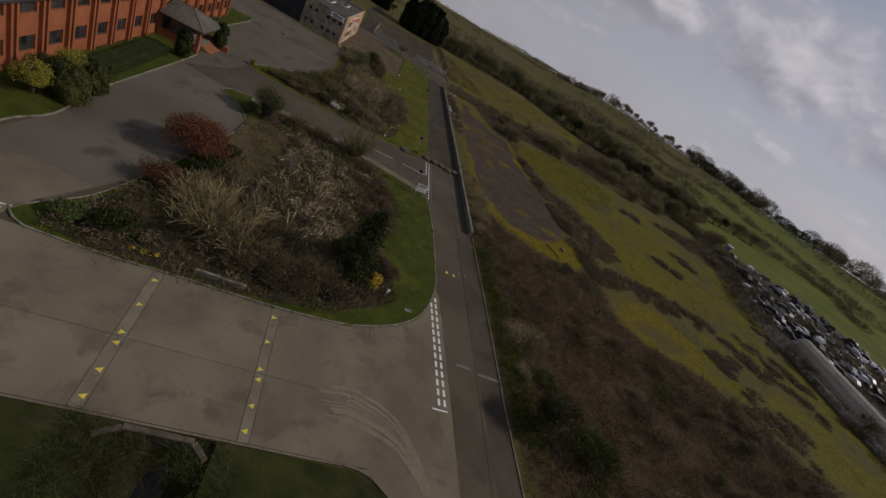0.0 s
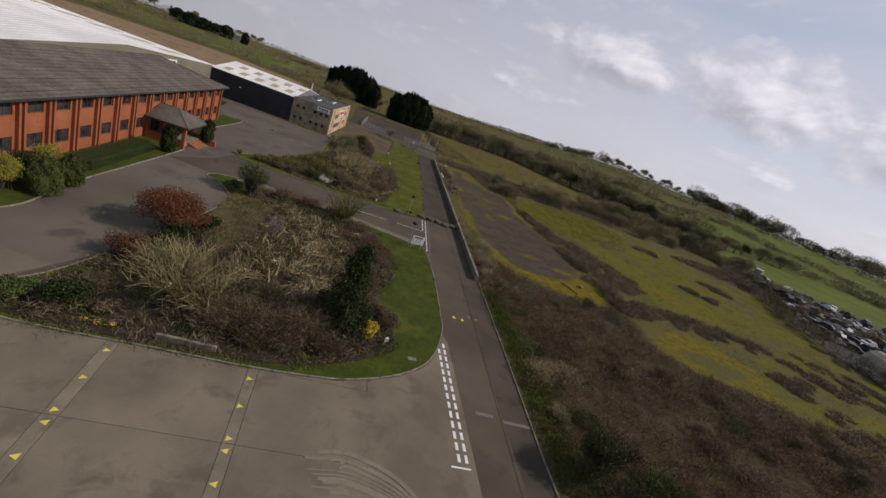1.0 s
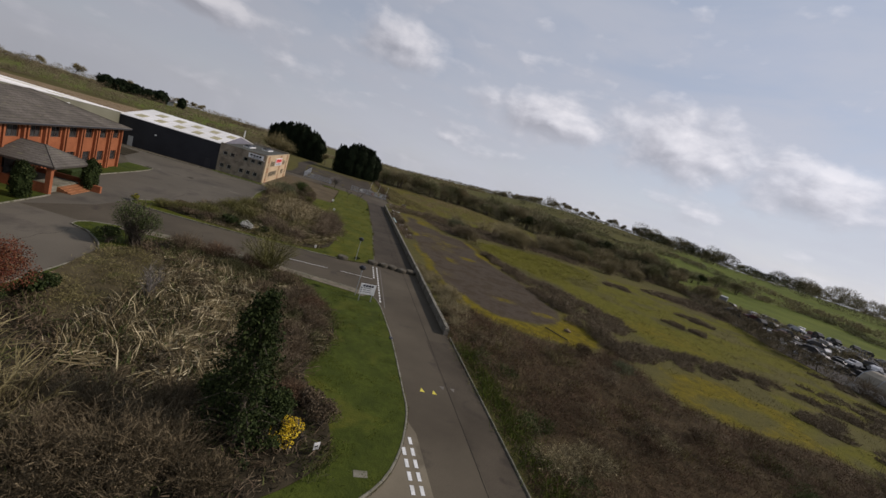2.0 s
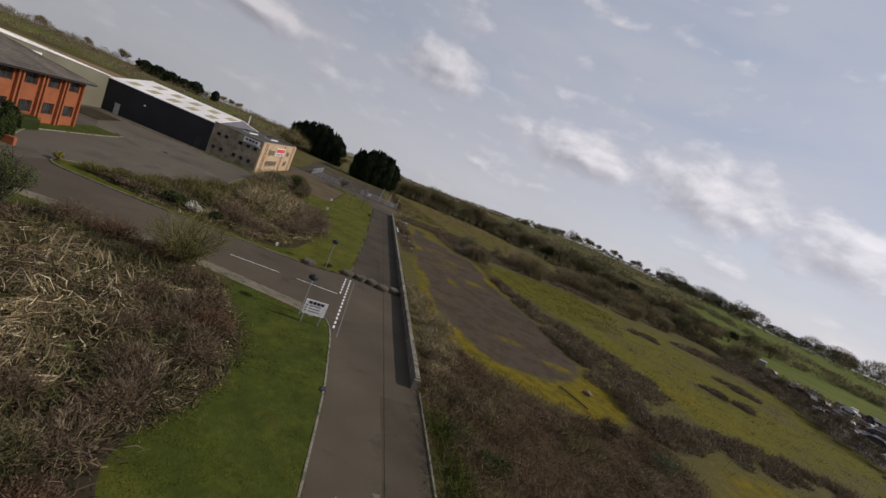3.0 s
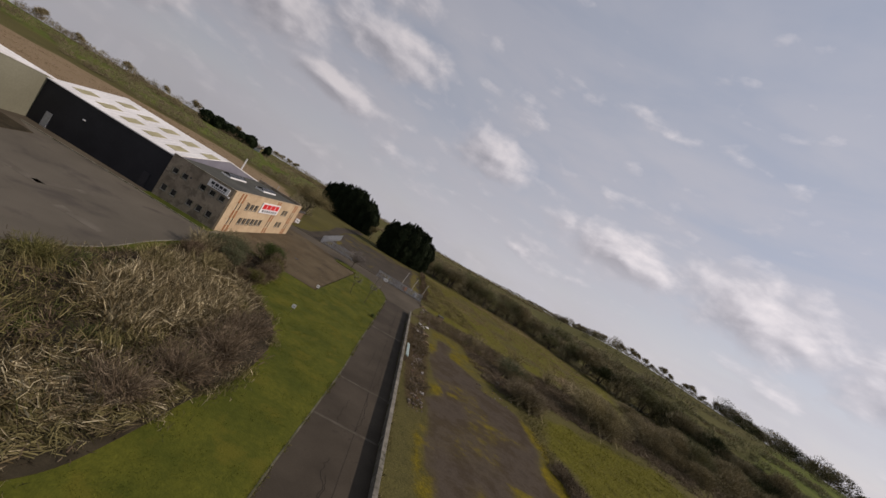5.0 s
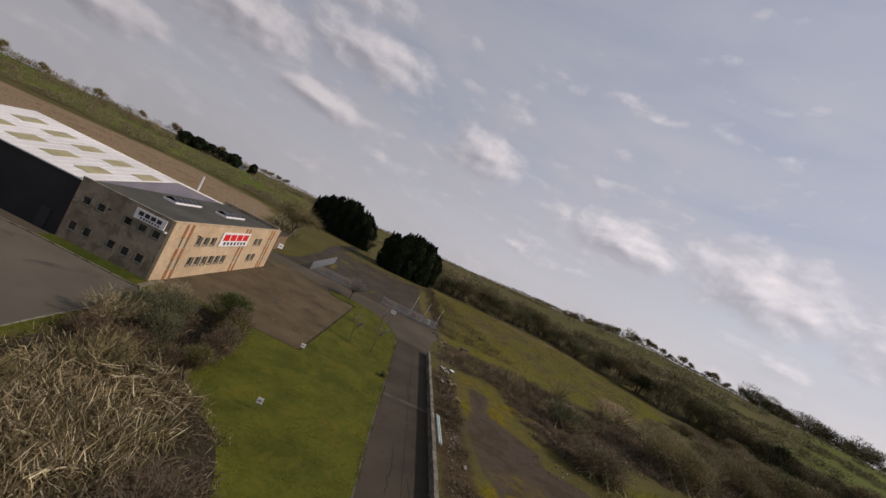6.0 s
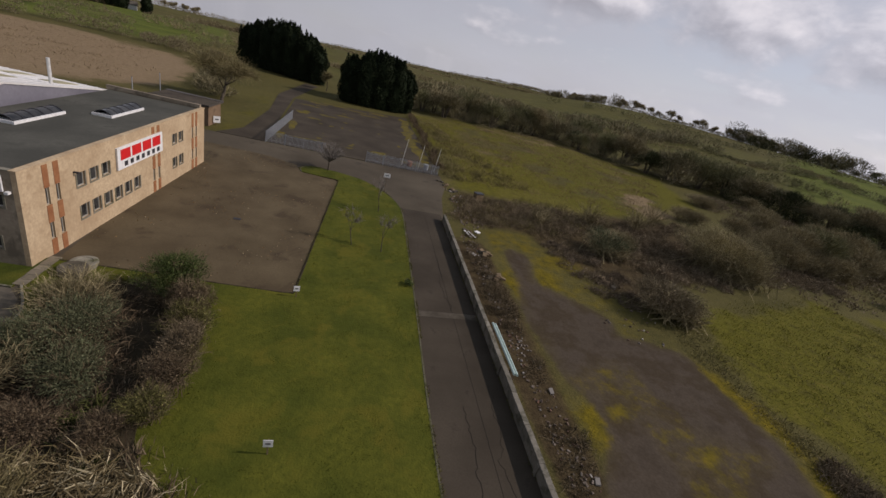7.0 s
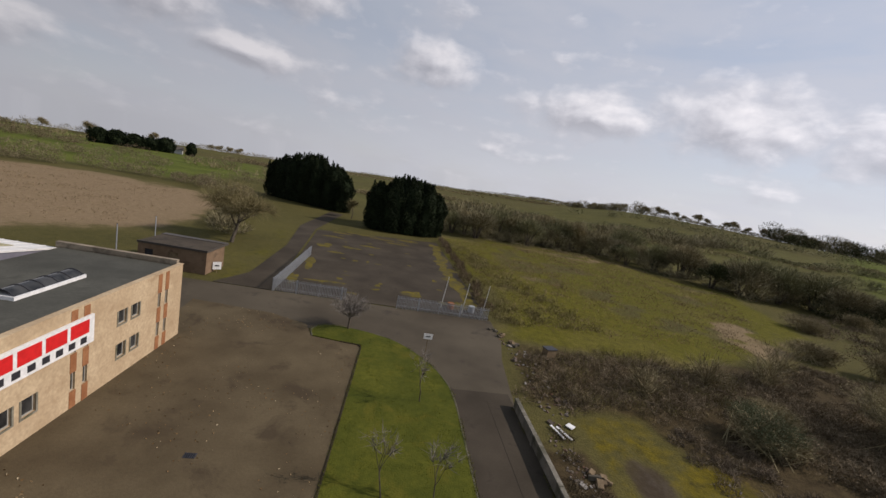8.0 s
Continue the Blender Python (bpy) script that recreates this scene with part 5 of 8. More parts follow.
# ---- plants ----
rng = np.random.default_rng(11)
M["straw"] = leafy("dead_reed", (0.075, 0.057, 0.028), (0.185, 0.145, 0.075), (0.56, 0.48, 0.3))
M["tanblade"] = leafy("tan_blade", (0.17, 0.125, 0.07), (0.22, 0.165, 0.097), (0.27, 0.205, 0.125))
M["twig"] = leafy("bare_twig", (0.063, 0.049, 0.029), (0.118, 0.091, 0.053), (0.19, 0.149, 0.09))
M["redtwig"] = leafy("red_twig", (0.085, 0.062, 0.04), (0.15, 0.113, 0.073), (0.235, 0.185, 0.125))
M["bramble"] = leafy("bramble", (0.065, 0.047, 0.03), (0.125, 0.09, 0.056), (0.185, 0.145, 0.09))
M["osier"] = leafy("osier_twig", (0.115, 0.096, 0.043), (0.185, 0.154, 0.072), (0.275, 0.232, 0.122))
M["bark"] = surface("bark", (0.06, 0.05, 0.038), (0.12, 0.1, 0.075), big=2, fine=12, bump=0.4)
M["evergreen"] = leafy("evergreen_leaf", (0.014, 0.02, 0.007), (0.027, 0.038, 0.012), (0.05, 0.064, 0.02), 0.65)
M["conifer"] = leafy("conifer_leaf", (0.008, 0.012, 0.006), (0.015, 0.022, 0.01), (0.026, 0.036, 0.015), 0.75)
M["cypress"] = leafy("cypress_leaf", (0.05, 0.058, 0.018), (0.075, 0.085, 0.026), (0.11, 0.115, 0.04), 0.7)
M["greenbush"] = leafy("green_leaf", (0.035, 0.05, 0.015), (0.06, 0.082, 0.024), (0.1, 0.12, 0.04))
M["redleaf"] = leafy("red_leaf", (0.075, 0.022, 0.014), (0.14, 0.045, 0.025), (0.17, 0.1, 0.045), 0.6)
M["gold"] = leafy("yellow_blossom", (0.5, 0.33, 0.015), (0.7, 0.48, 0.02), (0.75, 0.6, 0.08))
M["goldleaf"] = leafy("golden_leaf", (0.13, 0.13, 0.02), (0.22, 0.21, 0.03), (0.3, 0.27, 0.05))
M["blossom"] = leafy("white_blossom", (0.35, 0.34, 0.3), (0.55, 0.54, 0.5), (0.7, 0.69, 0.66))
M["greytwig"] = leafy("grey_twig", (0.13, 0.115, 0.1), (0.2, 0.18, 0.155), (0.28, 0.25, 0.22))
M["palebush"] = leafy("pale_bush", (0.17, 0.145, 0.072), (0.3, 0.255, 0.13), (0.44, 0.38, 0.21))
M["olivetwig"] = leafy("olive_twig", (0.06, 0.058, 0.02), (0.115, 0.108, 0.036), (0.19, 0.175, 0.065))
M["oliveweed"] = leafy("olive_weed", (0.04, 0.039, 0.017), (0.085, 0.08, 0.036), (0.16, 0.145, 0.07))
M["greybush"] = leafy("grey_bush", (0.1, 0.08, 0.05), (0.17, 0.138, 0.085), (0.26, 0.215, 0.135))
M["rustleaf"] = leafy("rust_leaf", (0.06, 0.035, 0.021), (0.112, 0.07, 0.042), (0.18, 0.122, 0.074))
M["palescrub"] = leafy("pale_scrub", (0.1, 0.077, 0.047), (0.165, 0.128, 0.08), (0.24, 0.19, 0.125))
M["hedgeolive"] = leafy("olive_hedge", (0.1, 0.1, 0.05), (0.175, 0.168, 0.085), (0.26, 0.245, 0.125))
M["woodfar"] = leafy("winter_wood", (0.12, 0.105, 0.06), (0.2, 0.175, 0.1), (0.3, 0.26, 0.15))
M["drygrass"] = leafy("dry_grass", (0.1, 0.085, 0.035), (0.16, 0.135, 0.055), (0.22, 0.19, 0.09))
M["hedgetwig"] = leafy("hedge_twig", (0.13, 0.108, 0.06), (0.235, 0.196, 0.108), (0.35, 0.295, 0.165))
M["darkweed"] = leafy("dark_weed", (0.03, 0.025, 0.014), (0.055, 0.045, 0.024), (0.09, 0.075, 0.038))
M["greygreen"] = leafy("grey_green_leaf", (0.06, 0.068, 0.034), (0.105, 0.115, 0.06), (0.17, 0.175, 0.1))
M["turf"] = leafy("turf_blade", (0.05, 0.075, 0.012), (0.085, 0.11, 0.018), (0.13, 0.14, 0.03))


def unit(v):
    return v / (np.linalg.norm(v, axis=-1, keepdims=True) + 1e-9)


def blades(P, D, length, width, bend=0.15):
    """Thin stems: three triangles each, bent half-way."""
    n = len(P)
    side = unit(np.cross(D, rng.normal(size=(n, 3)))) * np.broadcast_to(np.asarray(width, float), (n,))[:, None] * 0.5
    L = np.broadcast_to(np.asarray(length, float), (n,))[:, None]
    mid = P + D * L * 0.55
    D2 = unit(D + rng.normal(size=(n, 3)) * bend + np.array([0, 0, -bend * 0.6]))
    tip = mid + D2 * L * 0.45
    v = np.stack([P - side, P + side, mid - side * 0.8, mid + side * 0.8, tip], 1).reshape(-1, 3)
    o = np.arange(n)[:, None] * 5
    f = np.concatenate([o + [0, 1, 3], o + [0, 3, 2], o + [2, 3, 4]], 1).reshape(-1, 3)
    return v, f


def leaves(P, size, up=0.0):
    """Leaves or sprays: a bent diamond of two triangles each."""
    n = len(P)
    a = unit(rng.normal(size=(n, 3)) + np.array([0, 0, up]))
    b = unit(np.cross(a, rng.normal(size=(n, 3))))
    s = np.broadcast_to(np.asarray(size, float), (n,))[:, None] * rng.uniform(0.6, 1.3, (n, 1))
    c = np.cross(a, b) * s * 0.12
    v = np.stack([P - a * s * 0.5, P + b * s * 0.32 + c, P + a * s * 0.5, P - b * s * 0.32 + c], 1).reshape(-1, 3)
    o = np.arange(n)[:, None] * 4
    return v, np.concatenate([o + [0, 1, 2], o + [0, 2, 3]], 1).reshape(-1, 3)


def merge(*sets):
    vs, fs, o = [], [], 0
    for v, f in sets:
        vs.append(v), fs.append(f + o)
        o += len(v)
    return np.concatenate(vs), np.concatenate(fs)


def lumps(center, r, n, count, fill=0.35, flat_base=True):
    """Places on the skins of several lumps that make up one crown."""
    c = np.asarray(center, float)
    r = np.asarray(r, float)
    k = unit(rng.normal(size=(count, 3)))
    k[:, 2] = np.abs(k[:, 2]) * 0.9 - 0.15
    lc = c + k * r * rng.uniform(0.35, 0.75, (count, 1))
    lr = r * rng.uniform(0.3, 0.52, (count, 1))
    i = rng.integers(0, count, n)
    d = unit(rng.normal(size=(n, 3)))
    rad = 1 - fill * rng.random((n, 1)) ** 2
    P = lc[i] + d * lr[i] * rad
    if flat_base:
        P[:, 2] = np.maximum(P[:, 2], c[2] - r[2] * 0.95 + rng.random(n) * 0.1)
    return P


def fan(center, r, h, n, spread=1.0, base=0.25, width=0.025, bend=0.25, seg=0.55, split=False):
    """Bare shrub: stems fanning from the ground with side twigs along them."""
    c = np.asarray(center, float)
    m = max(6, n // 10)
    B = c + np.c_[rng.normal(size=(m, 2)) * base, np.zeros(m)]
    a = rng.uniform(0, math.tau, m)
    rr = np.sqrt(rng.random(m)) * spread
    T = c + np.c_[np.cos(a) * rr * r, np.sin(a) * rr * r, h * (1.0 - 0.45 * rr ** 2) * rng.uniform(0.75, 1.1, m)]
    D = T - B
    Ls = np.linalg.norm(D, axis=1)
    stout = blades(B, unit(D), Ls, width * 1.6, bend * 0.5)
    i = rng.integers(0, m, n)
    t = rng.uniform(0.2, 1.0, n)
    P = B[i] + D[i] * t[:, None]
    d = unit(unit(D[i]) + rng.normal(size=(n, 3)) * 0.55 + np.array([0, 0, 0.15]))
    fine = blades(P, d, seg * rng.uniform(0.5, 1.4, n) * (0.4 + 0.25 * h), width, bend)
    return (stout, fine) if split else merge(stout, fine)


def spread_in(poly, n):
    p = np.array(poly)
    lo, hi = p.min(0), p.max(0)
    out = np.zeros((0, 2))
    while len(out) < n:
        q = rng.uniform(lo, hi, (n * 2, 2))
        out = np.concatenate([out, q[inside(poly, q[:, 0], q[:, 1])]])
    return out[:n]


def plant(name, sets, material, label, category="shrub", group="", at=None, kind=""):
    v, f = merge(*sets) if isinstance(sets, list) else sets
    return thing(name, tri_mesh(name, v, f), material, label, category, group, kind)


def shrub(x, y, r, h, leafm, label, n=2600, size=0.16, twigs=140, name="shrub", group="", stem="bark", z=0.1, count=9, fill=0.45):
    """A leafy bush: stems from the ground and a lumpy crown of separate leaves."""
    root = thing(name, None, None, label, "shrub", group)
    root.location = (x, y, z)
    part("branchwork", tri_mesh("branchwork", *fan((0, 0, 0), r * 0.8, h * 0.85, twigs, 0.9, r * 0.15, 0.04)), M[stem], root)
    P = lumps((0, 0, h * 0.52), (r, r, h * 0.52), n, count, fill)
    part("crown", tri_mesh("crown", *leaves(P, size)), M[leafm], root)
    return root


def bare_shrub(x, y, r, h, material, label, n=900, width=0.022, name="bare_shrub", group="bare shrubs", z=0.1, spread=1.0, seg=0.55):
    root = thing(name, None, None, label, "shrub", group)
    root.location = (x, y, z)
    stout, fine = fan((0, 0, 0), r, h, n, spread, r * 0.12, width, 0.3, seg, True)
    part("branchwork", tri_mesh("branchwork", *stout), M[material], root)
    part("crown", tri_mesh("crown", *fine), M[material], root)
    return root


def droopy_evergreen(x, y, r, h, label, seed=3, z=0.1):
    """Tall loose evergreen: tiers of drooping boughs with gaps between them."""
    q = np.random.default_rng(seed)
    root = thing("evergreen_tree", None, None, label, "tree")
    root.location = (x, y, z)
    tr = MB().tube([(0, 0, -0.1), (0.05, 0, h * 0.5), (0, 0.05, h * 0.96)], [0.14, 0.09, 0.02], 7)
    P = []
    for k in range(90):
        t = 0.08 + 0.9 * q.random() ** 0.9
        a, ln = q.uniform(0, math.tau), r * (1.05 - t) ** 0.6 * q.uniform(0.55, 1.15)
        s = q.uniform(0.25, 1.0, 150)[:, None]
        d = np.array([math.cos(a), math.sin(a), 0.25])
        c = np.array([0, 0, t * h]) + d * ln * s - np.array([0, 0, 0.42]) * ln * s ** 2
        P.append(c + q.normal(size=c.shape) * np.array([0.17, 0.17, 0.2]))
        tip = np.array([0, 0, t * h]) + d * ln
        tr.tube([(0, 0, t * h), tuple(tip * 0.5 + np.array([0, 0, t * h * 0.5])), tuple(tip - np.array([0, 0, 0.3 * ln]))], [0.03, 0.02, 0.008], 4, cap=False)
    part("trunk", tr, M["bark"], root)
    part("crown", tri_mesh("crown", *leaves(np.concatenate(P), 0.15, -0.5)), M["evergreen"], root)
    return root


def limbs(h, levels=4, trunk=0.16, spread=0.6, fork=3, start=0.3, seed=1, gnarl=0.18):
    """Trunk and forking limbs as tapering tubes; also the ends, for twigs."""
    r = random.Random(seed)
    mb, ends = MB(), []

    def grow(p, d, length, rad, lv):
        pts, rr, q, dd = [p], [rad], p, d
        n = 3
        for k in range(n):
            dd = (dd + Vector((r.gauss(0, gnarl), r.gauss(0, gnarl), r.gauss(0.04, gnarl * 0.6)))).normalized()
            q = q + dd * length / n
            pts.append(q)
            rr.append(rad * (1 - 0.5 * (k + 1) / n))
        mb.tube(pts, rr, 6 if lv < 2 else 4, cap=False)
        if lv >= levels:
            ends.append((pts[1], dd)), ends.append((pts[-1], dd))
            return
        if lv >= 1:
            ends.append((pts[-1], dd))
        for k in range(fork + (lv == 0)):
            a = r.uniform(0, math.tau)
            side = Vector((math.cos(a), math.sin(a), 0))
            nd = (dd * (1 - spread * 0.5) + side * spread * r.uniform(0.7, 1.3) + Vector((0, 0, 0.12))).normalized()
            s = pts[-1] if k == 0 else pts[2].lerp(pts[-1], r.random())
            grow(s, nd, length * r.uniform(0.62, 0.85), rr[-1] * 0.8, lv + 1)
    grow(Vector((0, 0, -0.05)), Vector((r.uniform(-0.06, 0.06), r.uniform(-0.06, 0.06), 1)), h * start, trunk, 0)
    return mb, ends


def bare_tree(x, y, h, label, seed=1, twigm="twig", trunk=0.16, spread=0.6, start=0.3, twigs=9, width=0.03, twig_len=0.8, levels=3, name="bare_tree", category="tree", z=0.0, fork=3):
    root = thing(name, None, None, label, category)
    root.location = (x, y, z)
    mb, ends = limbs(h, levels, trunk, spread, fork, start, seed)
    part("trunk", mb, M["bark"], root)
    P = np.array([e for e, _ in ends]).repeat(twigs, 0)
    D = unit(np.array([d for _, d in ends]).repeat(twigs, 0) + rng.normal(size=(len(P), 3)) * 0.55)
    part("crown", tri_mesh("crown", *blades(P, D, twig_len * rng.uniform(0.5, 1.3, len(P)), width, 0.3)), M[twigm], root)
    return root


def conifer(x, y, r, h, n=5200, seed=0, material="conifer", name="conifer", label="tall dense dark green leyland cypress", z=0.0, size=0.42, group="cypress belt"):
    root = thing(name, None, None, label, "tree", group)
    root.location = (x, y, z)
    part("trunk", MB().tube([(0, 0, -0.1), (0, 0, h * 0.5), (0, 0, h * 0.93)], [0.3, 0.2, 0.05], 7), M["bark"], root)
    t = rng.random(n) ** 0.8
    a = rng.uniform(0, math.tau, n)
    lobes = 1 + 0.12 * np.sin(a * 5 + t * 7 + seed) + 0.08 * np.sin(a * 3 - t * 9 + seed * 2) + 0.07 * np.sin(a * 11 + t * 23)
    prof = np.minimum(1.0, (1.02 - t) * 2.6) ** 0.7 * np.minimum(1.0, 0.72 + t) * (0.9 + 0.1 * np.cos(t * 7))
    rad = r * prof * lobes * (1 - 0.22 * rng.random(n) ** 2)
    P = np.stack([np.cos(a) * rad, np.sin(a) * rad, 0.15 + t * h * (0.95 + 0.05 * np.sin(a * 4 + seed) + 0.05 * rng.random(n) ** 3)], 1)
    m = n // 7
    k = rng.integers(0, 9, m)
    la, lr = k * 2.4 + seed, r * (0.25 + 0.5 * (k % 3) / 2)
    up = rng.random(m)
    lead = np.stack([np.cos(la) * lr, np.sin(la) * lr, h * (0.72 + up * (0.22 + 0.1 * np.sin(k * 5.1 + seed)))], 1) + rng.normal(size=(m, 3)) * np.array([0.16, 0.16, 0.1]) * r * (1.05 - up)[:, None]
    P = np.concatenate([P, lead])
    part("crown", tri_mesh("crown", *leaves(P, size, 0.8)), M[material], root)
    # dark core so that no light shows through
    pr = [(r * 0.55, 0.1), (r * 0.72, h * 0.3), (r * 0.74, h * 0.6), (r * 0.6, h * 0.8), (r * 0.15, h * 0.93)]
    part("inner_foliage", MB().lathe(0, 0, pr, 14), M[material], root)
    return root


# belts of trees north of the far yard
for k, (x, y, r, h) in enumerate(((-3.4, 186.5, 3.6, 12.6), (0.8, 185.5, 4.0, 14.4), (5.2, 186, 4.0, 14.9), (9.4, 187, 3.9, 14.2), (12.6, 189, 3.2, 11.8), (3, 190, 4.0, 15.2), (8, 192, 4.0, 14.6))):
    conifer(x, y, r * 1.06, h, seed=k, n=10500)
for k, (x, y, r, h) in enumerate(((-14.6, 210, 3.2, 11.5), (-18.5, 212, 4.0, 14.2), (-22.8, 214, 4.2, 15.6), (-27.2, 217, 4.3, 16.0), (-31.4, 219, 4.0, 15.4), (-35.4, 221.5, 3.8, 14.2), (-38.8, 224, 3.4, 12.4), (-17, 216, 3.8, 13.4), (-25, 220, 4.2, 16.2))):
    conifer(x, y, r * 1.06, h, seed=k + 10, n=10500)
for k, (x, y) in enumerate(((-180, 372), (-172, 376), (-164, 380), (-156, 384), (-149, 388))):
    conifer(x, y, 6.5, 9 + random.uniform(-1, 1), n=2600, seed=k + 30, z=float(land(np.array(x), np.array(y))) - 0.2, size=1.0, label="dark evergreen clump on the far field", group="far clump")
conifer(-136, 396, 3.5, 9, n=1500, seed=40, z=float(land(np.array(-136.0), np.array(396.0))) - 0.2, size=1.0, label="dark evergreen beside the far barn", group="far clump")


# ---- reeds in the two beds ----
OPEN = [(-23.9, 11), (-20.5, 5.5), (-18.6, 9), (-18.4, 14), (-18.6, 18.5), (-21.6, 21.6), (-23.9, 20), (-24.1, 15)]


def reed_bed(name, poly, n, label, lodged=0.6, length=1.5, z=0.1, material="straw", width=0.05):
    P2 = spread_in(poly, n)
    # tussocks
    c = spread_in(poly, max(12, n // 90))
    i = rng.integers(0, len(c), n)
    P2 = np.where(rng.random((n, 1)) < 0.75, c[i] + rng.normal(size=(n, 2)) * 0.45, P2)
    P = np.c_[P2, np.full(n, z)]
    P[:, 2] += rng.random(n) * 0.5 * (rng.random(n) < lodged)
    lean = unit(np.c_[np.cos(i * 2.4), np.sin(i * 2.4), np.zeros(n)] + rng.normal(size=(n, 3)) * 0.5)
    upw = np.where(rng.random(n) < lodged, 0.35, 1.6)
    D = unit(lean * np.array([1, 1, 0.2]) + np.c_[np.zeros((n, 2)), upw])
    keep = (away(OPEN, P[:, 0], P[:, 1]) > -0.4) | (length < 0.35)
    P, D, n = P[keep], D[keep], int(keep.sum())
    v, f = blades(P, D, length * rng.uniform(0.4, 1.25, n), width * rng.uniform(0.6, 1.5, n), 0.35)
    return thing(name, tri_mesh(name, v, f), M[material], label, "reeds", kind="stuff")


def lodged_mat(name, poly, n, label, length=1.5, width=0.08, material="straw", z=0.12, top=0.55, patchy=0.0):
    """Reeds blown flat: sheaves that lie across each other in all directions."""
    m = max(10, n // 16)
    c = spread_in(poly, m * 3)
    c = c[vnoise(c[:, 0], c[:, 1], 1.7, 5) > patchy][:m]
    m = len(c)
    i = rng.integers(0, m, n)
    ang = (vnoise(c[:, 0], c[:, 1], 2.6, 8) * 9.0 + rng.normal(size=m) * 0.7)[i] + rng.normal(size=n) * 0.28
    lift = rng.normal(size=n) * 0.16 + 0.08
    D = unit(np.c_[np.cos(ang), np.sin(ang), lift])
    hz = (rng.random(m) ** 1.3 * top)[i] * (0.4 + 1.1 * vnoise(c[:, 0], c[:, 1], 2.0, 2)[i])
    P = np.c_[c[i] + rng.normal(size=(n, 2)) * 0.22, z + hz + rng.random(n) * 0.12]
    v, f = blades(P - D * length * 0.4, D, length * rng.uniform(0.5, 1.2, n), width * rng.uniform(0.5, 1.4, n), 0.22)
    v[:, 2] = np.maximum(v[:, 2], z + 0.01)
    return thing(name, tri_mesh(name, v, f), M[material], label, "reeds", kind="stuff")


R1 = [(-19.6, 4.5), (-16.5, 1.2), (-11.2, 1.2), (-9.2, 5), (-9.2, 10), (-10.8, 14), (-12, 18.5), (-15, 20), (-18.2, 18.5), (-18.4, 11)]
lodged_mat("reed_bed", R1, 15000, "flattened straw-coloured dead reeds", 1.45, 0.065, patchy=0.4)
lodged_mat("reed_bed", R1, 11000, "brown dead reed litter", 1.2, 0.045, "twig", top=0.6)
reed_bed("dead_weeds", R1, 9000, "dark dead weeds under the reeds", 0.6, 0.7, material="darkweed", width=0.035)
reed_bed("green_weeds", R1, 8000, "green weeds among the reeds", 0.4, 0.65, material="greenbush", width=0.045)
reed_bed("green_weeds", BED1, 12000, "olive winter weeds between the shrubs", 0.5, 0.5, z=0.12, material="cypress", width=0.04)
reed_bed("reed_bed", R1, 3500, "standing remnants of dead reeds", 0.3, 1.5, width=0.05)
RIM1 = [(-11, 18.5), (-9, 10), (-8, 6), (-5.6, 8), (-5.0, 12), (-5.4, 16), (-8.2, 21), (-13, 23.6), (-20, 24.4), (-20, 20.5), (-14, 20.5)]
lodged_mat("reed_bed", RIM1, 9000, "scattered fallen reeds under the shrubs", 1.0, 0.05, "straw", top=0.3)
R2 = [(-16, 40), (-9, 38.5), (-6, 42), (-5, 48), (-5, 56), (-6.5, 63), (-11, 66), (-15.5, 63), (-18, 54), (-18.5, 46)]
RA2 = [(-15, 50.5), (-10.5, 49), (-8, 54), (-8.6, 61), (-12.5, 63), (-15.5, 58)]
RC2 = [(-16, 57), (-9, 58), (-7.4, 63), (-9.5, 67.4), (-13, 68.2), (-16.5, 66)]
lodged_mat("reed_bed", RC2, 5000, "flattened straw-coloured dead reeds", 1.2, 0.055, top=0.8)
reed_bed("reed_bed", RC2, 7000, "pale standing reeds in the second bed", 0.45, 1.4)
RB2 = [(-11.5, 40.2), (-7.6, 39.8), (-6.2, 43), (-7.2, 46.5), (-10.5, 46)]
lodged_mat("reed_bed", RB2, 3500, "flattened straw-coloured dead reeds", 1.1, 0.05, top=0.7)
lodged_mat("reed_bed", RA2, 6000, "flattened straw-coloured dead reeds", 1.1, 0.05, top=0.8)
reed_bed("reed_bed", R2, 6000, "brown reed litter and weeds", 0.6, 1.2, material="drygrass", width=0.04)
reed_bed("green_weeds", R2, 2500, "olive weeds among the reeds", 0.5, 0.8, material="cypress", width=0.04)
reed_bed("reed_bed", RA2, 11000, "pale standing reeds in the second bed", 0.4, 1.6)
FRONT2 = [(-21, 37.3), (-13, 36.7), (-8, 37.0), (-6.0, 39.4), (-5.0, 43), (-4.4, 47), (-6.5, 47), (-8, 42), (-13, 40), (-21, 41)]
lodged_mat("reed_bed", FRONT2, 6000, "dead reeds fallen towards the lawn", 0.9, 0.045, "drygrass", top=0.35)
lodged_mat("reed_bed", FRONT2, 2200, "pale dead reeds fallen towards the lawn", 1.0, 0.045, "straw", top=0.4)
reed_bed("dead_weeds", BED1, 20000, "dead brown weeds and leaf litter", 0.8, 0.55, material="bramble", width=0.04)
reed_bed("green_weeds", RIM1, 6000, "rank olive-green weeds along the bed edge", 0.55, 1.0, material="oliveweed", width=0.035)
reed_bed("green_weeds", [(-26, 38.6), (-19, 37.2), (-15.5, 38.6), (-17, 46), (-19.5, 52), (-22.5, 46)], 8000, "rank olive-green weeds in the second bed", 0.55, 0.8, material="oliveweed", width=0.035)
bare_shrub(-13.6, 65.4, 2.3, 2.6, "osier", "yellow-green twiggy bush behind the reeds", 1600, 0.026)
reed_bed("dead_weeds", BED2, 18000, "dead brown weeds and leaf litter", 0.8, 0.6, material="bramble", width=0.04)
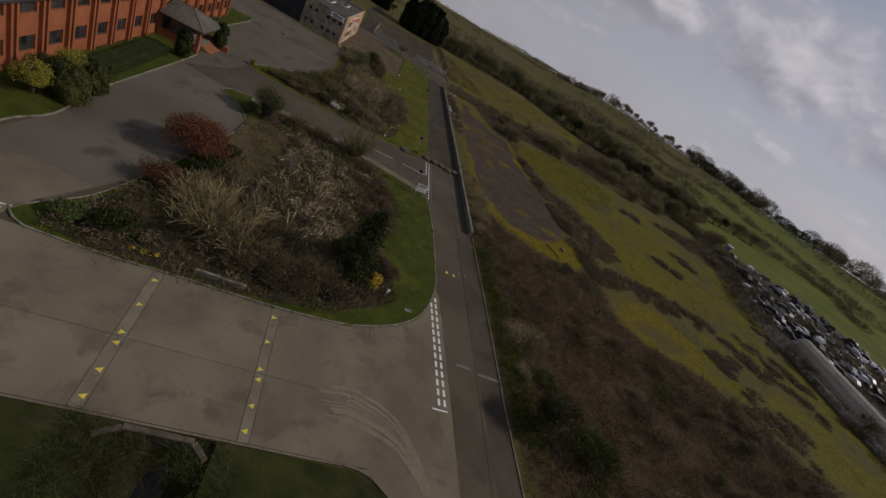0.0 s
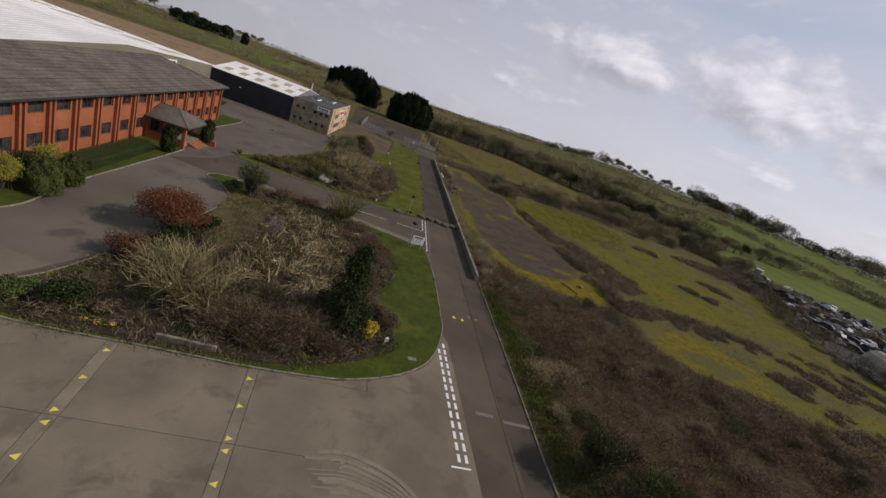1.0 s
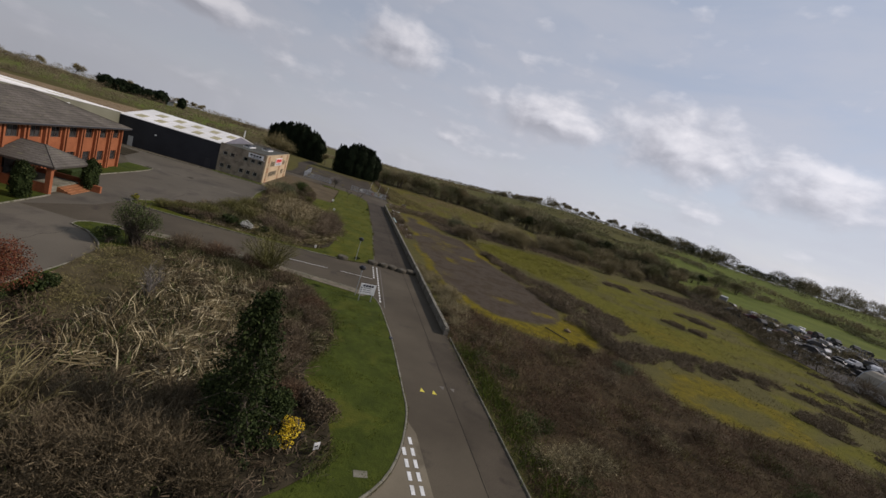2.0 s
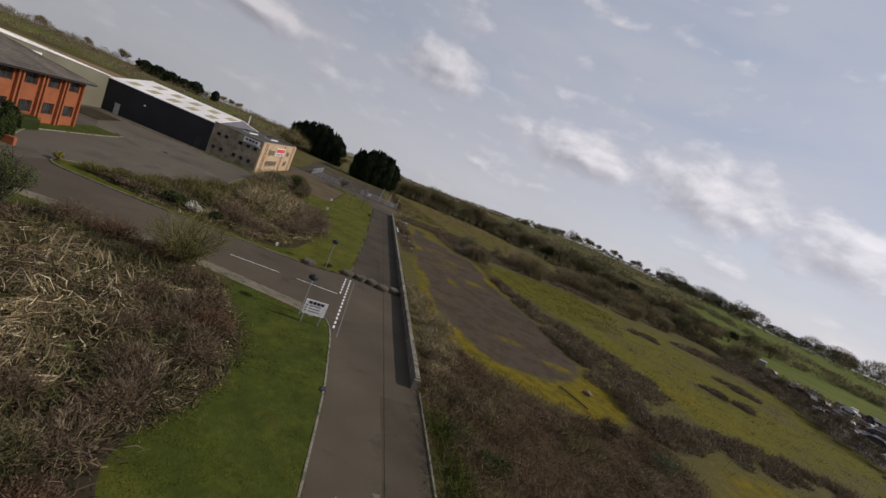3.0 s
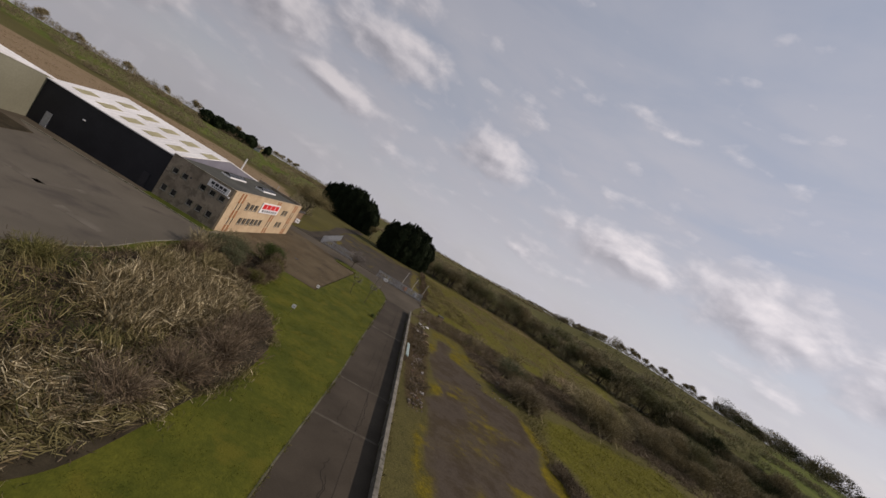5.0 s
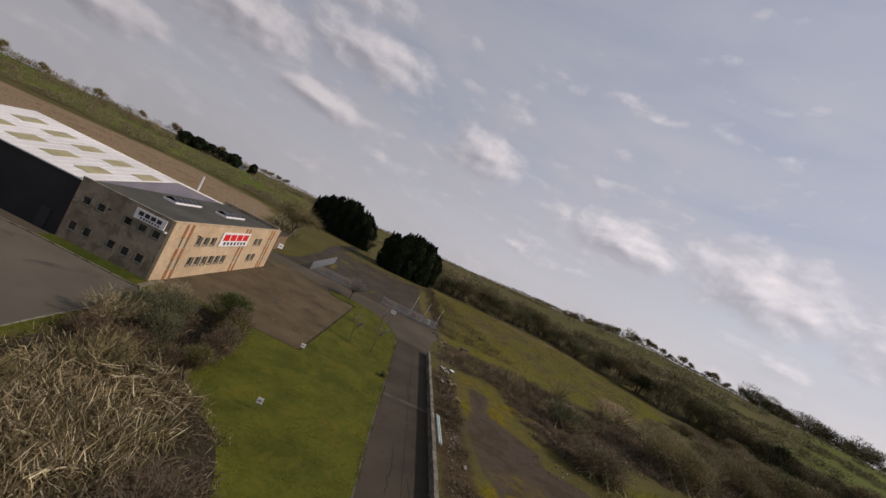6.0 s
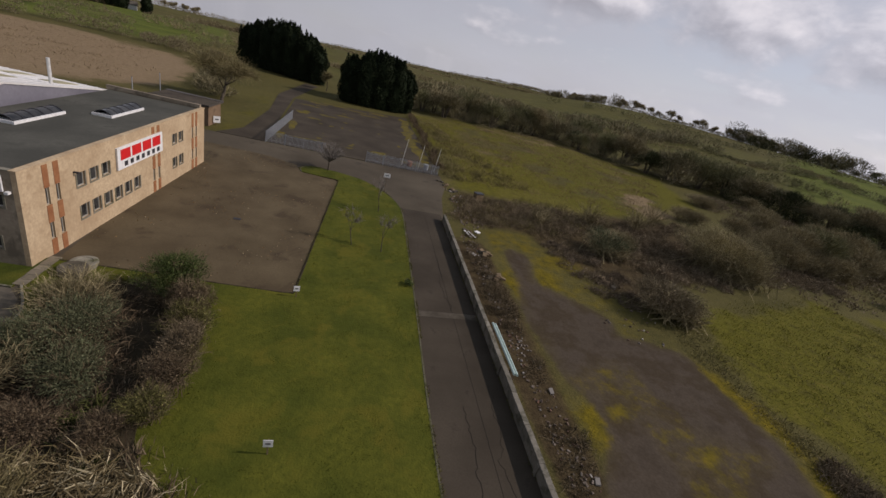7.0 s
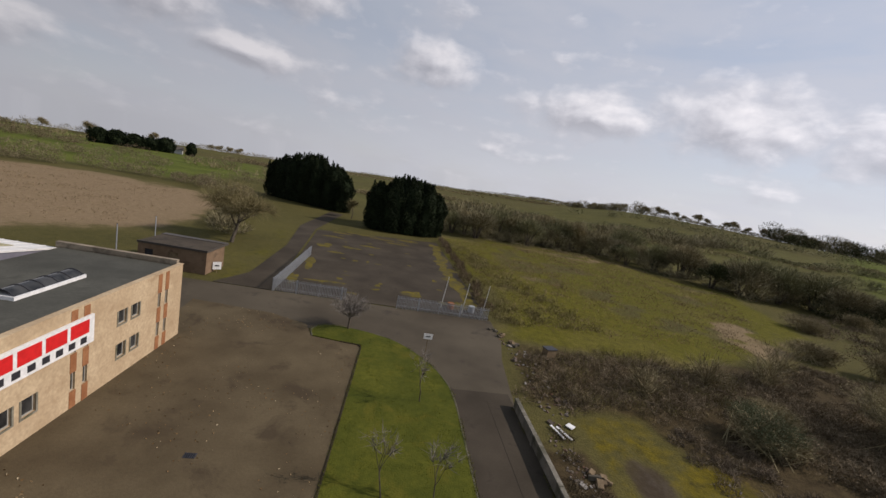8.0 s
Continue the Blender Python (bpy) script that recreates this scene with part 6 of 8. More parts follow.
reed_bed("dead_weeds", [(-23.6, 11), (-20.5, 6), (-18.6, 9), (-18.6, 18), (-21.6, 21.2), (-23.6, 20)], 5000, "short brown winter grass", 0.7, 0.3, material="drygrass", width=0.03)


def mound(name, x, y, r, h, material, label, n=2600, size=0.1, twigs=900, z=0.1, group="", twigm=None, count=12):
    """A dense twiggy bush: bare stems through a lumpy haze of small dead leaves and twig ends."""
    root = thing(name, None, None, label, "shrub", group)
    root.location = (x, y, z)
    part("branchwork", tri_mesh("branchwork", *fan((0, 0, 0), r, h, twigs, 1.0, r * 0.25, 0.022, 0.3, 0.5)), M[twigm or material], root)
    P = lumps((0, 0, h * 0.48), (r, r, h * 0.52), n, count, 0.6)
    D = unit(P - np.array([0, 0, h * 0.2]) + rng.normal(size=P.shape) * 0.5)
    k = n // 2
    part("crown", tri_mesh("crown", *merge(leaves(P[:k], size), blades(P[k:], D[k:], size * 3.2, size * 0.17, 0.4))), M[material], root)
    return root


# ---- shrubs of the first bed ----
bare_shrub(-20.4, -2.4, 3.6, 4.0, "osier", "tall bare osier with yellow-green twigs", 1300, 0.035, seg=0.75)
bare_shrub(-18.0, -3.2, 2.8, 3.2, "osier", "bare osier with yellow-green twigs", 900, 0.035, seg=0.75)
bare_shrub(-22.6, 0.6, 2.4, 2.6, "osier", "bare osier with pale twigs", 1300, 0.03)
for x, y, r, h in ((-15.6, -4.4, 2.2, 2.4), (-13.2, -4.0, 2.2, 2.7), (-11.2, -3.9, 2.0, 2.3), (-17.4, -5.0, 1.6, 1.6), (-12.2, -1.2, 2.0, 2.2), (-15, -1.6, 2.1, 2.3), (-17.3, -1.4, 1.8, 2.0), (-12.4, -5.2, 1.3, 1.2), (-9.6, -4.7, 1.2, 1.2), (-14.6, -5.6, 1.1, 1.0)):
    mound("bare_shrub", x, y, r, h, "twig", "dense bare brown shrub in the bed", 1700, 0.08, 1700, group="bare shrubs")
for x, y, r, h in ((-6.5, 14.6, 1.6, 1.5), (-6.3, 11.6, 1.5, 1.3), (-7.4, 17.4, 1.6, 1.4), (-9.2, 20.4, 1.7, 1.4), (-8.6, 14.0, 1.3, 1.2), (-12.5, 22.6, 1.7, 1.5), (-15.8, 23.4, 1.7, 1.7), (-18.8, 23.6, 1.7, 1.8), (-8.0, 9.6, 1.3, 1.3), (-14.0, 20.8, 1.4, 1.2), (-7.2, 6.6, 1.5, 1.4), (-8.6, 3.2, 1.6, 1.5), (-7.0, 1.8, 1.2, 1.2), (-10.6, 16.6, 1.4, 1.2), (-9.6, 12.4, 1.3, 1.1), (-10.4, 6.2, 1.3, 1.1)):
    mound("bramble_bush", x, y, r, h, ("bramble", "oliveweed", "rustleaf")[int(x * 7 + y * 3) % 3], "tangled dark bramble bush at the lawn edge", 2000, 0.09, 900, group="bramble bushes")
mound("bare_shrub", -24.8, -4.4, 1.5, 1.5, "twig", "dense bare brown shrub at the kerb", 1500, 0.09, 700, group="bare shrubs")
bare_shrub(-11.2, 23.2, 2.9, 4.3, "olivetwig", "bushy bare willow beside the side road", 1900, 0.022, seg=0.7)
for x, y, r, h in ((-7.0, 8.2, 1.3, 1.7), (-6.4, 13.0, 1.2, 1.6), (-7.6, 4.6, 1.4, 1.7), (-8.2, 16.0, 1.3, 1.6), (-9.6, 1.6, 1.3, 1.5)):
    bare_shrub(x, y, r, h, "redtwig", "bare red-brown shrub at the lawn edge", 700, 0.02)
bare_shrub(-17.4, 11.0, 0.9, 3.0, "greytwig", "thin pale sapling among reeds", 260, 0.03, spread=0.8)
droopy_evergreen(-9.0, -2.2, 2.3, 7.6, "tall dark evergreen with drooping boughs")
shrub(-10.2, 0.2, 1.3, 2.4, "evergreen", "dark evergreen shrub beside the reeds", 6000, 0.13, count=18)
shrub(-7.5, -0.6, 1.3, 2.2, "evergreen", "dark evergreen shrub beside the forsythia", 5200, 0.13, count=16)
shrub(-6.5, -1.9, 0.8, 1.7, "gold", "forsythia in full yellow blossom", 1100, 0.09, twigs=260, count=8)
shrub(-7.6, -2.2, 0.45, 1.2, "gold", "low yellow forsythia sprays", 160, 0.09, twigs=120, count=4)
shrub(-7.7, -2.3, 0.8, 1.1, "greenbush", "low green shrub under the forsythia", 900, 0.12)
shrub(-5.2, 0.2, 1.05, 1.5, "bramble", "rounded dark brown shrub on the lawn edge", 2600, 0.1)
shrub(-5.9, 1.5, 0.9, 1.2, "bramble", "rounded dark brown shrub on the lawn edge", 1800, 0.1)
shrub(-25.2, 7.3, 3.0, 3.9, "redleaf", "large red-leaved photinia at the kerb", 26000, 0.1, count=40, twigs=500)
shrub(-25.8, 1.4, 1.9, 2.1, "redleaf", "red-leaved shrub half bare", 2200, 0.1, twigs=1100, count=12)
shrub(-23.7, 5.2, 1.6, 1.9, "evergreen", "dark green laurel under the red shrub", 4200, 0.14, count=14)
shrub(-22.9, 9.6, 1.2, 1.4, "evergreen", "dark green laurel beside the grass", 1800, 0.18)
shrub(-28.0, -5.9, 1.1, 1.0, "greenbush", "low green bush at the kerb", 1700, 0.14)
shrub(-25.2, -5.6, 1.5, 1.5, "evergreen", "dark evergreen at the kerb", 2600, 0.17)
shrub(-23.0, -5.8, 0.8, 0.7, "bramble", "low brown shrub at the kerb", 900, 0.12)
for x, y in ((-23.6, -6.9), (-22.9, -7.0), (-22.2, -6.9)):
    shrub(x, y, 0.28, 0.3, "gold", "clump of yellow daffodils", 90, 0.07, twigs=20, name="daffodils", group="daffodils")
shrub(-22.7, 22.4, 2.1, 4.5, "greenbush", "loose green shrub on the kerb nose", 5000, 0.11, twigs=1100, count=18)
shrub(-24.3, 21.4, 1.2, 1.7, "evergreen", "low dark evergreen at the kerb nose", 1600, 0.15)

# ---- shrubs of the second bed ----
for x, y, r, h in ((-6.6, 44, 1.9, 1.9), (-5.8, 48, 2.0, 2.1), (-5.2, 52.5, 2.1, 2.4), (-5.6, 57, 2.0, 2.2), (-12.5, 39.5, 1.8, 1.7), (-10.0, 38.5, 1.6, 1.5), (-14, 42.5, 1.7, 1.7), (-17.5, 44, 1.6, 1.5), (-20.0, 47, 1.7, 1.5), (-18.6, 52, 1.7, 1.5), (-21.6, 41, 1.5, 1.2), (-24, 39.4, 1.4, 1.0), (-26, 38.9, 1.2, 0.9)):
    bare_shrub(x, y, r * 1.12, h * 1.1, "redtwig" if x > -16 else "olivetwig", "dense bare red-brown shrub among reeds" if x > -16 else "olive-green twiggy shrub among dead reeds", 2000, 0.02)
shrub(-18.2, 37.6, 1.3, 1.5, "evergreen", "green laurel beside the side road", 2600, 0.17)
shrub(-16.1, 37.2, 1.1, 1.3, "blossom", "white-flowering viburnum beside the road", 1100, 0.11, twigs=300)
shrub(-16.0, 37.6, 1.15, 1.25, "greenbush", "green leaves of the viburnum", 1300, 0.14)
shrub(-13.9, 37.4, 0.9, 1.1, "evergreen", "small dark evergreen beside the road", 1400, 0.15)
shrub(-29.0, 38.6, 0.55, 0.9, "goldleaf", "small clipped golden bush", 900, 0.1)
for x, y, r, h in ((-22.8, 38.2, 1.3, 0.9), (-20.6, 38.0, 1.3, 1.0), (-24.6, 41.8, 1.2, 0.8)):
    shrub(x, y, r, h, "bramble", "low brown groundcover in the bed", 1300, 0.13)
bare_shrub(-15.5, 60, 2.0, 2.4, "osier", "bare olive-twigged shrub among reeds", 1200, 0.028)
bare_shrub(-16.8, 77.9, 2.4, 2.4, "hedgetwig", "large bare olive-twigged shrub by the car park", 3200, 0.028)
bare_shrub(-17.4, 71.4, 2.2, 2.4, "hedgetwig", "bare brown-twigged shrub by the car park", 1800, 0.025)
for x, y, r, h in ((-15.4, 75.0, 2.5, 2.8), (-17.0, 73.8, 1.8, 2.3), (-14.2, 72.2, 1.8, 2.1)):
    mound("green_shrub", x, y, r, h, "greygreen", "large loose grey-green shrub in the bed", 5200, 0.1, 900, count=18, twigm="twig", group="grey-green shrubs")
mound("green_shrub", -12.7, 80.2, 2.2, 3.3, "greenbush", "dense green shrub beside the lot", 8000, 0.11, 700, count=16, twigm="twig")
for x, y, r, h in ((-10.3, 70.4, 1.2, 1.9), (-10.1, 72.2, 1.3, 2.4), (-10.2, 74.2, 1.4, 2.7), (-10.5, 76.2, 1.4, 2.8), (-10.9, 78.2, 1.4, 2.8), (-11.6, 69.0, 1.2, 1.6)):
    mound("brown_shrub", x, y, r, h, ("bramble", "olivetwig", "palescrub")[int(y) % 3], "tangled brown shrub along the lawn edge", 3600, 0.09, 700, count=12, twigm="twig", group="brown shrubs")
for x, y, r, h in ((-14.4, 69.4, 1.6, 1.5), (-16.8, 68.6, 1.6, 1.6)):
    mound("brown_shrub", x, y, r, h, "bramble", "low tangled shrub behind the reeds", 2200, 0.1, 700, group="brown shrubs")
for x, y in ((-12.6, 71.0), (-13.2, 70.0), (-11.4, 67.6), (-12.4, 68.6)):
    plant("flax_clump", [blades(np.c_[rng.normal(size=(70, 2)) * 0.15 + (x, y), np.full(70, 0.1)], unit(rng.normal(size=(70, 3)) * 0.6 + np.array([0, 0, 0.9])), 0.9, 0.05, 0.5)], M["cypress"], "clump of arching yellow-green strap leaves", "plant", "flax clumps")
# ---- planting by the brick offices ----
for x, y, h in ((-35.1, 29.0, 3.5), (-33.9, 38.6, 3.6)):
    conifer(x, y, 0.95, h, 2600, name="clipped_yew", label="dark clipped yew beside the porch", z=0.05, size=0.2, group="porch yews", material="evergreen")
for x, y, r, h in ((-35.2, 7.9, 1.4, 3.2), (-35.1, 11.0, 1.05, 2.8)):
    conifer(x, y, r, h, 9000, name="rounded_conifer", label="rounded olive-green garden conifer", z=0.05, size=0.11, group="garden conifers", material="cypress")
shrub(-37.4, 8.6, 1.6, 3.2, "evergreen", "blue-green garden conifer by brick offices", 7000, 0.11, count=16)
shrub(-37.4, 6.6, 1.4, 3.2, "goldleaf", "golden variegated shrub by brick offices", 5200, 0.1, count=14)
shrub(-37.0, 10.9, 1.3, 3.5, "goldleaf", "golden variegated shrub by brick offices", 5200, 0.1, count=14)


M["hedgegreen"] = leafy("hedge_green", (0.03, 0.042, 0.013), (0.048, 0.064, 0.019), (0.075, 0.09, 0.03))


def clipped_hedge(x0, x1, y0, y1, h, n, label):
    root = thing("clipped_hedge", None, None, label, "hedge")
    root.location = ((x0 + x1) / 2, (y0 + y1) / 2, 0.05)
    w, l = (x1 - x0) / 2, (y1 - y0) / 2
    q = rng.uniform(-1, 1, (n, 3))
    ax = rng.integers(0, 3, n)
    q[np.arange(n), ax] = np.sign(q[np.arange(n), ax]) * (1 - 0.08 * rng.random(n))
    P = unit(q) * (np.abs(q).max(1, keepdims=True) * 0.25) + q * 0.8
    P = P * np.array([w, l, h / 2]) + np.array([0, 0, h / 2])
    part("foliage", tri_mesh("foliage", *leaves(P, 0.07)), M["hedgegreen"], root)
    part("inner_foliage", MB().box(-w * 0.85, w * 0.85, -l * 0.9, l * 0.9, 0, h * 0.86, bev=0.15), M["evergreen"], root)


clipped_hedge(-38.6, -36.0, 15.0, 28.0, 1.1, 22000, "broad low clipped green hedge")
clipped_hedge(-38.4, -36.6, 40.5, 44.5, 1.5, 3500, "rounded clipped green hedge")
clipped_hedge(-38.4, -36.8, 45.2, 48.0, 1.5, 2500, "rounded clipped green hedge")

# ---- young trees on the verge ----
cherry = thing("cherry_tree", None, None, "small bare cherry with brown twigs", "tree")
cherry.location = (-4.95, 114.4, 0.08)
part("trunk", MB().tube([(0, 0, -0.1), (0.03, 0.02, 0.7), (0, 0, 1.35)], [0.13, 0.1, 0.09], 8), M["bark"], cherry)
part("crown", tri_mesh("crown", *fan((0, 0, 1.2), 2.3, 2.7, 1500, 1.0, 0.06, 0.028, 0.25, 0.5)), M["greytwig"], cherry)
for x, y, s in ((-1.4, 91.4, 3), (1.4, 90.8, 4), (1.6, 101.4, 6)):
    bare_tree(x, y, 4.0, "slim bare sapling on the verge", s, "greytwig", 0.05, 0.42, 0.42, 7, 0.022, 0.7, 2, "sapling")
bare_tree(-27.0, 146.0, 19.0, "spreading bare ash with olive twigs", 8, "osier", 0.4, 0.95, 0.2, 6, 0.04, 2.4, 5)
bare_tree(-10.6, 198, 7.0, "bare tree between the cypress belts", 9, "osier", 0.16, 0.6, 0.3, 12, 0.05, 1.2)
shrub(3.4, 85.2, 0.5, 0.6, "greenbush", "tuft of weeds at the road edge", 300, 0.14, twigs=60, name="weeds", z=0.02)
shrub(-1.45, 36.1, 0.45, 0.35, "evergreen", "low plant at the lamp foot", 260, 0.12, twigs=30, name="weeds")


# ---- scrub and hedges east of the wall ----
def scrub(name, poly, n, length, width, material, label, lean=0.7, tuft=0.6, share=0.7, per=70):
    """Upright grassy tufts."""
    c = spread_in(poly, max(10, n // per))
    i = rng.integers(0, len(c), n)
    P2 = np.where(rng.random((n, 1)) < share, c[i] + rng.normal(size=(n, 2)) * tuft, spread_in(poly, n))
    hz = land(P2[:, 0], P2[:, 1]) - 0.05
    P = np.c_[P2, hz + rng.random(n) ** 2 * length * 0.5]
    D = unit(rng.normal(size=(n, 3)) * lean + np.array([0, 0, 1.0]))
    tall = 0.6 + 0.8 * (np.sin(i * 7.7) * 0.5 + 0.5)
    v, f = blades(P, D, length * tall * rng.uniform(0.4, 1.2, n), width, 0.4)
    return thing(name, tri_mesh(name, v, f), M[material], label, "scrub", kind="stuff")


def tangle(name, poly, n, height, material, label, size=0.16, every=2.2, r=1.25, leafy_share=0.5, stem=0.9):
    """Bramble thicket: overlapping low mounds clothed in small dead leaves and arching stems."""
    area = abs(sum(x0 * y1 - x1 * y0 for (x0, y0), (x1, y1) in zip(poly, poly[1:] + poly[:1]))) / 2
    m = max(12, int(area / every))
    c = spread_in(poly, m)
    c = c[-away(poly, c[:, 0], c[:, 1]) > 1.8 * vnoise(c[:, 0], c[:, 1], 3.0, 9) - 0.9]
    m = len(c)
    edge = np.clip(-away(poly, c[:, 0], c[:, 1]) / 1.5, 0.35, 1)
    hh = height * (0.35 + 1.0 * vnoise(c[:, 0], c[:, 1], 4.5, 6)) * rng.uniform(0.7, 1.2, m) * edge
    rr = r * rng.uniform(0.6, 1.3, m)
    i = rng.integers(0, m, n)
    d = unit(rng.normal(size=(n, 3)))
    d[:, 2] = np.abs(d[:, 2])
    k = 1 - 0.35 * rng.random((n, 1)) ** 2
    P = np.c_[c[i], np.zeros(n)] + d * np.c_[rr[i], rr[i], hh[i]] * k
    P[:, 2] += land(P[:, 0], P[:, 1]) - 0.05
    q = int(n * leafy_share)
    D = unit(np.cross(d[q:], rng.normal(size=(n - q, 3))) + d[q:] * 0.5 + np.array([0, 0, 0.25]))
    v, f = merge(leaves(P[:q], size, 0.3), blades(P[q:], D, stem * rng.uniform(0.4, 1.2, n - q), size * 0.22, 0.55))
    return thing(name, tri_mesh(name, v, f), M[material], label, "scrub", kind="stuff")


M["darkivy"] = leafy("dark_ivy", (0.028, 0.034, 0.015), (0.05, 0.058, 0.025), (0.08, 0.086, 0.038))
M["darkscrub"] = leafy("dark_scrub", (0.085, 0.065, 0.044), (0.145, 0.112, 0.076), (0.21, 0.17, 0.115))
tangle("bramble_scrub", NEAR, 92000, 1.15, "rustleaf", "rust-brown tangle of brambles and dead weeds", 0.1, 2.4, leafy_share=0.4)
tangle("bramble_scrub", NEAR, 30000, 1.2, "twig", "grey-brown dead stems among brambles", 0.1, 5.0, leafy_share=0.1)
tangle("bramble_scrub", [(7.0, -30), (7.1, 0), (7.3, 18), (10, 17), (12, 6), (13.5, -6), (16, -30)], 15000, 0.9, "greenbush", "green bramble leaves in the tangle", 0.1, 9.0, 0.9, 0.7)
tangle("bramble_scrub", [(28, -3), (31, 3), (33, 2), (33, -3), (30, -5)], 3000, 1.0, "greenbush", "green bramble bush in the scrub", 0.1, 4.0, 0.9, 0.7)
tangle("bramble_scrub", [(60, -10), (70, -13), (98, -22), (98, -60), (30, -60), (30, -30), (61, -30)], 26000, 1.1, "rustleaf", "brown bramble scrub in the south field", 0.2, 7.0, 1.9)
scrub("rank_grass", [(6.9, -12), (7.2, 14), (8.4, 14), (9.2, -12)], 9000, 0.55, 0.03, "turf", "green rank grass along the kerb", 0.7)
tangle("dead_weeds", [(7.2, 16), (7.9, 32), (8.6, 42), (10.2, 40), (12.5, 28), (11, 17)], 15000, 0.9, "hedgetwig", "grey dead stems behind the wall", 0.1, 1.6, 0.8, 0.25)
mound("ivy_bush", 9.0, -11.6, 1.7, 3.9, "darkivy", "tall dark ivy-covered bush beside the kerb", 5200, 0.14, 900, -0.05, twigm="twig")
mound("green_shrub", 13.6, -13.6, 2.3, 3.0, "greenbush", "loose green shrub in the scrub", 5200, 0.13, 900, -0.05, twigm="twig")
qs = random.Random(21)
for x, y in spread_in(NEAR, 70):
    if away(NEAR, np.array([x]), np.array([y]))[0] > -1.6:
        continue
    k = qs.choice(("bramble", "hedgetwig", "greygreen", "redtwig", "palescrub", "darkweed"))
    mound("bramble_bush", float(x), float(y), qs.uniform(0.9, 2.0), qs.uniform(0.9, 1.9), k, "rounded bramble bush in the winter scrub", 1200, 0.1, 300, -0.05, group="scrub bushes", count=8)
scrub("dry_grass", NEAR, 14000, 0.8, 0.03, "drygrass", "pale dead grass clumps in the brambles", 0.7, tuft=0.5, share=0.95, per=110)
# bramble bank beyond the old tarmac, widening to the south
tangle("bramble_scrub", [(30.6, 20), (30.4, 32), (30.4, 45), (29.9, 57), (28.6, 72), (30.4, 73), (32.6, 58), (34.2, 45), (34.4, 32), (34.5, 21)], 40000, 1.15, "palescrub", "dense brown bramble bank beyond the tarmac", 0.15, 1.6)
tangle("bramble_scrub", [(34, 30), (34, 45), (33, 57), (39, 51), (46, 37), (41, 30)], 26000, 0.55, "palescrub", "low brown brambles spreading into the field", 0.16, 2.6)
tangle("bramble_scrub", [(29, 20), (31, 25), (38, 26), (48, 26.5), (61, 24.5), (66, 17.5), (56, 19.5), (46, 20.5), (38, 20)], 28000, 0.45, "palescrub", "low brown scrub in the field", 0.16, 2.6)
for poly in ([(48, 2), (58, 7), (66, 1), (58, -7)], [(50, 12.5), (60, 15), (64, 9), (54, 7.5)], [(70, 24), (82, 20), (86, 13), (74, 15)], [(84, 34), (97, 29), (97, 20), (86, 24)], [(60, 43), (70, 40), (72, 43), (63, 47)], [(67, 72), (75, 68), (78, 71), (70, 76)], [(75, 54), (82, 50), (84, 56), (77, 58)], [(64, 20), (80, 10), (78, 4), (62, 14)], [(86, 8), (104, -2), (106, 4), (90, 16)]):
    tangle("bramble_patch", poly, 6000, 0.4, "palescrub", "patch of brown brambles in green turf", 0.2, 4.0)
tangle("bramble_scrub", [(84, 79), (112, 86), (128, 50), (140, 20), (128, 6), (112, 47), (102, 64)], 30000, 0.9, "palescrub", "brown scrub before the scrapyard", 0.3, 7.0, 2.0)
tangle("bramble_scrub", [(11, 103.5), (13.5, 112), (30, 117), (40, 112), (36, 104), (24, 101)], 22000, 1.1, "palescrub", "grey-brown weeds beyond the wall's end", 0.14, 2.4)
scrub("dry_grass", [(12, 103), (15, 114), (34, 118), (42, 112), (34, 103)], 6000, 0.8, 0.035, "drygrass", "pale dry grass among weeds", 0.6)
scrub("dry_grass", [(14, 122), (15.5, 178), (21, 178), (30, 124)], 9000, 0.7, 0.05, "drygrass", "pale dry grass beside the yard", 0.8)
tangle("bramble_scrub", [(28, 87), (31, 91), (30, 98), (40, 104), (60, 106), (74, 102), (76, 96), (60, 97), (48, 94), (38, 92)], 26000, 0.8, "palescrub", "brown scrub under the thickets", 0.18, 3.2)
scrub("dry_grass", [(29, 64), (32, 62), (31, 74), (34, 86), (30, 88), (28.5, 80)], 3000, 0.4, 0.04, "drygrass", "pale dry grass in the field", 0.9, tuft=0.5, per=30)
scrub("dry_grass", [(34, 28), (60, -5), (110, -10), (110, 60), (60, 86), (36, 80)], 12000, 0.28, 0.05, "drygrass", "tussocks of dry grass in the field", 0.8, tuft=0.6, per=25)
tangle("dead_weeds", [(10.2, 62), (12.0, 62), (13.2, 98), (11.0, 100)], 9000, 0.35, "twig", "dead weeds and rubble behind the wall", 0.1, 1.8, 0.7)
tangle("dead_weeds", [(23, 90), (27.5, 84), (31, 92), (28, 100), (22, 101)], 9000, 0.55, "darkscrub", "low dead weeds on the tarmac edge", 0.13, 2.4, 0.9)
scrub("meadow_grass", [(16, 122), (18, 188), (68, 208), (92, 168), (60, 124)], 32000, 0.4, 0.06, "tanblade", "long pale winter grass in the north field", 0.8, tuft=1.2)
scrub("tan_grass", [(-44, 150), (-58, 138), (-120, 126), (-140, 165), (-98, 202), (-58, 201)], 9000, 0.35, 0.09, "tanblade", "tall tan grass of the west field", 0.7, tuft=1.5)
M["fieldblade"] = leafy("field_blade", (0.085, 0.082, 0.016), (0.15, 0.145, 0.02), (0.22, 0.2, 0.05))
scrub("rough_grass", [(32, 64), (32, 84), (44, 90), (62, 94), (70, 84), (58, 62), (44, 58)], 22000, 0.26, 0.035, "fieldblade", "coarse green grass and weeds in the field", 0.9, tuft=0.6, per=30)
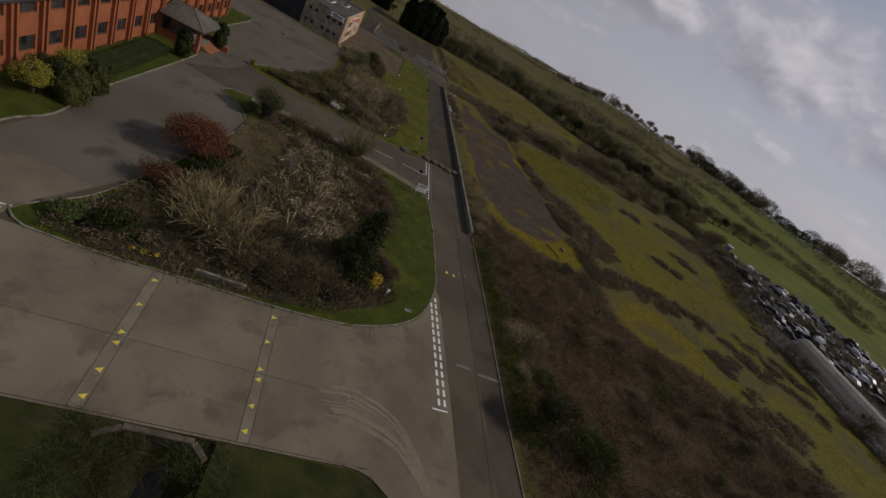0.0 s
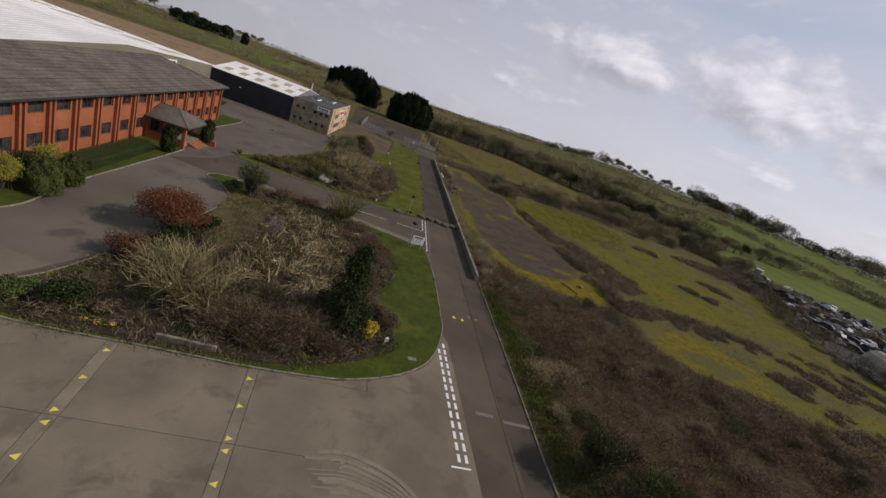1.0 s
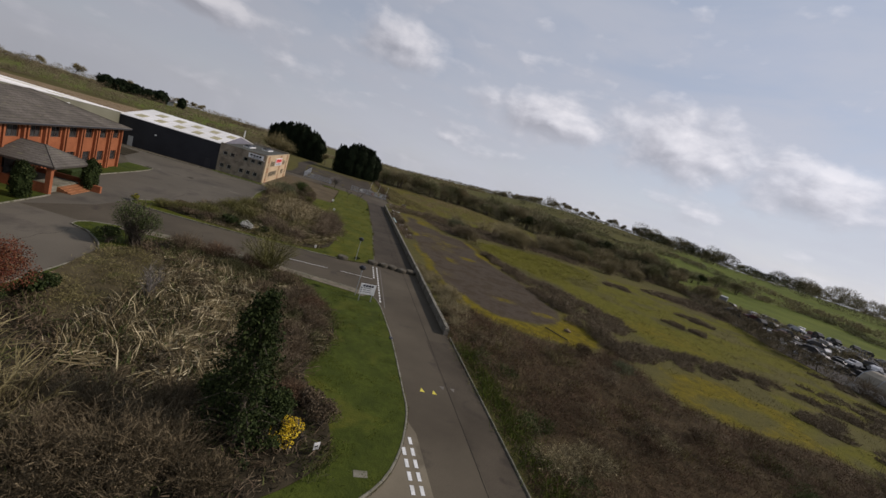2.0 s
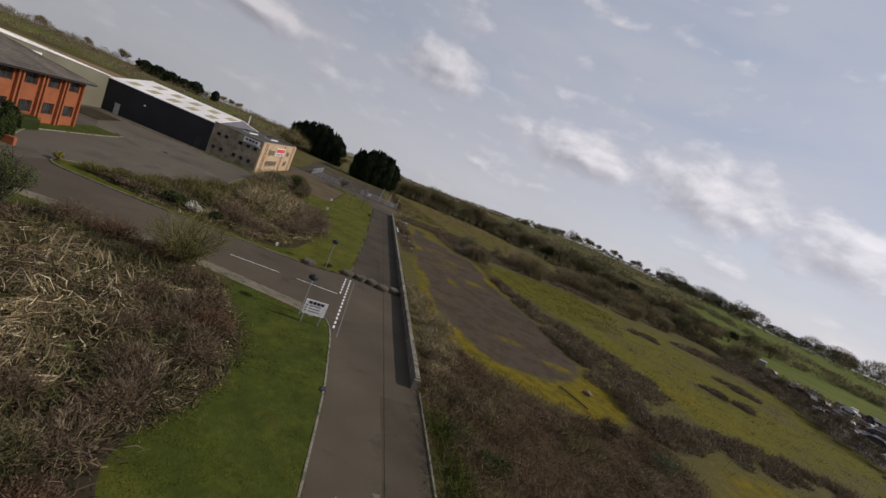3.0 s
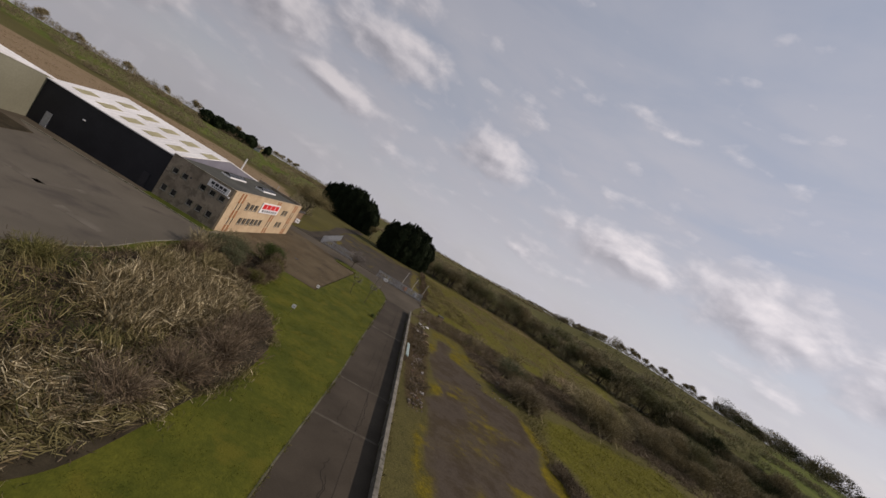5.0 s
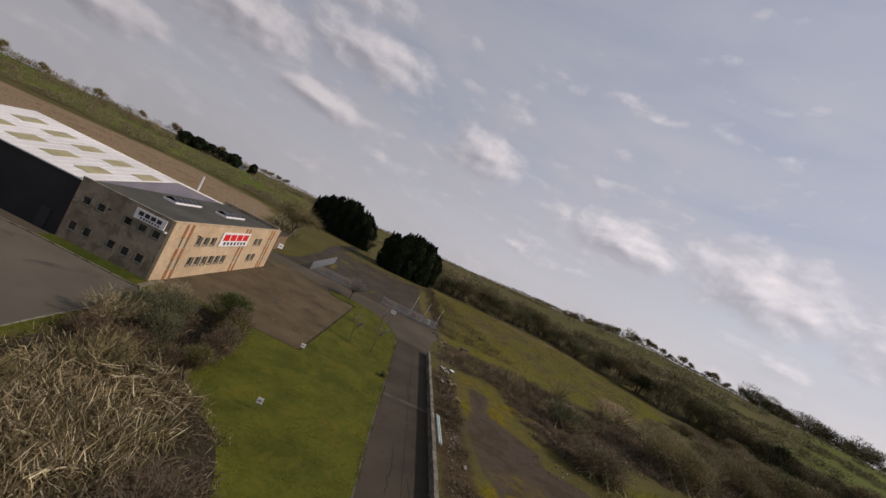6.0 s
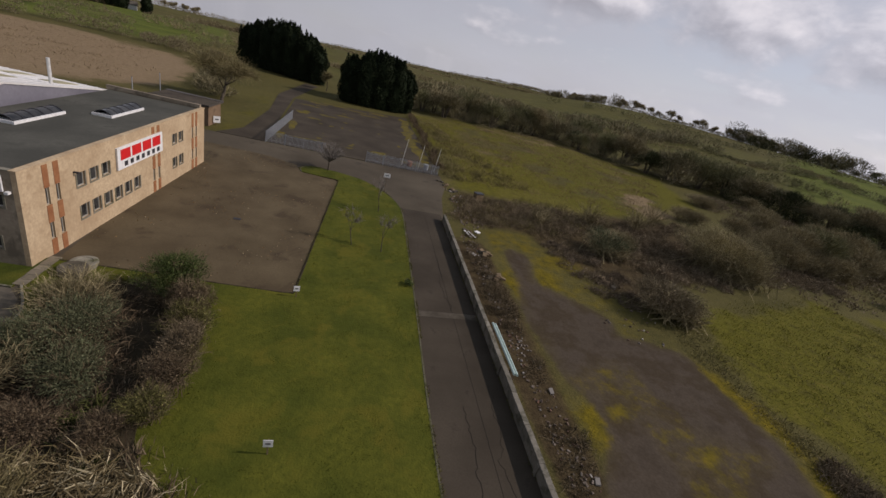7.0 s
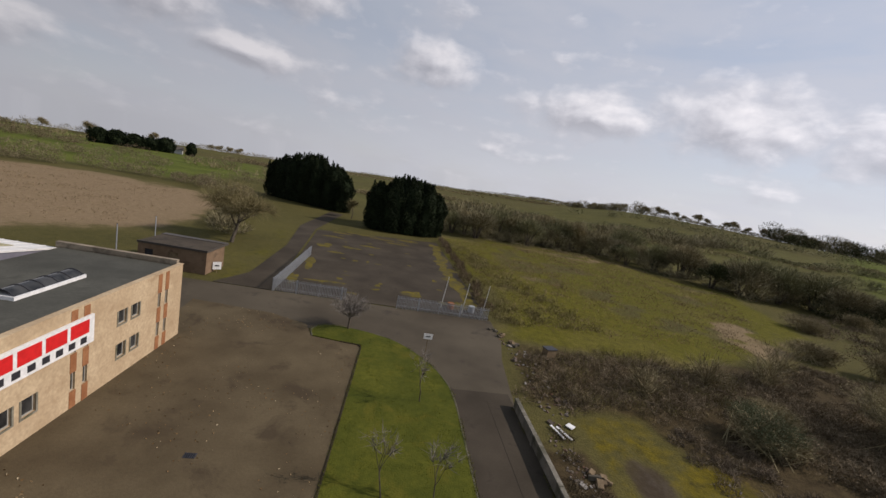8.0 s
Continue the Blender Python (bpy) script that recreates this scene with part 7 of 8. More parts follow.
scrub("rough_grass", [(32, 8), (45, 5), (62, -6), (92, -8), (96, 50), (72, 66), (42, 58), (47, 38), (40, 27)], 9000, 0.2, 0.04, "fieldblade", "coarse green grass and weeds in the field", 0.9, tuft=0.8, per=25)
# banks of the stream by the culvert
tangle("stream_weeds", [(-21.0, -18.4), (-17.0, -18.2), (-16.4, -36), (-21.2, -36)], 20000, 0.4, "hedgegreen", "dark green weeds on the stream bank", 0.06, 0.8, 0.7, 0.5)
tangle("stream_weeds", [(-20.6, -18.6), (-17.0, -18.4), (-16.8, -36), (-20.8, -36)], 9000, 0.5, "darkweed", "dead weeds on the stream bank", 0.05, 1.2, 0.6, 0.3)
tangle("stream_weeds", [(-16.2, -18.4), (-12.6, -18.6), (-12.4, -36), (-16.4, -36)], 17000, 0.42, "hedgegreen", "dark green weeds on the stream bank", 0.06, 0.8, 0.7, 0.5)
scrub("dry_grass", [(-19.4, -19.4), (-14.2, -19.4), (-14, -34), (-19.6, -34)], 700, 0.45, 0.014, "drygrass", "dry grass over the stream", 0.8)




def thicket(x, y, r, h, material, label, n, size=0.16, green=None):
    """A dense rounded bush of fine twigs: many stems, twig ends thickest towards the domed outside."""
    root = thing("thicket", None, None, label, "shrub", "thickets")
    root.location = (x, y, -0.05)
    part("branchwork", tri_mesh("branchwork", *merge(fan((0, 0, 0), r * 0.8, h * 0.85, n // 4, 1.0, r * 0.3, 0.045, 0.3, 0.5), fan((r * 0.3, -r * 0.3, 0), r * 0.6, h * 0.7, n // 6, 1.0, r * 0.2, 0.045, 0.3, 0.5))), M["hedgetwig"], root)
    n = int(n * 1.3)
    P = lumps((0, 0, h * 0.5), (r, r, h * 0.5), n, 30, 0.9)
    D = unit(P - np.array([0, 0, h * 0.15]) + rng.normal(size=P.shape) * 0.9)
    k = int(n * (0.3 if green is None else green))
    part("crown", tri_mesh("crown", *merge(leaves(P[:k], size * 0.75), blades(P[k:] - D[k:] * size, D[k:], size * 2.8, size * 0.15, 0.4))), M[material], root)
    return root


for x, y, r, h, mt_name, n in ((30.4, 85.8, 4.3, 3.7, "greybush", 9000), (50.0, 99.0, 7.2, 6.6, "palebush", 18000), (36, 103, 2.6, 2.6, "hedgetwig", 4000), (60, 106, 4.5, 4.2, "hedgetwig", 6500), (70, 108, 6.5, 6.2, "hedgetwig", 8000)):
    thicket(x, y, r, h, mt_name, "large rounded thicket of bare twigs in the scrub", n)
tangle("bramble_scrub", [(60, 93), (76, 94), (108, 100), (126, 96), (128, 120), (118, 148), (104, 160), (92, 150), (78, 122), (62, 110)], 28000, 1.4, "palescrub", "rough brown scrub below the hedge", 0.3, 8.0, 2.2)
rs = random.Random(12)
for x, y in ((80, 104), (88, 116), (97, 108), (106, 120), (92, 130), (102, 138), (112, 132), (116, 112), (84, 94), (98, 97), (110, 150), (86, 142), (72, 118), (66, 124)):
    thicket(x, y, rs.uniform(3.2, 5.0), rs.uniform(3.0, 5.2), "hedgetwig", "large rounded thicket of bare twigs in the scrub", 3600, 0.22)
tangle("bramble_scrub", [(33, 101), (38, 110), (46, 116), (60, 120), (78, 113), (74, 102), (60, 107), (44, 103)], 30000, 0.8, "palescrub", "brown scrub between the hawthorns", 0.18, 3.6, 1.4)
thicket(31.2, 99.6, 3.9, 3.4, "greygreen", "rounded grey-green bush on the tarmac edge", 8000, 0.14, 0.7)
for x, y, r, h in ((25, 106.5, 2.2, 3.0), (35.5, 110.5, 2.8, 3.6), (45, 112, 3.2, 3.8), (52, 117, 3.2, 4.0)):
    bare_shrub(x, y, r, h, "hedgetwig", "open bare hawthorn in the scrub", 520, 0.04, "hawthorn", "hawthorns", -0.05, 1.0, 0.9)


def belt(name, line, width, h, n, size, material, label, gap=0.0, leaf=0.25):
    """A hedgerow or strip of wood along a line: clumps of unequal height with gaps."""
    p = even(arc(line, 8), max(1.4, width * 0.3))
    keep = vnoise(p[:, 0], p[:, 1], 23.0, 4) > gap
    p = p[keep]
    m = len(p)
    c = p + rng.normal(size=(m, 2)) * width * 0.28
    hh = h * (0.45 + 0.95 * vnoise(c[:, 0], c[:, 1], 11.0, 6)) * rng.uniform(0.75, 1.15, m)
    i = rng.integers(0, m, n)
    d = unit(rng.normal(size=(n, 3)))
    r = np.c_[np.full(m, width * 0.42), np.full(m, width * 0.42), hh * 0.5] * rng.uniform(0.8, 1.2, (m, 1))
    P = np.c_[c, hh * 0.5][i] + d * r[i] * (1 - 0.4 * rng.random((n, 1)) ** 1.5)
    P[:, 2] += land(P[:, 0], P[:, 1])
    D = unit(d * np.array([0.8, 0.8, 0.6]) + np.array([0, 0, 0.7]) + rng.normal(size=(n, 3)) * 0.3)
    k = int(n * leaf)
    sets = [blades(P[k:] - D[k:] * size * 0.8, D[k:], size * 2.6, size * 0.2, 0.25)]
    if k:
        sets.append(leaves(P[:k], size * 0.8, 0.2))
    v, f = merge(*sets)
    return thing(name, tri_mesh(name, v, f), M[material], label, "hedge", kind="stuff")


belt("hedgerow", [(74, 108), (90, 110), (104, 112), (118, 106), (128, 92)], 9, 5.5, 18000, 0.42, "hedgetwig", "overgrown winter hedge across the field", 0)
belt("hedgerow", [(128, 92), (126, 66), (136, 40), (150, 0)], 8, 4.5, 16000, 0.4, "hedgetwig", "bare winter hedge between the fields", 0.15)
HEDGE_N = [(16, 203), (30, 203), (55, 207), (75, 205), (86, 190), (99, 176), (113, 165), (127, 148), (142, 128)]
belt("hedgerow", HEDGE_N, 11, 5.6, 40000, 0.34, "woodfar", "tall dense winter hedge with bare trees", 0)
belt("hedgerow", HEDGE_N, 8, 4.2, 12000, 0.4, "darkivy", "dark ivy and evergreens in the hedge", 0.45, 0.9)
belt("hedgerow", [(20, 214), (50, 222), (80, 222), (100, 205)], 12, 4.6, 16000, 0.4, "hedgeolive", "second row of the overgrown hedge", 0)
belt("hedgerow", [(98, 168), (150, 176), (200, 160), (260, 140), (330, 90)], 9, 5.5, 16000, 0.6, "hedgetwig", "bare winter hedge between the fields", 0.1)
belt("hedgerow", [(-150, 205), (-107, 209), (-86, 221), (-60, 218), (-44, 206)], 7, 4.0, 18000, 0.38, "greybush", "overgrown hedge behind the tan field", 0.1, 0.85)
belt("far_wood", [(-250, 150), (-190, 222), (-140, 252), (-90, 266), (-44, 258)], 9, 4.4, 17000, 0.42, "greybush", "rough winter wood behind the tan field", 0.5, 0.85)
belt("far_wood", [(-270, 262), (-190, 312), (-110, 336), (-30, 322)], 9, 4.4, 13000, 0.5, "greybush", "winter wood in the western valley", 0.5, 0.85)
belt("hedgerow", [(-46, 206), (-40, 190), (-34, 168), (-30, 152)], 5, 3.5, 4000, 0.5, "woodfar", "thin gappy hedge beside the yard", 0.35)
belt("hedgerow", [(13.6, 126), (14.2, 150), (14.6, 182)], 1.6, 1.5, 5000, 0.25, "bramble", "low bramble hedge along the yard", 0)
belt("far_wood", [(20, 260), (80, 300), (150, 290), (220, 300)], 24, 6, 10000, 1.2, "woodfar", "winter woodland in the valley", 0.2)
for k in range(20):
    a = radians(random.uniform(-62, 78))
    d = random.uniform(230, 900)
    x, y = d * math.sin(a), 45 + d * math.cos(a)
    b = a + random.uniform(0.9, 2.2)
    l = random.uniform(60, 160)
    belt("hedgerow", [(x - l * math.sin(b), y - l * math.cos(b)), (x, y + random.uniform(-8, 8)), (x + l * math.sin(b), y + l * math.cos(b))], 4 + d * 0.006, 3.0 + d * 0.001, 3600, 0.6 + d * 0.0009, "hedgetwig", "field hedge on the far slope", 0.2)


for dist, a0, a1, h in ((262, 40, 78, 4.0), (330, 18, 60, 3.6), (440, 24, 80, 6.0)):
    belt("hedgerow", [(-2 + dist * (1 + 0.06 * math.sin(k * 2.1 + dist)) * math.sin(radians(a0 + (a1 - a0) * k / 6)), 45 + dist * (1 + 0.06 * math.sin(k * 2.1 + dist)) * math.cos(radians(a0 + (a1 - a0) * k / 6))) for k in range(7)],
         4 + dist * 0.012, h, 11000, 0.35 + dist * 0.0011, "hedgeolive", "field hedge with bare trees on the far slope", 0.22)


for dist, a0, a1, h in ((300, -66, -24, 5.0), (385, -60, -26, 5.5), (430, -30, -6, 5.0)):
    belt("hedgerow", [(-2 + dist * (1 + 0.06 * math.sin(k * 2.1 + dist)) * math.sin(radians(a0 + (a1 - a0) * k / 6)), 45 + dist * (1 + 0.06 * math.sin(k * 2.1 + dist)) * math.cos(radians(a0 + (a1 - a0) * k / 6))) for k in range(7)],
         6, h, 11000, 0.55, "twig", "field hedge on the western slope", 0.4, 0.85)


def hedge_tree(h, r, material, n, size, lumps_n, label):
    """A rounded tree of the overgrown hedge: several stems under a clumped crown of fine twigs."""
    root = thing("hedge_tree", None, None, label, "tree", "trees of the overgrown hedge")
    mb = MB()
    for k in range(4):
        a = k * 1.7 + h
        mb.tube([(0.3 * math.cos(a), 0.3 * math.sin(a), -0.3), (r * 0.2 * math.cos(a), r * 0.2 * math.sin(a), h * 0.35), (r * 0.5 * math.cos(a), r * 0.5 * math.sin(a), h * 0.75)], [0.2, 0.14, 0.05], 5)
    part("trunk", mb, M["bark"], root)
    P = lumps((0, 0, h * 0.52), (r, r, h * 0.5), n, lumps_n, 0.8)
    D = unit(P - np.array([0, 0, h * 0.2]) + rng.normal(size=P.shape) * 0.8)
    k = n // 4
    part("crown", tri_mesh("crown", *merge(leaves(P[:k], size, 0.3), blades(P[k:], D[k:], size * 4, size * 0.22, 0.35))), M[material], root)
    return root


def hedge_trees():
    q = random.Random(77)
    kinds = [hedge_tree(9.5, 4.6, "hedgeolive", 3800, 0.26, 20, "rounded bare tree in the overgrown hedge"), hedge_tree(8.0, 4.2, "woodfar", 3800, 0.28, 18, "dark bushy tree in the overgrown hedge"),
             hedge_tree(11.5, 4.3, "hedgetwig", 3800, 0.28, 20, "tall pale bare tree in the overgrown hedge"), hedge_tree(7.0, 3.4, "darkivy", 3000, 0.3, 12, "tree wrapped in dark ivy in the hedge")]
    first = [True] * 4
    spots = [(p, 3.2, 1.0) for p in even(arc(HEDGE_N, 8), 4.6)] + [(p + np.array([6.0, 7.0]), 4.0, 0.95) for p in even(arc(HEDGE_N, 8), 6.5)] + [(p, 3.5, 0.72) for p in even(arc([(74, 110), (90, 113), (104, 115), (118, 108), (127, 94)], 8), 5.5)] + [(p, 5, 0.8) for p in even(arc([(142, 128), (170, 150), (210, 150)], 8), 11)]
    for (x, y), jit, s in spots:
        k = q.choices(range(4), (4, 5, 2, 2) if y > 125 else (3, 1, 5, 0))[0]
        x, y = float(x) + q.uniform(-jit, jit), float(y) + q.uniform(-jit, jit)
        m = pose(x, y, float(land(np.array(x), np.array(y))) - 0.1, 0, 0, q.uniform(0, 360))
        t = kinds[k] if first[k] else copy_thing(kinds[k], m)
        if first[k]:
            t.matrix_world = m
        first[k] = False
        f = s * q.choice((0.75, 0.85, 0.95, 1.05, 1.15, 1.3)) * q.uniform(0.92, 1.08)
        t.scale = (f * q.uniform(1.0, 1.4), f * q.uniform(1.0, 1.4), f * 0.9)


hedge_trees()


def skyline():
    """Hedges and lone trees along the crest of the hills."""
    for a0, a1 in ((-68, -34), (-34, -8), (-8, 16), (16, 36), (36, 58), (58, 85)):
        line = []
        for k in range(7):
            az = a0 + (a1 - a0) * k / 6
            d = float(np.interp(az, SKY_AZ, SKY_D)) * 0.97
            line.append((-2 + d * math.sin(radians(az)), 45 + d * math.cos(radians(az))))
        belt("hedgerow", line, 8, 6.0 if a0 < -8 else 4.0, 9000, 0.9, "woodfar", "hedge along the crest of the hill", 0.15 if a0 < -8 else 0.25)


skyline()
far_tree = bare_tree(-400, 800, 12.5, "lone bare tree on the far crest", 31, "hedgetwig", 0.3, 0.62, 0.24, 7, 0.08, 2.2, 4, "far_tree")
crest = [(31 + 1.15 * k + random.uniform(-0.5, 0.5)) for k in range(11)] + [44, 46.2, 47.6, 51.5, 53, 54.6, 57, 58.5, 61, 64] + [-44, -41.5, -37, -33.2, -30, -24.6, -19.5, -19.0, -18.5, -18.0, -17.5, -17.0, -16.5]
for az in crest:
    d = float(np.interp(az, SKY_AZ, SKY_D)) * 0.96
    x, y = -2 + d * math.sin(radians(az)), 45 + d * math.cos(radians(az))
    s = random.uniform(0.8, 1.4)
    t = copy_thing(far_tree, pose(x, y, float(land(np.array(x), np.array(y))) - 0.3, 0, 0, random.uniform(0, 360)))
    t.scale = (s * 1.1, s * 1.1, s)
far_tree.location = (-2 + 600 * math.sin(radians(27)), 45 + 600 * math.cos(radians(27)), float(land(np.array(-2 + 600 * math.sin(radians(27))), np.array(45 + 600 * math.cos(radians(27))))) - 0.3)
belt("far_wood", [(372, 432), (412, 392), (446, 345), (470, 300)], 26, 14, 16000, 1.2, "darkivy", "dark evergreen wood on the hill crest", 0, 0.8)
belt("far_wood", [(378, 428), (412, 392), (440, 352)], 24, 13, 14000, 1.1, "woodfar", "dark wood on the hill crest", 0)
belt("far_wood", [(520, 330), (480, 250), (500, 190)], 30, 14, 16000, 1.2, "woodfar", "dark wood on the hill crest", 0)
belt("far_wood", [(245, 590), (285, 560), (320, 545)], 20, 10, 9000, 1.2, "woodfar", "small wood on the crest", 0)


# ---- scrapyard beyond the field ----
M["scrapwhite"] = plain("scrap_white", (0.55, 0.55, 0.55), 0.5)
M["scrapgrey"] = plain("scrap_grey", (0.07, 0.068, 0.066), 0.5)
M["scrapblue"] = plain("scrap_dark", (0.03, 0.028, 0.027), 0.5)


def car_shell(material):
    root = thing("scrap_car", None, None, "old car parked in a distant scrapyard", "car", "scrapyard cars")
    prof = [(-2.1, 0.35), (2.1, 0.35), (2.1, 0.8), (1.2, 0.92), (0.6, 1.4), (-1.2, 1.42), (-1.9, 0.95), (-2.1, 0.85)]
    n = len(prof)
    mb = MB().add([(x, y, z) for y in (-0.82, 0.82) for x, z in prof], [tuple(range(n - 1, -1, -1)), tuple(range(n, 2 * n))] + [(k, (k + 1) % n, n + (k + 1) % n, n + k) for k in range(n)])
    part("body", mb, material, root)
    part("windscreen", MB().add([(1.21, -0.7, 0.98), (1.21, 0.7, 0.98), (0.63, 0.64, 1.42), (0.63, -0.64, 1.42)], [(0, 1, 2, 3)]), M["ink"], root)
    for x in (-1.3, 1.3):
        for y in (-0.85, 0.85):
            w = MB().tube([(x, y - 0.1, 0.32), (x, y + 0.1, 0.32)], [0.32, 0.32], 10)
            part("wheel", w, M["ink"], root)
    return root


M["scrapred"] = plain("scrap_red", (0.07, 0.02, 0.018), 0.6)
M["scrapsilver"] = plain("scrap_silver", (0.24, 0.25, 0.26), 0.35, 0.4)
shells = [car_shell(M[k]) for k in ("scrapwhite", "scrapgrey", "scrapblue", "scrapred", "scrapsilver")]
for k, s in enumerate(shells):
    s.location = (150 + 6 * k, 92 - 3 * k, 0)
M["mud"] = surface("yard_mud", (0.03, 0.026, 0.022), (0.06, 0.052, 0.044), big=0.3, fine=4, bump=0.4)
flat("yard", [(88, -30), (91, 28), (97, 48), (118, 88), (136, 104), (176, 84), (190, 40), (170, -30)], 0.02, M["mud"], "muddy ground of the distant scrapyard", "yard")


def scrapyard():
    """Rows of wrecked cars behind the front hedge, some of them stacked."""
    q = random.Random(5)
    along, deep = Vector((0.5, 0.866, 0)), Vector((0.866, -0.5, 0))
    for row in range(14):
        for col in range(13):
            if q.random() < 0.2:
                continue
            p = Vector((101, 44, 0)) + along * (col * 4.6 + q.uniform(-1.5, 1.5) - row * 0.4) + deep * (row * 4.6 + q.uniform(-1.2, 1.2))
            turn = q.uniform(0, 360)
            m = pose(p.x, p.y, 0.0, 0, 0, turn)
            copy_thing(shells[q.choice((0, 0, 1, 1, 2, 2, 2, 2, 2, 3, 4))], m)
            if q.random() < 0.3:
                copy_thing(shells[q.choice((0, 1, 2, 2, 3, 4))], pose(p.x + q.uniform(-0.3, 0.3), p.y + q.uniform(-0.3, 0.3), 1.36, q.uniform(-3, 3), q.uniform(-3, 3), turn + q.uniform(-12, 12)))


scrapyard()
M["cream"] = surface("cream_sheet", (0.26, 0.235, 0.185), (0.36, 0.325, 0.26), big=0.3, fine=4, stain=(0.2, 0.18, 0.14), stain_scale=0.5, stain_at=0.55, bump=0.05)
shed = thing("polytunnel", None, None, "long low tunnel shed with a pale curved roof", "shed")
shed.matrix_world = pose(103, 32, 0, 0, 0, -15)
arch = [(-3.0, 0.0), (-2.9, 1.6), (-2.2, 2.9), (-1.1, 3.6), (0, 3.8), (1.1, 3.6), (2.2, 2.9), (2.9, 1.6), (3.0, 0.0)]
part("roof", MB().add([(x, y, z) for y in (-44, 0) for x, z in arch], [(k, k + 1, k + 10, k + 9) for k in range(8)]), M["cream"], shed, "pale cream curved sheet roof")
for y in (-44, 0):
    part("end_wall", MB().add([(x * 0.995, y, z * 0.995) for x, z in arch], [tuple(range(9))]), M["scrapgrey"], shed)
for k in range(12):
    part("hoop", MB().tube([(x, -4.0 * k, z + 0.03) for x, z in arch], [0.06] * 9, 5, cap=False), M["galv"], shed)
lorry = thing("box_lorry", None, None, "white box lorry standing in the scrapyard", "lorry")
lorry.matrix_world = pose(138, 96, 0, 0, 0, 35)
part("box_body", MB().box(-3.2, 2.4, -1.2, 1.2, 1.0, 3.5, bev=0.05), M["scrapsilver"], lorry)
part("cab", MB().box(2.5, 4.2, -1.1, 1.1, 0.6, 2.7, bev=0.2), M["scrapwhite"], lorry)
part("windscreen", MB().box(4.2, 4.22, -0.95, 0.95, 1.6, 2.4), M["ink"], lorry)
for x in (-2.2, 3.3):
    for y in (-1.1, 1.1):
        part("wheel", MB().tube([(x, y - 0.14, 0.48), (x, y + 0.14, 0.48)], [0.48, 0.48], 12), M["ink"], lorry)


def panel_fence():
    root = thing("panel_fence", None, None, "pale concrete panel fence in front of the scrapyard", "fence")
    a, b = Vector((92.3, 30, 0)), Vector((87, -24, 0))
    n = 22
    root.location = a
    d = (b - a) / n
    rot = Matrix.Rotation(math.atan2(d.y, d.x), 4, "Z")
    panel, post = MB().box(0.06, d.length - 0.06, -0.04, 0.04, 0, 1.35).mesh("panel"), MB().box(-0.07, 0.07, -0.07, 0.07, -0.1, 1.5).mesh("post")
    for k in range(n):
        for nm, me in (("panel", panel), ("post", post)):
            o = part(nm, me, M["panelpale"], root)
            o.matrix_basis = Matrix.Translation(d * k) @ rot


M["panelpale"] = surface("pale_panel", (0.45, 0.44, 0.41), (0.6, 0.58, 0.54), big=0.5, fine=6, stain=(0.2, 0.19, 0.16), stain_scale=0.8, stain_at=0.55, bump=0.1)
panel_fence()
belt("hedgerow", [(93, 32), (95, 46), (104, 64), (115, 84), (126, 98)], 5, 3.0, 12000, 0.3, "greybush", "dark bare hedge in front of the scrapyard", 0.1)
belt("hedgerow", [(84, -22), (89, 4), (91, 28)], 4, 2.2, 8000, 0.3, "darkscrub", "low bare hedge along the scrapyard fence", 0.1)
for k, (x, y, h) in enumerate(((98, 47, 6.5), (103, 57, 5.2), (111, 70, 6.0), (94, 36, 5.6), (100, 52, 4.6), (120, 87, 5.5), (93, 22, 5.0), (92, 8, 6.0), (106, 62, 5.8), (115, 78, 5.0), (96, 42, 4.8), (126, 94, 6.2), (101, 50, 6.4))):
    bare_tree(x, y, h, "bare dark tree in the scrapyard hedge", 50 + k, "greybush", 0.14, 0.7, 0.25, 9, 0.05, 1.1, 3)


# ---- lamps, signs and small things ----
def dome_lamp(x, y, h=3.2):
    root = thing("lamp_post", None, None, "short post lamp with a dark dome head on the lawn", "lamp", "dome lamps")
    root.location = (x, y, 0.08)
    part("post", MB().tube([(0, 0, -0.2), (0, 0, h - 0.25)], [0.035, 0.03], 8), M["galv"], root)
    hd = part("head", MB().lathe(0, 0, [(0.05, h - 0.3), (0.18, h - 0.24), (0.33, h - 0.14), (0.36, h - 0.06), (0.33, h + 0.06), (0.22, h + 0.17), (0.08, h + 0.22)], 20), M["blackiron"], root, "glossy black dome")
    part("collar", MB().lathe(0, 0, [(0.08, h - 0.42), (0.08, h - 0.29)], 10), M["galv"], root)


dome_lamp(-2.3, 21.6, 3.1)
dome_lamp(-1.65, 35.5, 3.05)


def board_sign():
    root = thing("entrance_sign", None, None, "white estate sign board on two steel legs", "sign")
    root.matrix_world = pose(-2.05, 20.4, 0.08, 0, 0, 6)
    for x in (0.05, 1.3):
        part("leg", MB().box(x - 0.035, x + 0.035, -0.035, 0.035, -0.2, 1.15), M["galv"], root)
    bd = part("board", MB().box(-0.12, 1.47, -0.05, -0.0355, 0.75, 1.85).box(-0.12, 1.47, -0.0355, 0.0, 1.15, 1.85), M["paint"], root, "white panel with dark lettering")
    pl = lambda u, d, z: (u, -0.0505 + d, z)
    bar_letters(bd, pl, 0.1, 1.25, 1.56, 1.76, 4, M["ink"], 0.2)
    for z in (1.38, 1.16, 0.95):
        bar_letters(bd, pl, -0.02, 0.1, z, z + 0.09, 1, M["ink"], 0.1)
        bar_letters(bd, pl, 0.2, 1.1, z + 0.02, z + 0.07, 1, M["scrapgrey"], 0.1)


board_sign()


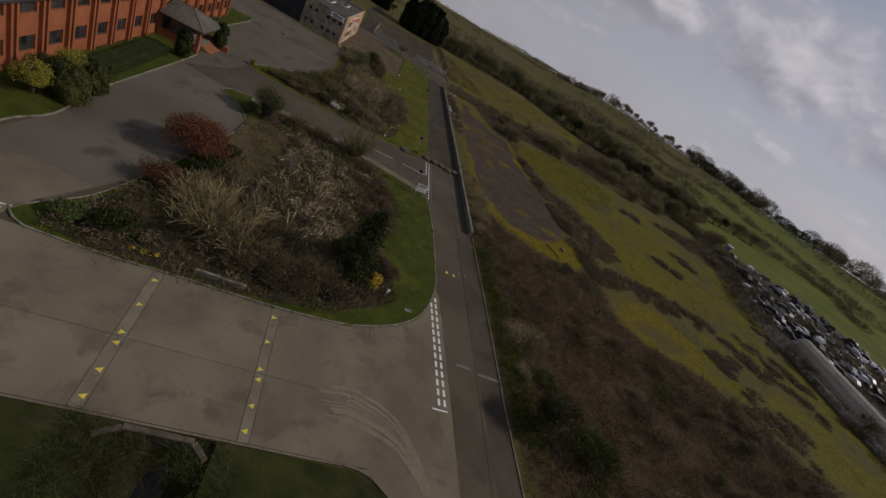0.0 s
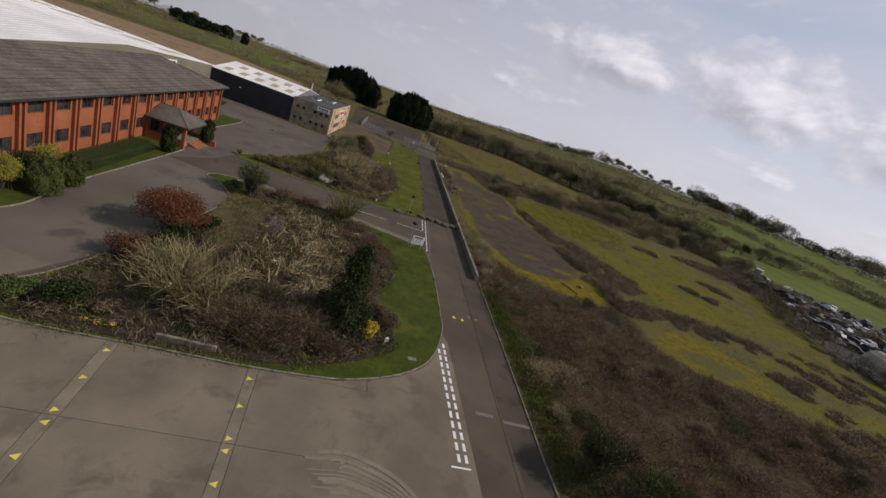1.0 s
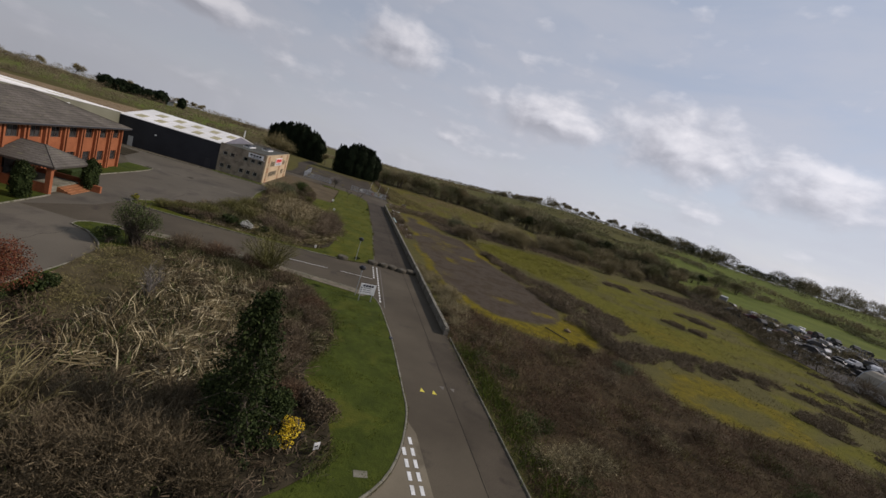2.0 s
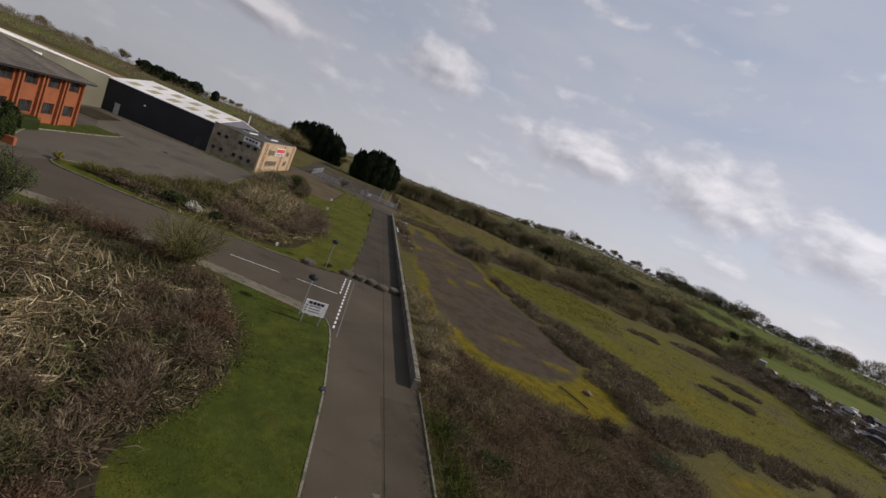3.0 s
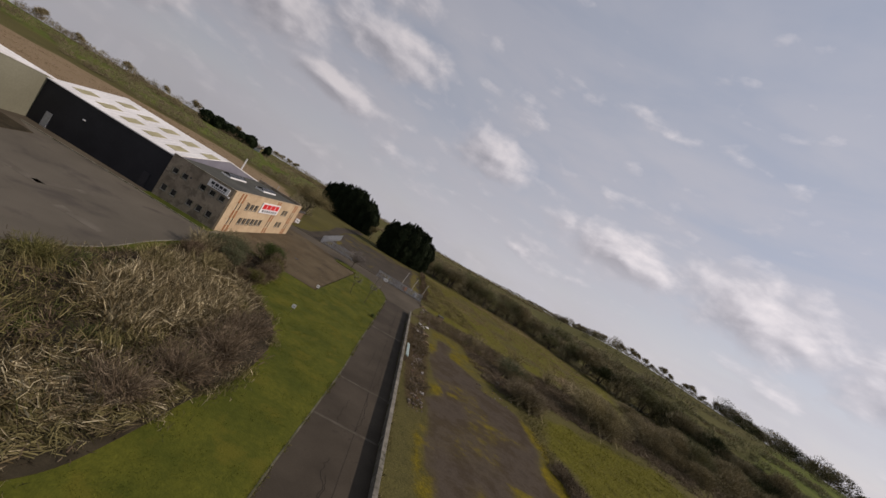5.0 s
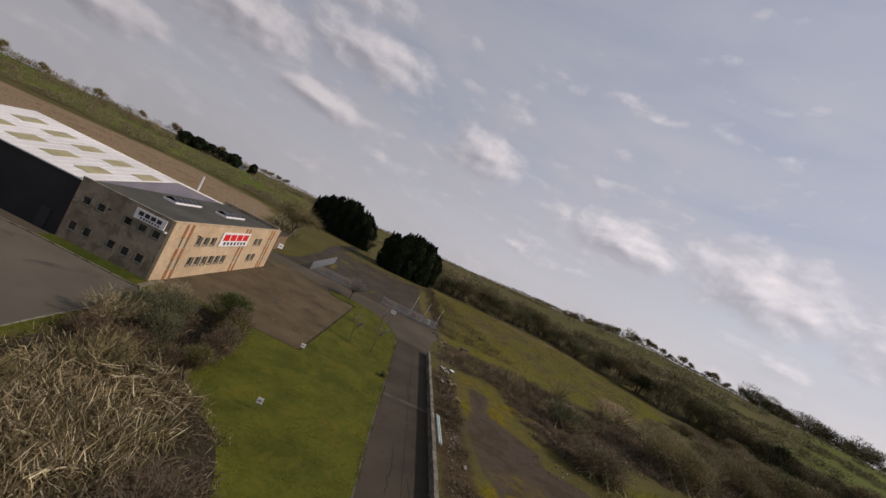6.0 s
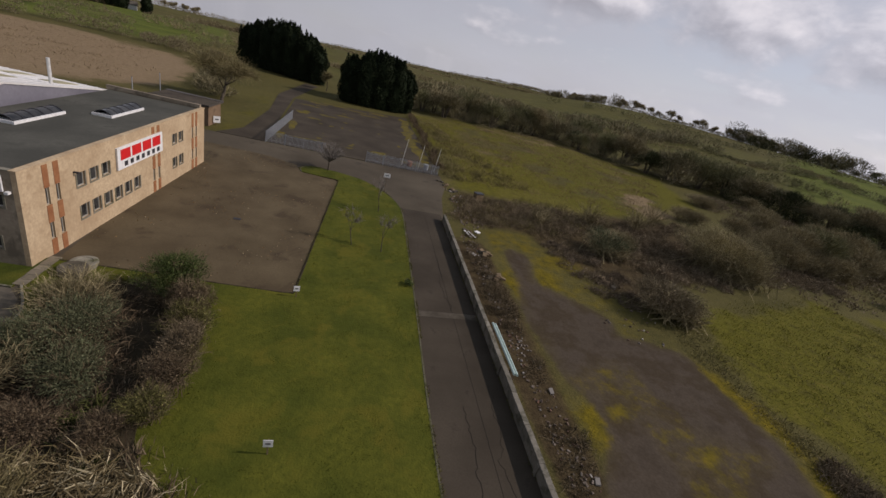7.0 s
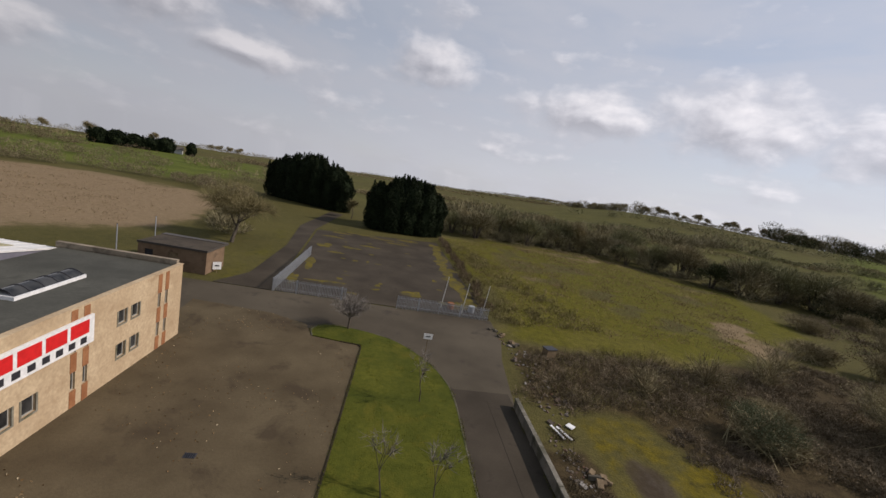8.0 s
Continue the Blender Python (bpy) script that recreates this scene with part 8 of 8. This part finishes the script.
def plate_sign(x, y, h, w, ph, rz, label, tilt=0.0):
    root = thing("post_sign", None, None, label, "sign", "small verge signs")
    root.matrix_world = pose(x, y, 0.08, 0, 0, rz)
    part("post", MB().box(-0.03, 0.03, 0.0, 0.05, -0.2, h), M["timber"], root)
    pl = part("plate", MB().box(-w / 2, w / 2, -0.03, -0.004, h - ph, h), M["paint"], root, "white plate")
    bar_letters(pl, lambda u, d, z: (u, -0.0305 + d, z), -w * 0.3, w * 0.3, h - ph * 0.6, h - ph * 0.4, 1, M["scrapgrey"], 0.1)


plate_sign(-4.9, 68.6, 0.95, 0.42, 0.42, 0, "small white sign on a short post in the grass")
plate_sign(-5.25, 81.6, 0.95, 0.42, 0.42, 10, "small white sign at the lot corner")
plate_sign(-7.1, 36.1, 0.6, 0.22, 0.35, 10, "small white marker post at the bed edge")
plate_sign(-5.3, -2.3, 0.75, 0.3, 0.38, 25, "small white notice beside the forsythia")
plate_sign(2.75, 109.3, 2.5, 0.85, 0.55, 0, "white direction sign on a tall post")
plate_sign(-22.9, 128.0, 1.3, 1.0, 1.0, 30, "white A-board leaning by the hut")


def palisade():
    root = thing("palisade_fence", None, None, "grey galvanised palisade fence round the yard", "fence")
    root.location = (-14.8, 123.6, 0)
    inv = Matrix.Translation((14.8, -123.6, 0))
    pale = MB().add([(-0.035, 0, 0.05), (0.035, 0, 0.05), (0.035, 0, 1.65), (0, 0, 1.75), (-0.035, 0, 1.65), (-0.035, 0.02, 0.05), (0.035, 0.02, 0.05), (0.035, 0.02, 1.65), (0, 0.02, 1.75), (-0.035, 0.02, 1.65)],
                    [(0, 1, 2, 3, 4), (9, 8, 7, 6, 5), (0, 5, 6, 1), (1, 6, 7, 2), (2, 7, 8, 3), (3, 8, 9, 4), (4, 9, 5, 0)]).mesh("pale")
    post = MB().box(-0.05, 0.05, 0.03, 0.13, -0.2, 1.7).mesh("post")
    runs = [((-14.8, 123.6), (-13.7, 145.0), 0.17), ((-14.8, 123.6), (-6.0, 123.3), 0.19), ((0.5, 123.0), (12.6, 122.6), 0.19)]
    for a, b, step in runs:
        a, b = np.array(a), np.array(b)
        d = b - a
        ln = np.hypot(*d)
        rz = math.atan2(d[1], d[0])
        for s in np.arange(0, ln, step):
            o = part("pale", pale, M["galv"], root)
            o.matrix_parent_inverse = inv
            o.matrix_basis = Matrix.Translation((*(a + d * s / ln), 0)) @ Matrix.Rotation(rz, 4, "Z")
        for s in np.arange(0, ln + 0.1, 2.75):
            o = part("post", post, M["galv"], root)
            o.matrix_parent_inverse = inv
            o.matrix_basis = Matrix.Translation((*(a + d * min(s, ln) / ln), 0)) @ Matrix.Rotation(rz, 4, "Z")
        for z in (0.4, 1.4):
            o = part("rail", MB().box(0, ln, 0.022, 0.06, z, z + 0.05), M["galv"], root)
            o.matrix_parent_inverse = inv
            o.matrix_basis = Matrix.Translation((*a, 0)) @ Matrix.Rotation(rz, 4, "Z")


palisade()
for k, (x, y, h) in enumerate(((6.6, 125.4, 4.4), (9.3, 124.2, 4.2), (12.2, 124.5, 4.2))):
    root = thing("flagpole", None, None, "slim pale flagpole leaning a little", "flagpole", "flagpoles")
    root.matrix_world = pose(x, y, 0, random.uniform(-2, 2), 5, 0)
    part("pole", MB().tube([(0, 0, -0.2), (0, 0, h)], [0.055, 0.035], 8), M["polegrey"], root)
    part("finial", MB().lathe(0, 0, [(0.03, h), (0.06, h + 0.05), (0.02, h + 0.1)], 8), M["polegrey"], root)
    part("base", MB().box(-0.15, 0.15, -0.15, 0.15, -0.1, 0.08), M["kerb"], root)


M["hutbrick"] = surface("hut_brick", (0.15, 0.1, 0.062), (0.22, 0.15, 0.095), big=0.6, fine=5, stain=(0.1, 0.07, 0.045), stain_scale=0.8, stain_at=0.55, bump=0.12)
M["hutroof"] = surface("hut_roof", (0.055, 0.045, 0.034), (0.085, 0.07, 0.052), big=0.4, fine=6, stain=(0.045, 0.038, 0.03), stain_scale=0.6, stain_at=0.5, bump=0.15)


def hut():
    root = thing("brick_hut", None, None, "flat-roofed brown brick plant hut", "building")
    root.matrix_world = Matrix.Translation((-23.6, 126.2, 0)) @ Matrix.Rotation(radians(-5), 4, "Z")
    pe = lambda u, d, z: (-d, u, z)
    ps = lambda u, d, z: (u, d, z)
    part("wall", panel_with_holes(0, 4.9, 0, 2.9, [], pe), M["hutbrick"], root, "sunlit brown brick end wall")
    part("wall", panel_with_holes(-8.2, -0.3, 0, 2.9, [(-4.6, -3.4, 0.05, 2.2), (-7.4, -6.4, 0.05, 2.2)], ps), M["hutbrick"], root)
    part("wall", MB().box(-8.2, -7.9, 0.3, 4.9, 0, 2.9).box(-7.9, -0.3, 4.6, 4.9, 0, 2.9), M["hutbrick"], root)
    part("door", MB().box(-4.6, -3.4, 0.1, 0.16, 0.05, 2.2), M["timber"], root)
    part("door", MB().box(-7.4, -6.4, 0.1, 0.16, 0.05, 2.2), M["ink"], root)
    rf = part("roof", MB().box(-8.25, 0.05, -0.05, 4.95, 2.904, 3.06), M["hutroof"], root, "brown weathered flat roof")
    part("roof_edge", MB().box(-8.3, 0.1, -0.1, -0.05, 2.85, 3.12).box(0.05, 0.1, -0.05, 4.95, 2.85, 3.12).box(-8.3, 0.1, 4.95, 5.9, 2.85, 3.12), M["frame"], rf)


hut()
for x, y, h in ((-33.0, 124.8, 5.2), (-31.6, 130.5, 5.6)):
    root = thing("steel_pole", None, None, "plain grey steel pole behind the office", "pole", "steel poles")
    root.location = (x, y, 0)
    part("pole", MB().tube([(0, 0, -0.2), (0, 0, h)], [0.08, 0.06], 8), M["galv"], root)
    part("cap", MB().lathe(0, 0, [(0.07, h), (0.03, h + 0.06)], 8), M["ink"], root)
# worn markings and moss on the far yard
def blob(cx, cy, rx, ry, rnd, n=18):
    """Ragged rounded outline."""
    ph = [rnd.uniform(0, 6.3) for _ in range(3)]
    out = []
    for k in range(n):
        a = math.tau * k / n
        q = 1 + 0.22 * math.sin(2 * a + ph[0]) + 0.18 * math.sin(3 * a + ph[1]) + 0.14 * math.sin(5 * a + ph[2]) + rnd.uniform(-0.08, 0.08)
        out.append((cx + rx * q * math.cos(a), cy + ry * q * math.sin(a)))
    return out


bl = random.Random(8)
M["mosspatch"] = surface("moss_patch", (0.085, 0.07, 0.018), (0.15, 0.118, 0.014), big=0.5, fine=6, stain=(0.06, 0.052, 0.035), stain_scale=0.9, stain_at=0.5, bump=0.4)
for k, (x, y, rx, ry) in enumerate([(-10, 150, 1.6, 0.6), (-4, 160, 2.2, 0.7), (-12, 165, 2.4, 0.8), (3, 130, 1.2, 1.5), (-9, 130.5, 2.5, 0.5), (2, 168, 2.4, 0.7), (-13, 140, 0.8, 3.5), (-13.8, 130, 0.7, 2.6), (-6.4, 173, 3.2, 1.0), (-1, 171, 2.6, 0.7), (-7.7, 156, 2.0, 0.8), (-11, 171, 2.0, 0.9), (5, 174, 3.0, 1.0), (-12.6, 155, 1.2, 2.2)] + [(11.2 + bl.uniform(-0.6, 0.5), 128 + 3.4 * q, bl.uniform(0.8, 1.7), bl.uniform(1.8, 2.6)) for q in range(14)] + [(bl.uniform(-12, 10), bl.uniform(126, 172), bl.uniform(0.25, 0.8), bl.uniform(0.2, 0.6)) for q in range(26)]):
    mark([blob(x, y, rx, ry, bl)], M["mosspatch"], "moss_patch", "yellow-green moss spreading on old tarmac", 0.026 + 0.0004 * k)


# ---- rubbish behind the wall ----
def pipe_pair():
    root = thing("plastic_pipes", None, None, "two long pale green plastic pipes beside the wall", "pipe")
    for dx in (0.0, 0.22):
        part("pipe", MB().tube([(9.12 + dx, 74.0, 0.9 - dx * 0.3), (9.32 + dx, 79.6, 0.88 - dx * 0.3)], [0.09, 0.09], 10), M["pipegreen"], root)
    for y in (74.6, 79.0):
        part("support", MB().box(9.06 + 0.036 * (y - 74), 9.5 + 0.036 * (y - 74), y - 0.1, y + 0.1, -0.1, 0.77), M["timber"], root)


M["pipegreen"] = plain("pipe_green", (0.38, 0.48, 0.44), 0.4)
pipe_pair()
for k, (x, y, w, l, rz) in enumerate(((12.2, 98.9, 0.22, 1.6, 20), (12.7, 98.8, 0.22, 1.6, 25), (13.7, 99.8, 0.7, 0.6, 40))):
    root = thing("scrap_board", None, None, "white painted board dumped on the ground", "board", "dumped boards")
    root.matrix_world = pose(x, y, 0.06, 4, 3, rz)
    part("board", MB().box(-w / 2, w / 2, -l / 2, l / 2, 0, 0.05, bev=0.008), M["paint"], root)


def rubble(x, y, n, r, seed):
    rr = random.Random(seed)
    root = thing("rubble_heap", None, None, "heap of broken concrete and old timber", "rubble", "rubble heaps")
    root.location = (x, y, 0)
    for k in range(n):
        a, d = rr.uniform(0, math.tau), rr.uniform(0, r)
        s = rr.uniform(0.15, 0.45)
        m = Matrix.Translation((math.cos(a) * d, math.sin(a) * d, s * 0.2)) @ Euler((rr.uniform(-0.4, 0.4), rr.uniform(-0.4, 0.4), rr.uniform(0, 3))).to_matrix().to_4x4()
        part("lump", MB().box(-s, s, -s * 0.6, s * 0.6, -s * 0.35, s * 0.35, m, bev=s * 0.1), M["drum"] if rr.random() < 0.35 else M["timber"], root)


for k, (x, y, n, r) in enumerate(((12.9, 94.2, 7, 0.8), (12.6, 88.5, 8, 0.9), (27.2, 91.0, 10, 1.2), (26.5, 25.5, 4, 0.5))):
    rubble(x, y, n, r, k)
for k, (x, y) in enumerate(((13.1, 117.9), (13.9, 115.6), (12.6, 119.6))):
    rubble(x, y, 6, 0.6, 30 + k)
thing("steel_rail", MB().tube([(22.9, 25.0, 0.08), (24.3, 21.8, 0.1)], [0.07, 0.07], 6), M["ink"], "dark steel bar lying in the moss", "bar")
sh = thing("timber_shelter", None, None, "small weathered timber box shelter", "shelter")
sh.matrix_world = pose(17.2, 113.0, 0, 0, 0, 15)
part("box", MB().box(-0.6, 0.6, -0.45, 0.45, -0.1, 1.1), M["timber"], sh)
part("roof", MB().box(-0.7, 0.7, -0.55, 0.55, 1.104, 1.16), M["ink"], sh)
for x, y in ((8.0, 124.2), (10.9, 123.9)):
    root = thing("waste_drum", None, None, "rusty steel drum at the yard corner", "drum", "rusty drums")
    root.location = (x, y + 1.5, 0)
    part("body", MB().lathe(0, 0, [(0.45, -0.02), (0.46, 0.3), (0.44, 0.32), (0.46, 0.34), (0.46, 0.85)], 16), M["rust"] if x < 9 else M["galv"], root)
# low timber edge of the bed, covers and gully
root = thing("sleeper_edging", None, None, "low weathered timber sleepers edging the bed", "edging")
root.location = (-18, -7.2, 0.1)
for k in range(2):
    part("sleeper", MB().box(-1.65 + 1.75 * k, 0.05 + 1.75 * k, -0.12, 0.12, -0.15, 0.42 - 0.03 * k, bev=0.02), M["kerb"], root)
thing("manhole_cover", MB().lathe(-2.85, -2.45, [(0.32, 0.0), (0.32, 0.024), (0.28, 0.028)], 20), M["ink"], "round iron manhole cover in the concrete", "manhole cover")
thing("drain_cover", MB().box(-3.4, -2.7, -3.45, -3.0, 0.05, 0.1, bev=0.01), M["kerb"], "square concrete drain cover in the lawn", "drain cover")
thing("gully_box", MB().box(0.36, 0.66, 12.5, 12.95, -0.05, 0.16, bev=0.02), M["ink"], "dark gully box at the kerb", "gully")
# far barn
barn = thing("far_barn", None, None, "white-walled barn with a brown roof across the valley", "barn")
bz = float(land(np.array(-152.0), np.array(398.0)))
barn.matrix_world = pose(-152, 398, bz, 0, 0, 20)
part("wall", MB().box(-9, 9, -4, 4, -1, 2.8), M["paint"], barn)
part("roof", MB().add([(-9.5, -4.5, 2.8), (9.5, -4.5, 2.8), (9.5, 4.5, 2.8), (-9.5, 4.5, 2.8), (-9.5, 0, 5.2), (9.5, 0, 5.2)], [(0, 1, 5, 4), (2, 3, 4, 5), (1, 2, 5), (3, 0, 4), (3, 2, 1, 0)]), M["tiles"], barn)
# paved strip beside the side road, slab by slab
walkway = thing("pavement", None, None, "weathered grey paving strip beside the side road", "pavement", kind="structure")
pv = even(CORNER_N[10:], 0.92)
for a, b in zip(pv[:-1], pv[1:]):
    d = b - a
    m = Matrix.Translation((a[0], a[1], 0)) @ Matrix.Rotation(math.atan2(d[1], d[0]), 4, "Z")
    ln = float(np.hypot(*d))
    for k in range(2):
        part("paving_slab", MB().box(0.01, ln - 0.01, 0.09 + 0.62 * k, 0.69 + 0.62 * k, -0.1, 0.115 + random.uniform(-0.006, 0.006), m), M["paver"], walkway)


# concrete shaft ring and stepping slabs by the office corner
ring = thing("concrete_ring", MB().lathe(-18.75, 82.75, [(0.7, -0.02), (0.72, 0.3), (0.78, 0.34), (0.78, 0.44), (0.7, 0.48), (0.5, 0.48), (0.46, 0.43), (0.0, 0.41)], 28), M["kerb"], "low round concrete shaft cap in the grass", "shaft cap")
slabs = thing("garden_path", None, None, "short path of pale concrete slabs across the grass", "path", kind="structure")
for k in range(6):
    part("slab", MB().box(-0.32, 0.32, -0.29, 0.29, -0.1, 0.115, Matrix.Translation((-20.7 + 0.02 * (k % 2), 80.2 + 0.6 * k, 0)) @ Matrix.Rotation(0.03 * (k % 3 - 1), 4, "Z")), M["paver"], slabs)


# ---- fringes, turf and litter ----
drain = thing("drain_grate", None, None, "small dark iron drain grate in the silty lot", "drain")
drain.location = (-12.0, 93.8, 0.012)
part("frame", MB().box(-0.32, 0.32, -0.22, 0.22, -0.05, 0.02, bev=0.01), M["ink"], drain)
for k in range(5):
    part("bar", MB().box(-0.26 + 0.11 * k, -0.2 + 0.11 * k, -0.17, 0.17, 0.02, 0.035), M["blackiron"], drain)
M["deadleaf"] = leafy("dead_leaf", (0.12, 0.07, 0.03), (0.2, 0.13, 0.06), (0.34, 0.28, 0.18))
lp = spread_in(LOT, 1500)
lp = lp[vnoise(lp[:, 0], lp[:, 1], 3.0, 4) > 0.5]
thing("leaf_litter", tri_mesh("leaf_litter", *leaves(np.c_[lp, np.full(len(lp), 0.03)], 0.13)), M["deadleaf"], "scattered dead leaves and scraps on the lot", "leaves", kind="stuff")

M["lawnblade"] = leafy("lawn_blade", (0.05, 0.06, 0.007), (0.085, 0.092, 0.01), (0.12, 0.115, 0.016))
M["fringe"] = leafy("fringe_grass", (0.05, 0.058, 0.01), (0.09, 0.088, 0.016), (0.15, 0.13, 0.04))


def turf_tufts(poly, hole, n, label, z=0.08):
    """Short uneven turf over a lawn."""
    P2 = spread_in(poly, n)
    if hole is not None:
        P2 = P2[~inside(hole, P2[:, 0], P2[:, 1])]
    P2 = P2[vnoise(P2[:, 0], P2[:, 1], 0.9, 3) + 0.5 * vnoise(P2[:, 0], P2[:, 1], 4.0, 5) > 0.85]
    m = len(P2)
    D = unit(rng.normal(size=(m, 3)) * 0.6 + np.array([0, 0, 1.0]))
    v, f = blades(np.c_[P2, np.full(m, z)], D, rng.uniform(0.04, 0.1, m), 0.025, 0.4)
    return thing("turf_tufts", tri_mesh("turf_tufts", v, f), M["lawnblade"], label, "grass", kind="stuff")


turf_tufts(ISLAND1, BED1, 90000, "short uneven turf of the front lawn")
turf_tufts(ISLAND2, BED2, 90000, "short uneven turf of the verge")


def fringe(line, n, spread, length, label, z=0.03, material="fringe", side=0.0):
    p = even(line, 0.1)
    i = rng.integers(0, len(p), n)
    keep = vnoise(p[i, 0], p[i, 1], 1.3, 2) > 0.45
    P2 = (p[i] + rng.normal(size=(n, 2)) * spread + np.array([side, 0]))[keep]
    m = len(P2)
    D = unit(rng.normal(size=(m, 3)) * 0.6 + np.array([0, 0, 1.0]))
    v, f = blades(np.c_[P2, np.full(m, z)], D, length * rng.uniform(0.5, 1.3, m), 0.025, 0.5)
    return thing("grass_fringe", tri_mesh("grass_fringe", v, f), M[material], label, "grass", kind="stuff")


fringe(LAWN2_E, 12000, 0.1, 0.16, "ragged grass creeping over the kerb")
fringe(ROAD_W + CORNER_N, 3500, 0.06, 0.14, "ragged grass along the kerb")
fringe(CORNER_S, 3500, 0.06, 0.13, "ragged grass along the front kerb")
fringe([(6.5, 16), (9.45, 102)], 2600, 0.06, 0.18, "weeds at the foot of the wall", 0.0)
fringe([(7.0, 16), (9.98, 102)], 9000, 0.16, 0.35, "rank grass behind the wall", -0.04, "drygrass")
fringe(BED1, 9000, 0.16, 0.22, "dead grass along the edge of the bed", 0.09, "drygrass")
fringe(BED1, 7000, 0.45, 0.35, "olive weeds along the edge of the bed", 0.1, "oliveweed")
fringe(BED2, 9000, 0.16, 0.22, "dead grass along the edge of the second bed", 0.09, "drygrass")
fringe(BED2, 5000, 0.45, 0.55, "dead reeds leaning over the edge of the second bed", 0.1, "straw")
fringe(BED2, 9000, 0.5, 0.3, "olive weeds along the edge of the second bed", 0.1, "oliveweed")
fringe(LAWN2_N[2:], 2500, 0.06, 0.14, "ragged grass along the lot edge", 0.06)


def litter(poly, n, seed, label, lo=0.03, hi=0.12):
    """Small broken brick and stone lying about."""
    q = random.Random(seed)
    mb = MB()
    for x, y in spread_in(poly, n):
        s = q.uniform(lo, hi) * (1 + (q.random() < 0.06))
        m = Matrix.Translation((x, y, -0.05 + s * 0.3)) @ Euler((q.uniform(-0.5, 0.5), q.uniform(-0.5, 0.5), q.uniform(0, 3))).to_matrix().to_4x4()
        mb.box(-s, s, -s * 0.6, s * 0.6, -s * 0.4, s * 0.4, m)
    return thing("rubble_litter", mb, M["litterstone"], label, "rubble", kind="stuff")


mt, nt, p = nodes_of("litter_stone")
ge = nt.nodes.new("ShaderNodeNewGeometry")
nt.links.new(ramp(nt, ge.outputs["Random Per Island"], [(0.0, (0.12, 0.06, 0.035)), (0.4, (0.1, 0.075, 0.055)), (0.85, (0.15, 0.125, 0.1)), (1.0, (0.3, 0.28, 0.25))]), p.inputs["Base Color"])
p.inputs["Roughness"].default_value = 0.9
M["litterstone"] = mt
litter([(10.0, 62), (11.6, 62), (13.0, 97), (11.2, 99)], 480, 3, "broken brick and stone behind the wall")
litter([(21, 80), (27, 78), (30, 92), (24, 98)], 90, 4, "scattered stones on the old tarmac")
litter([(12, 99), (16, 103), (15, 116), (12.5, 118)], 160, 5, "scattered stones beyond the wall's end", 0.04, 0.16)
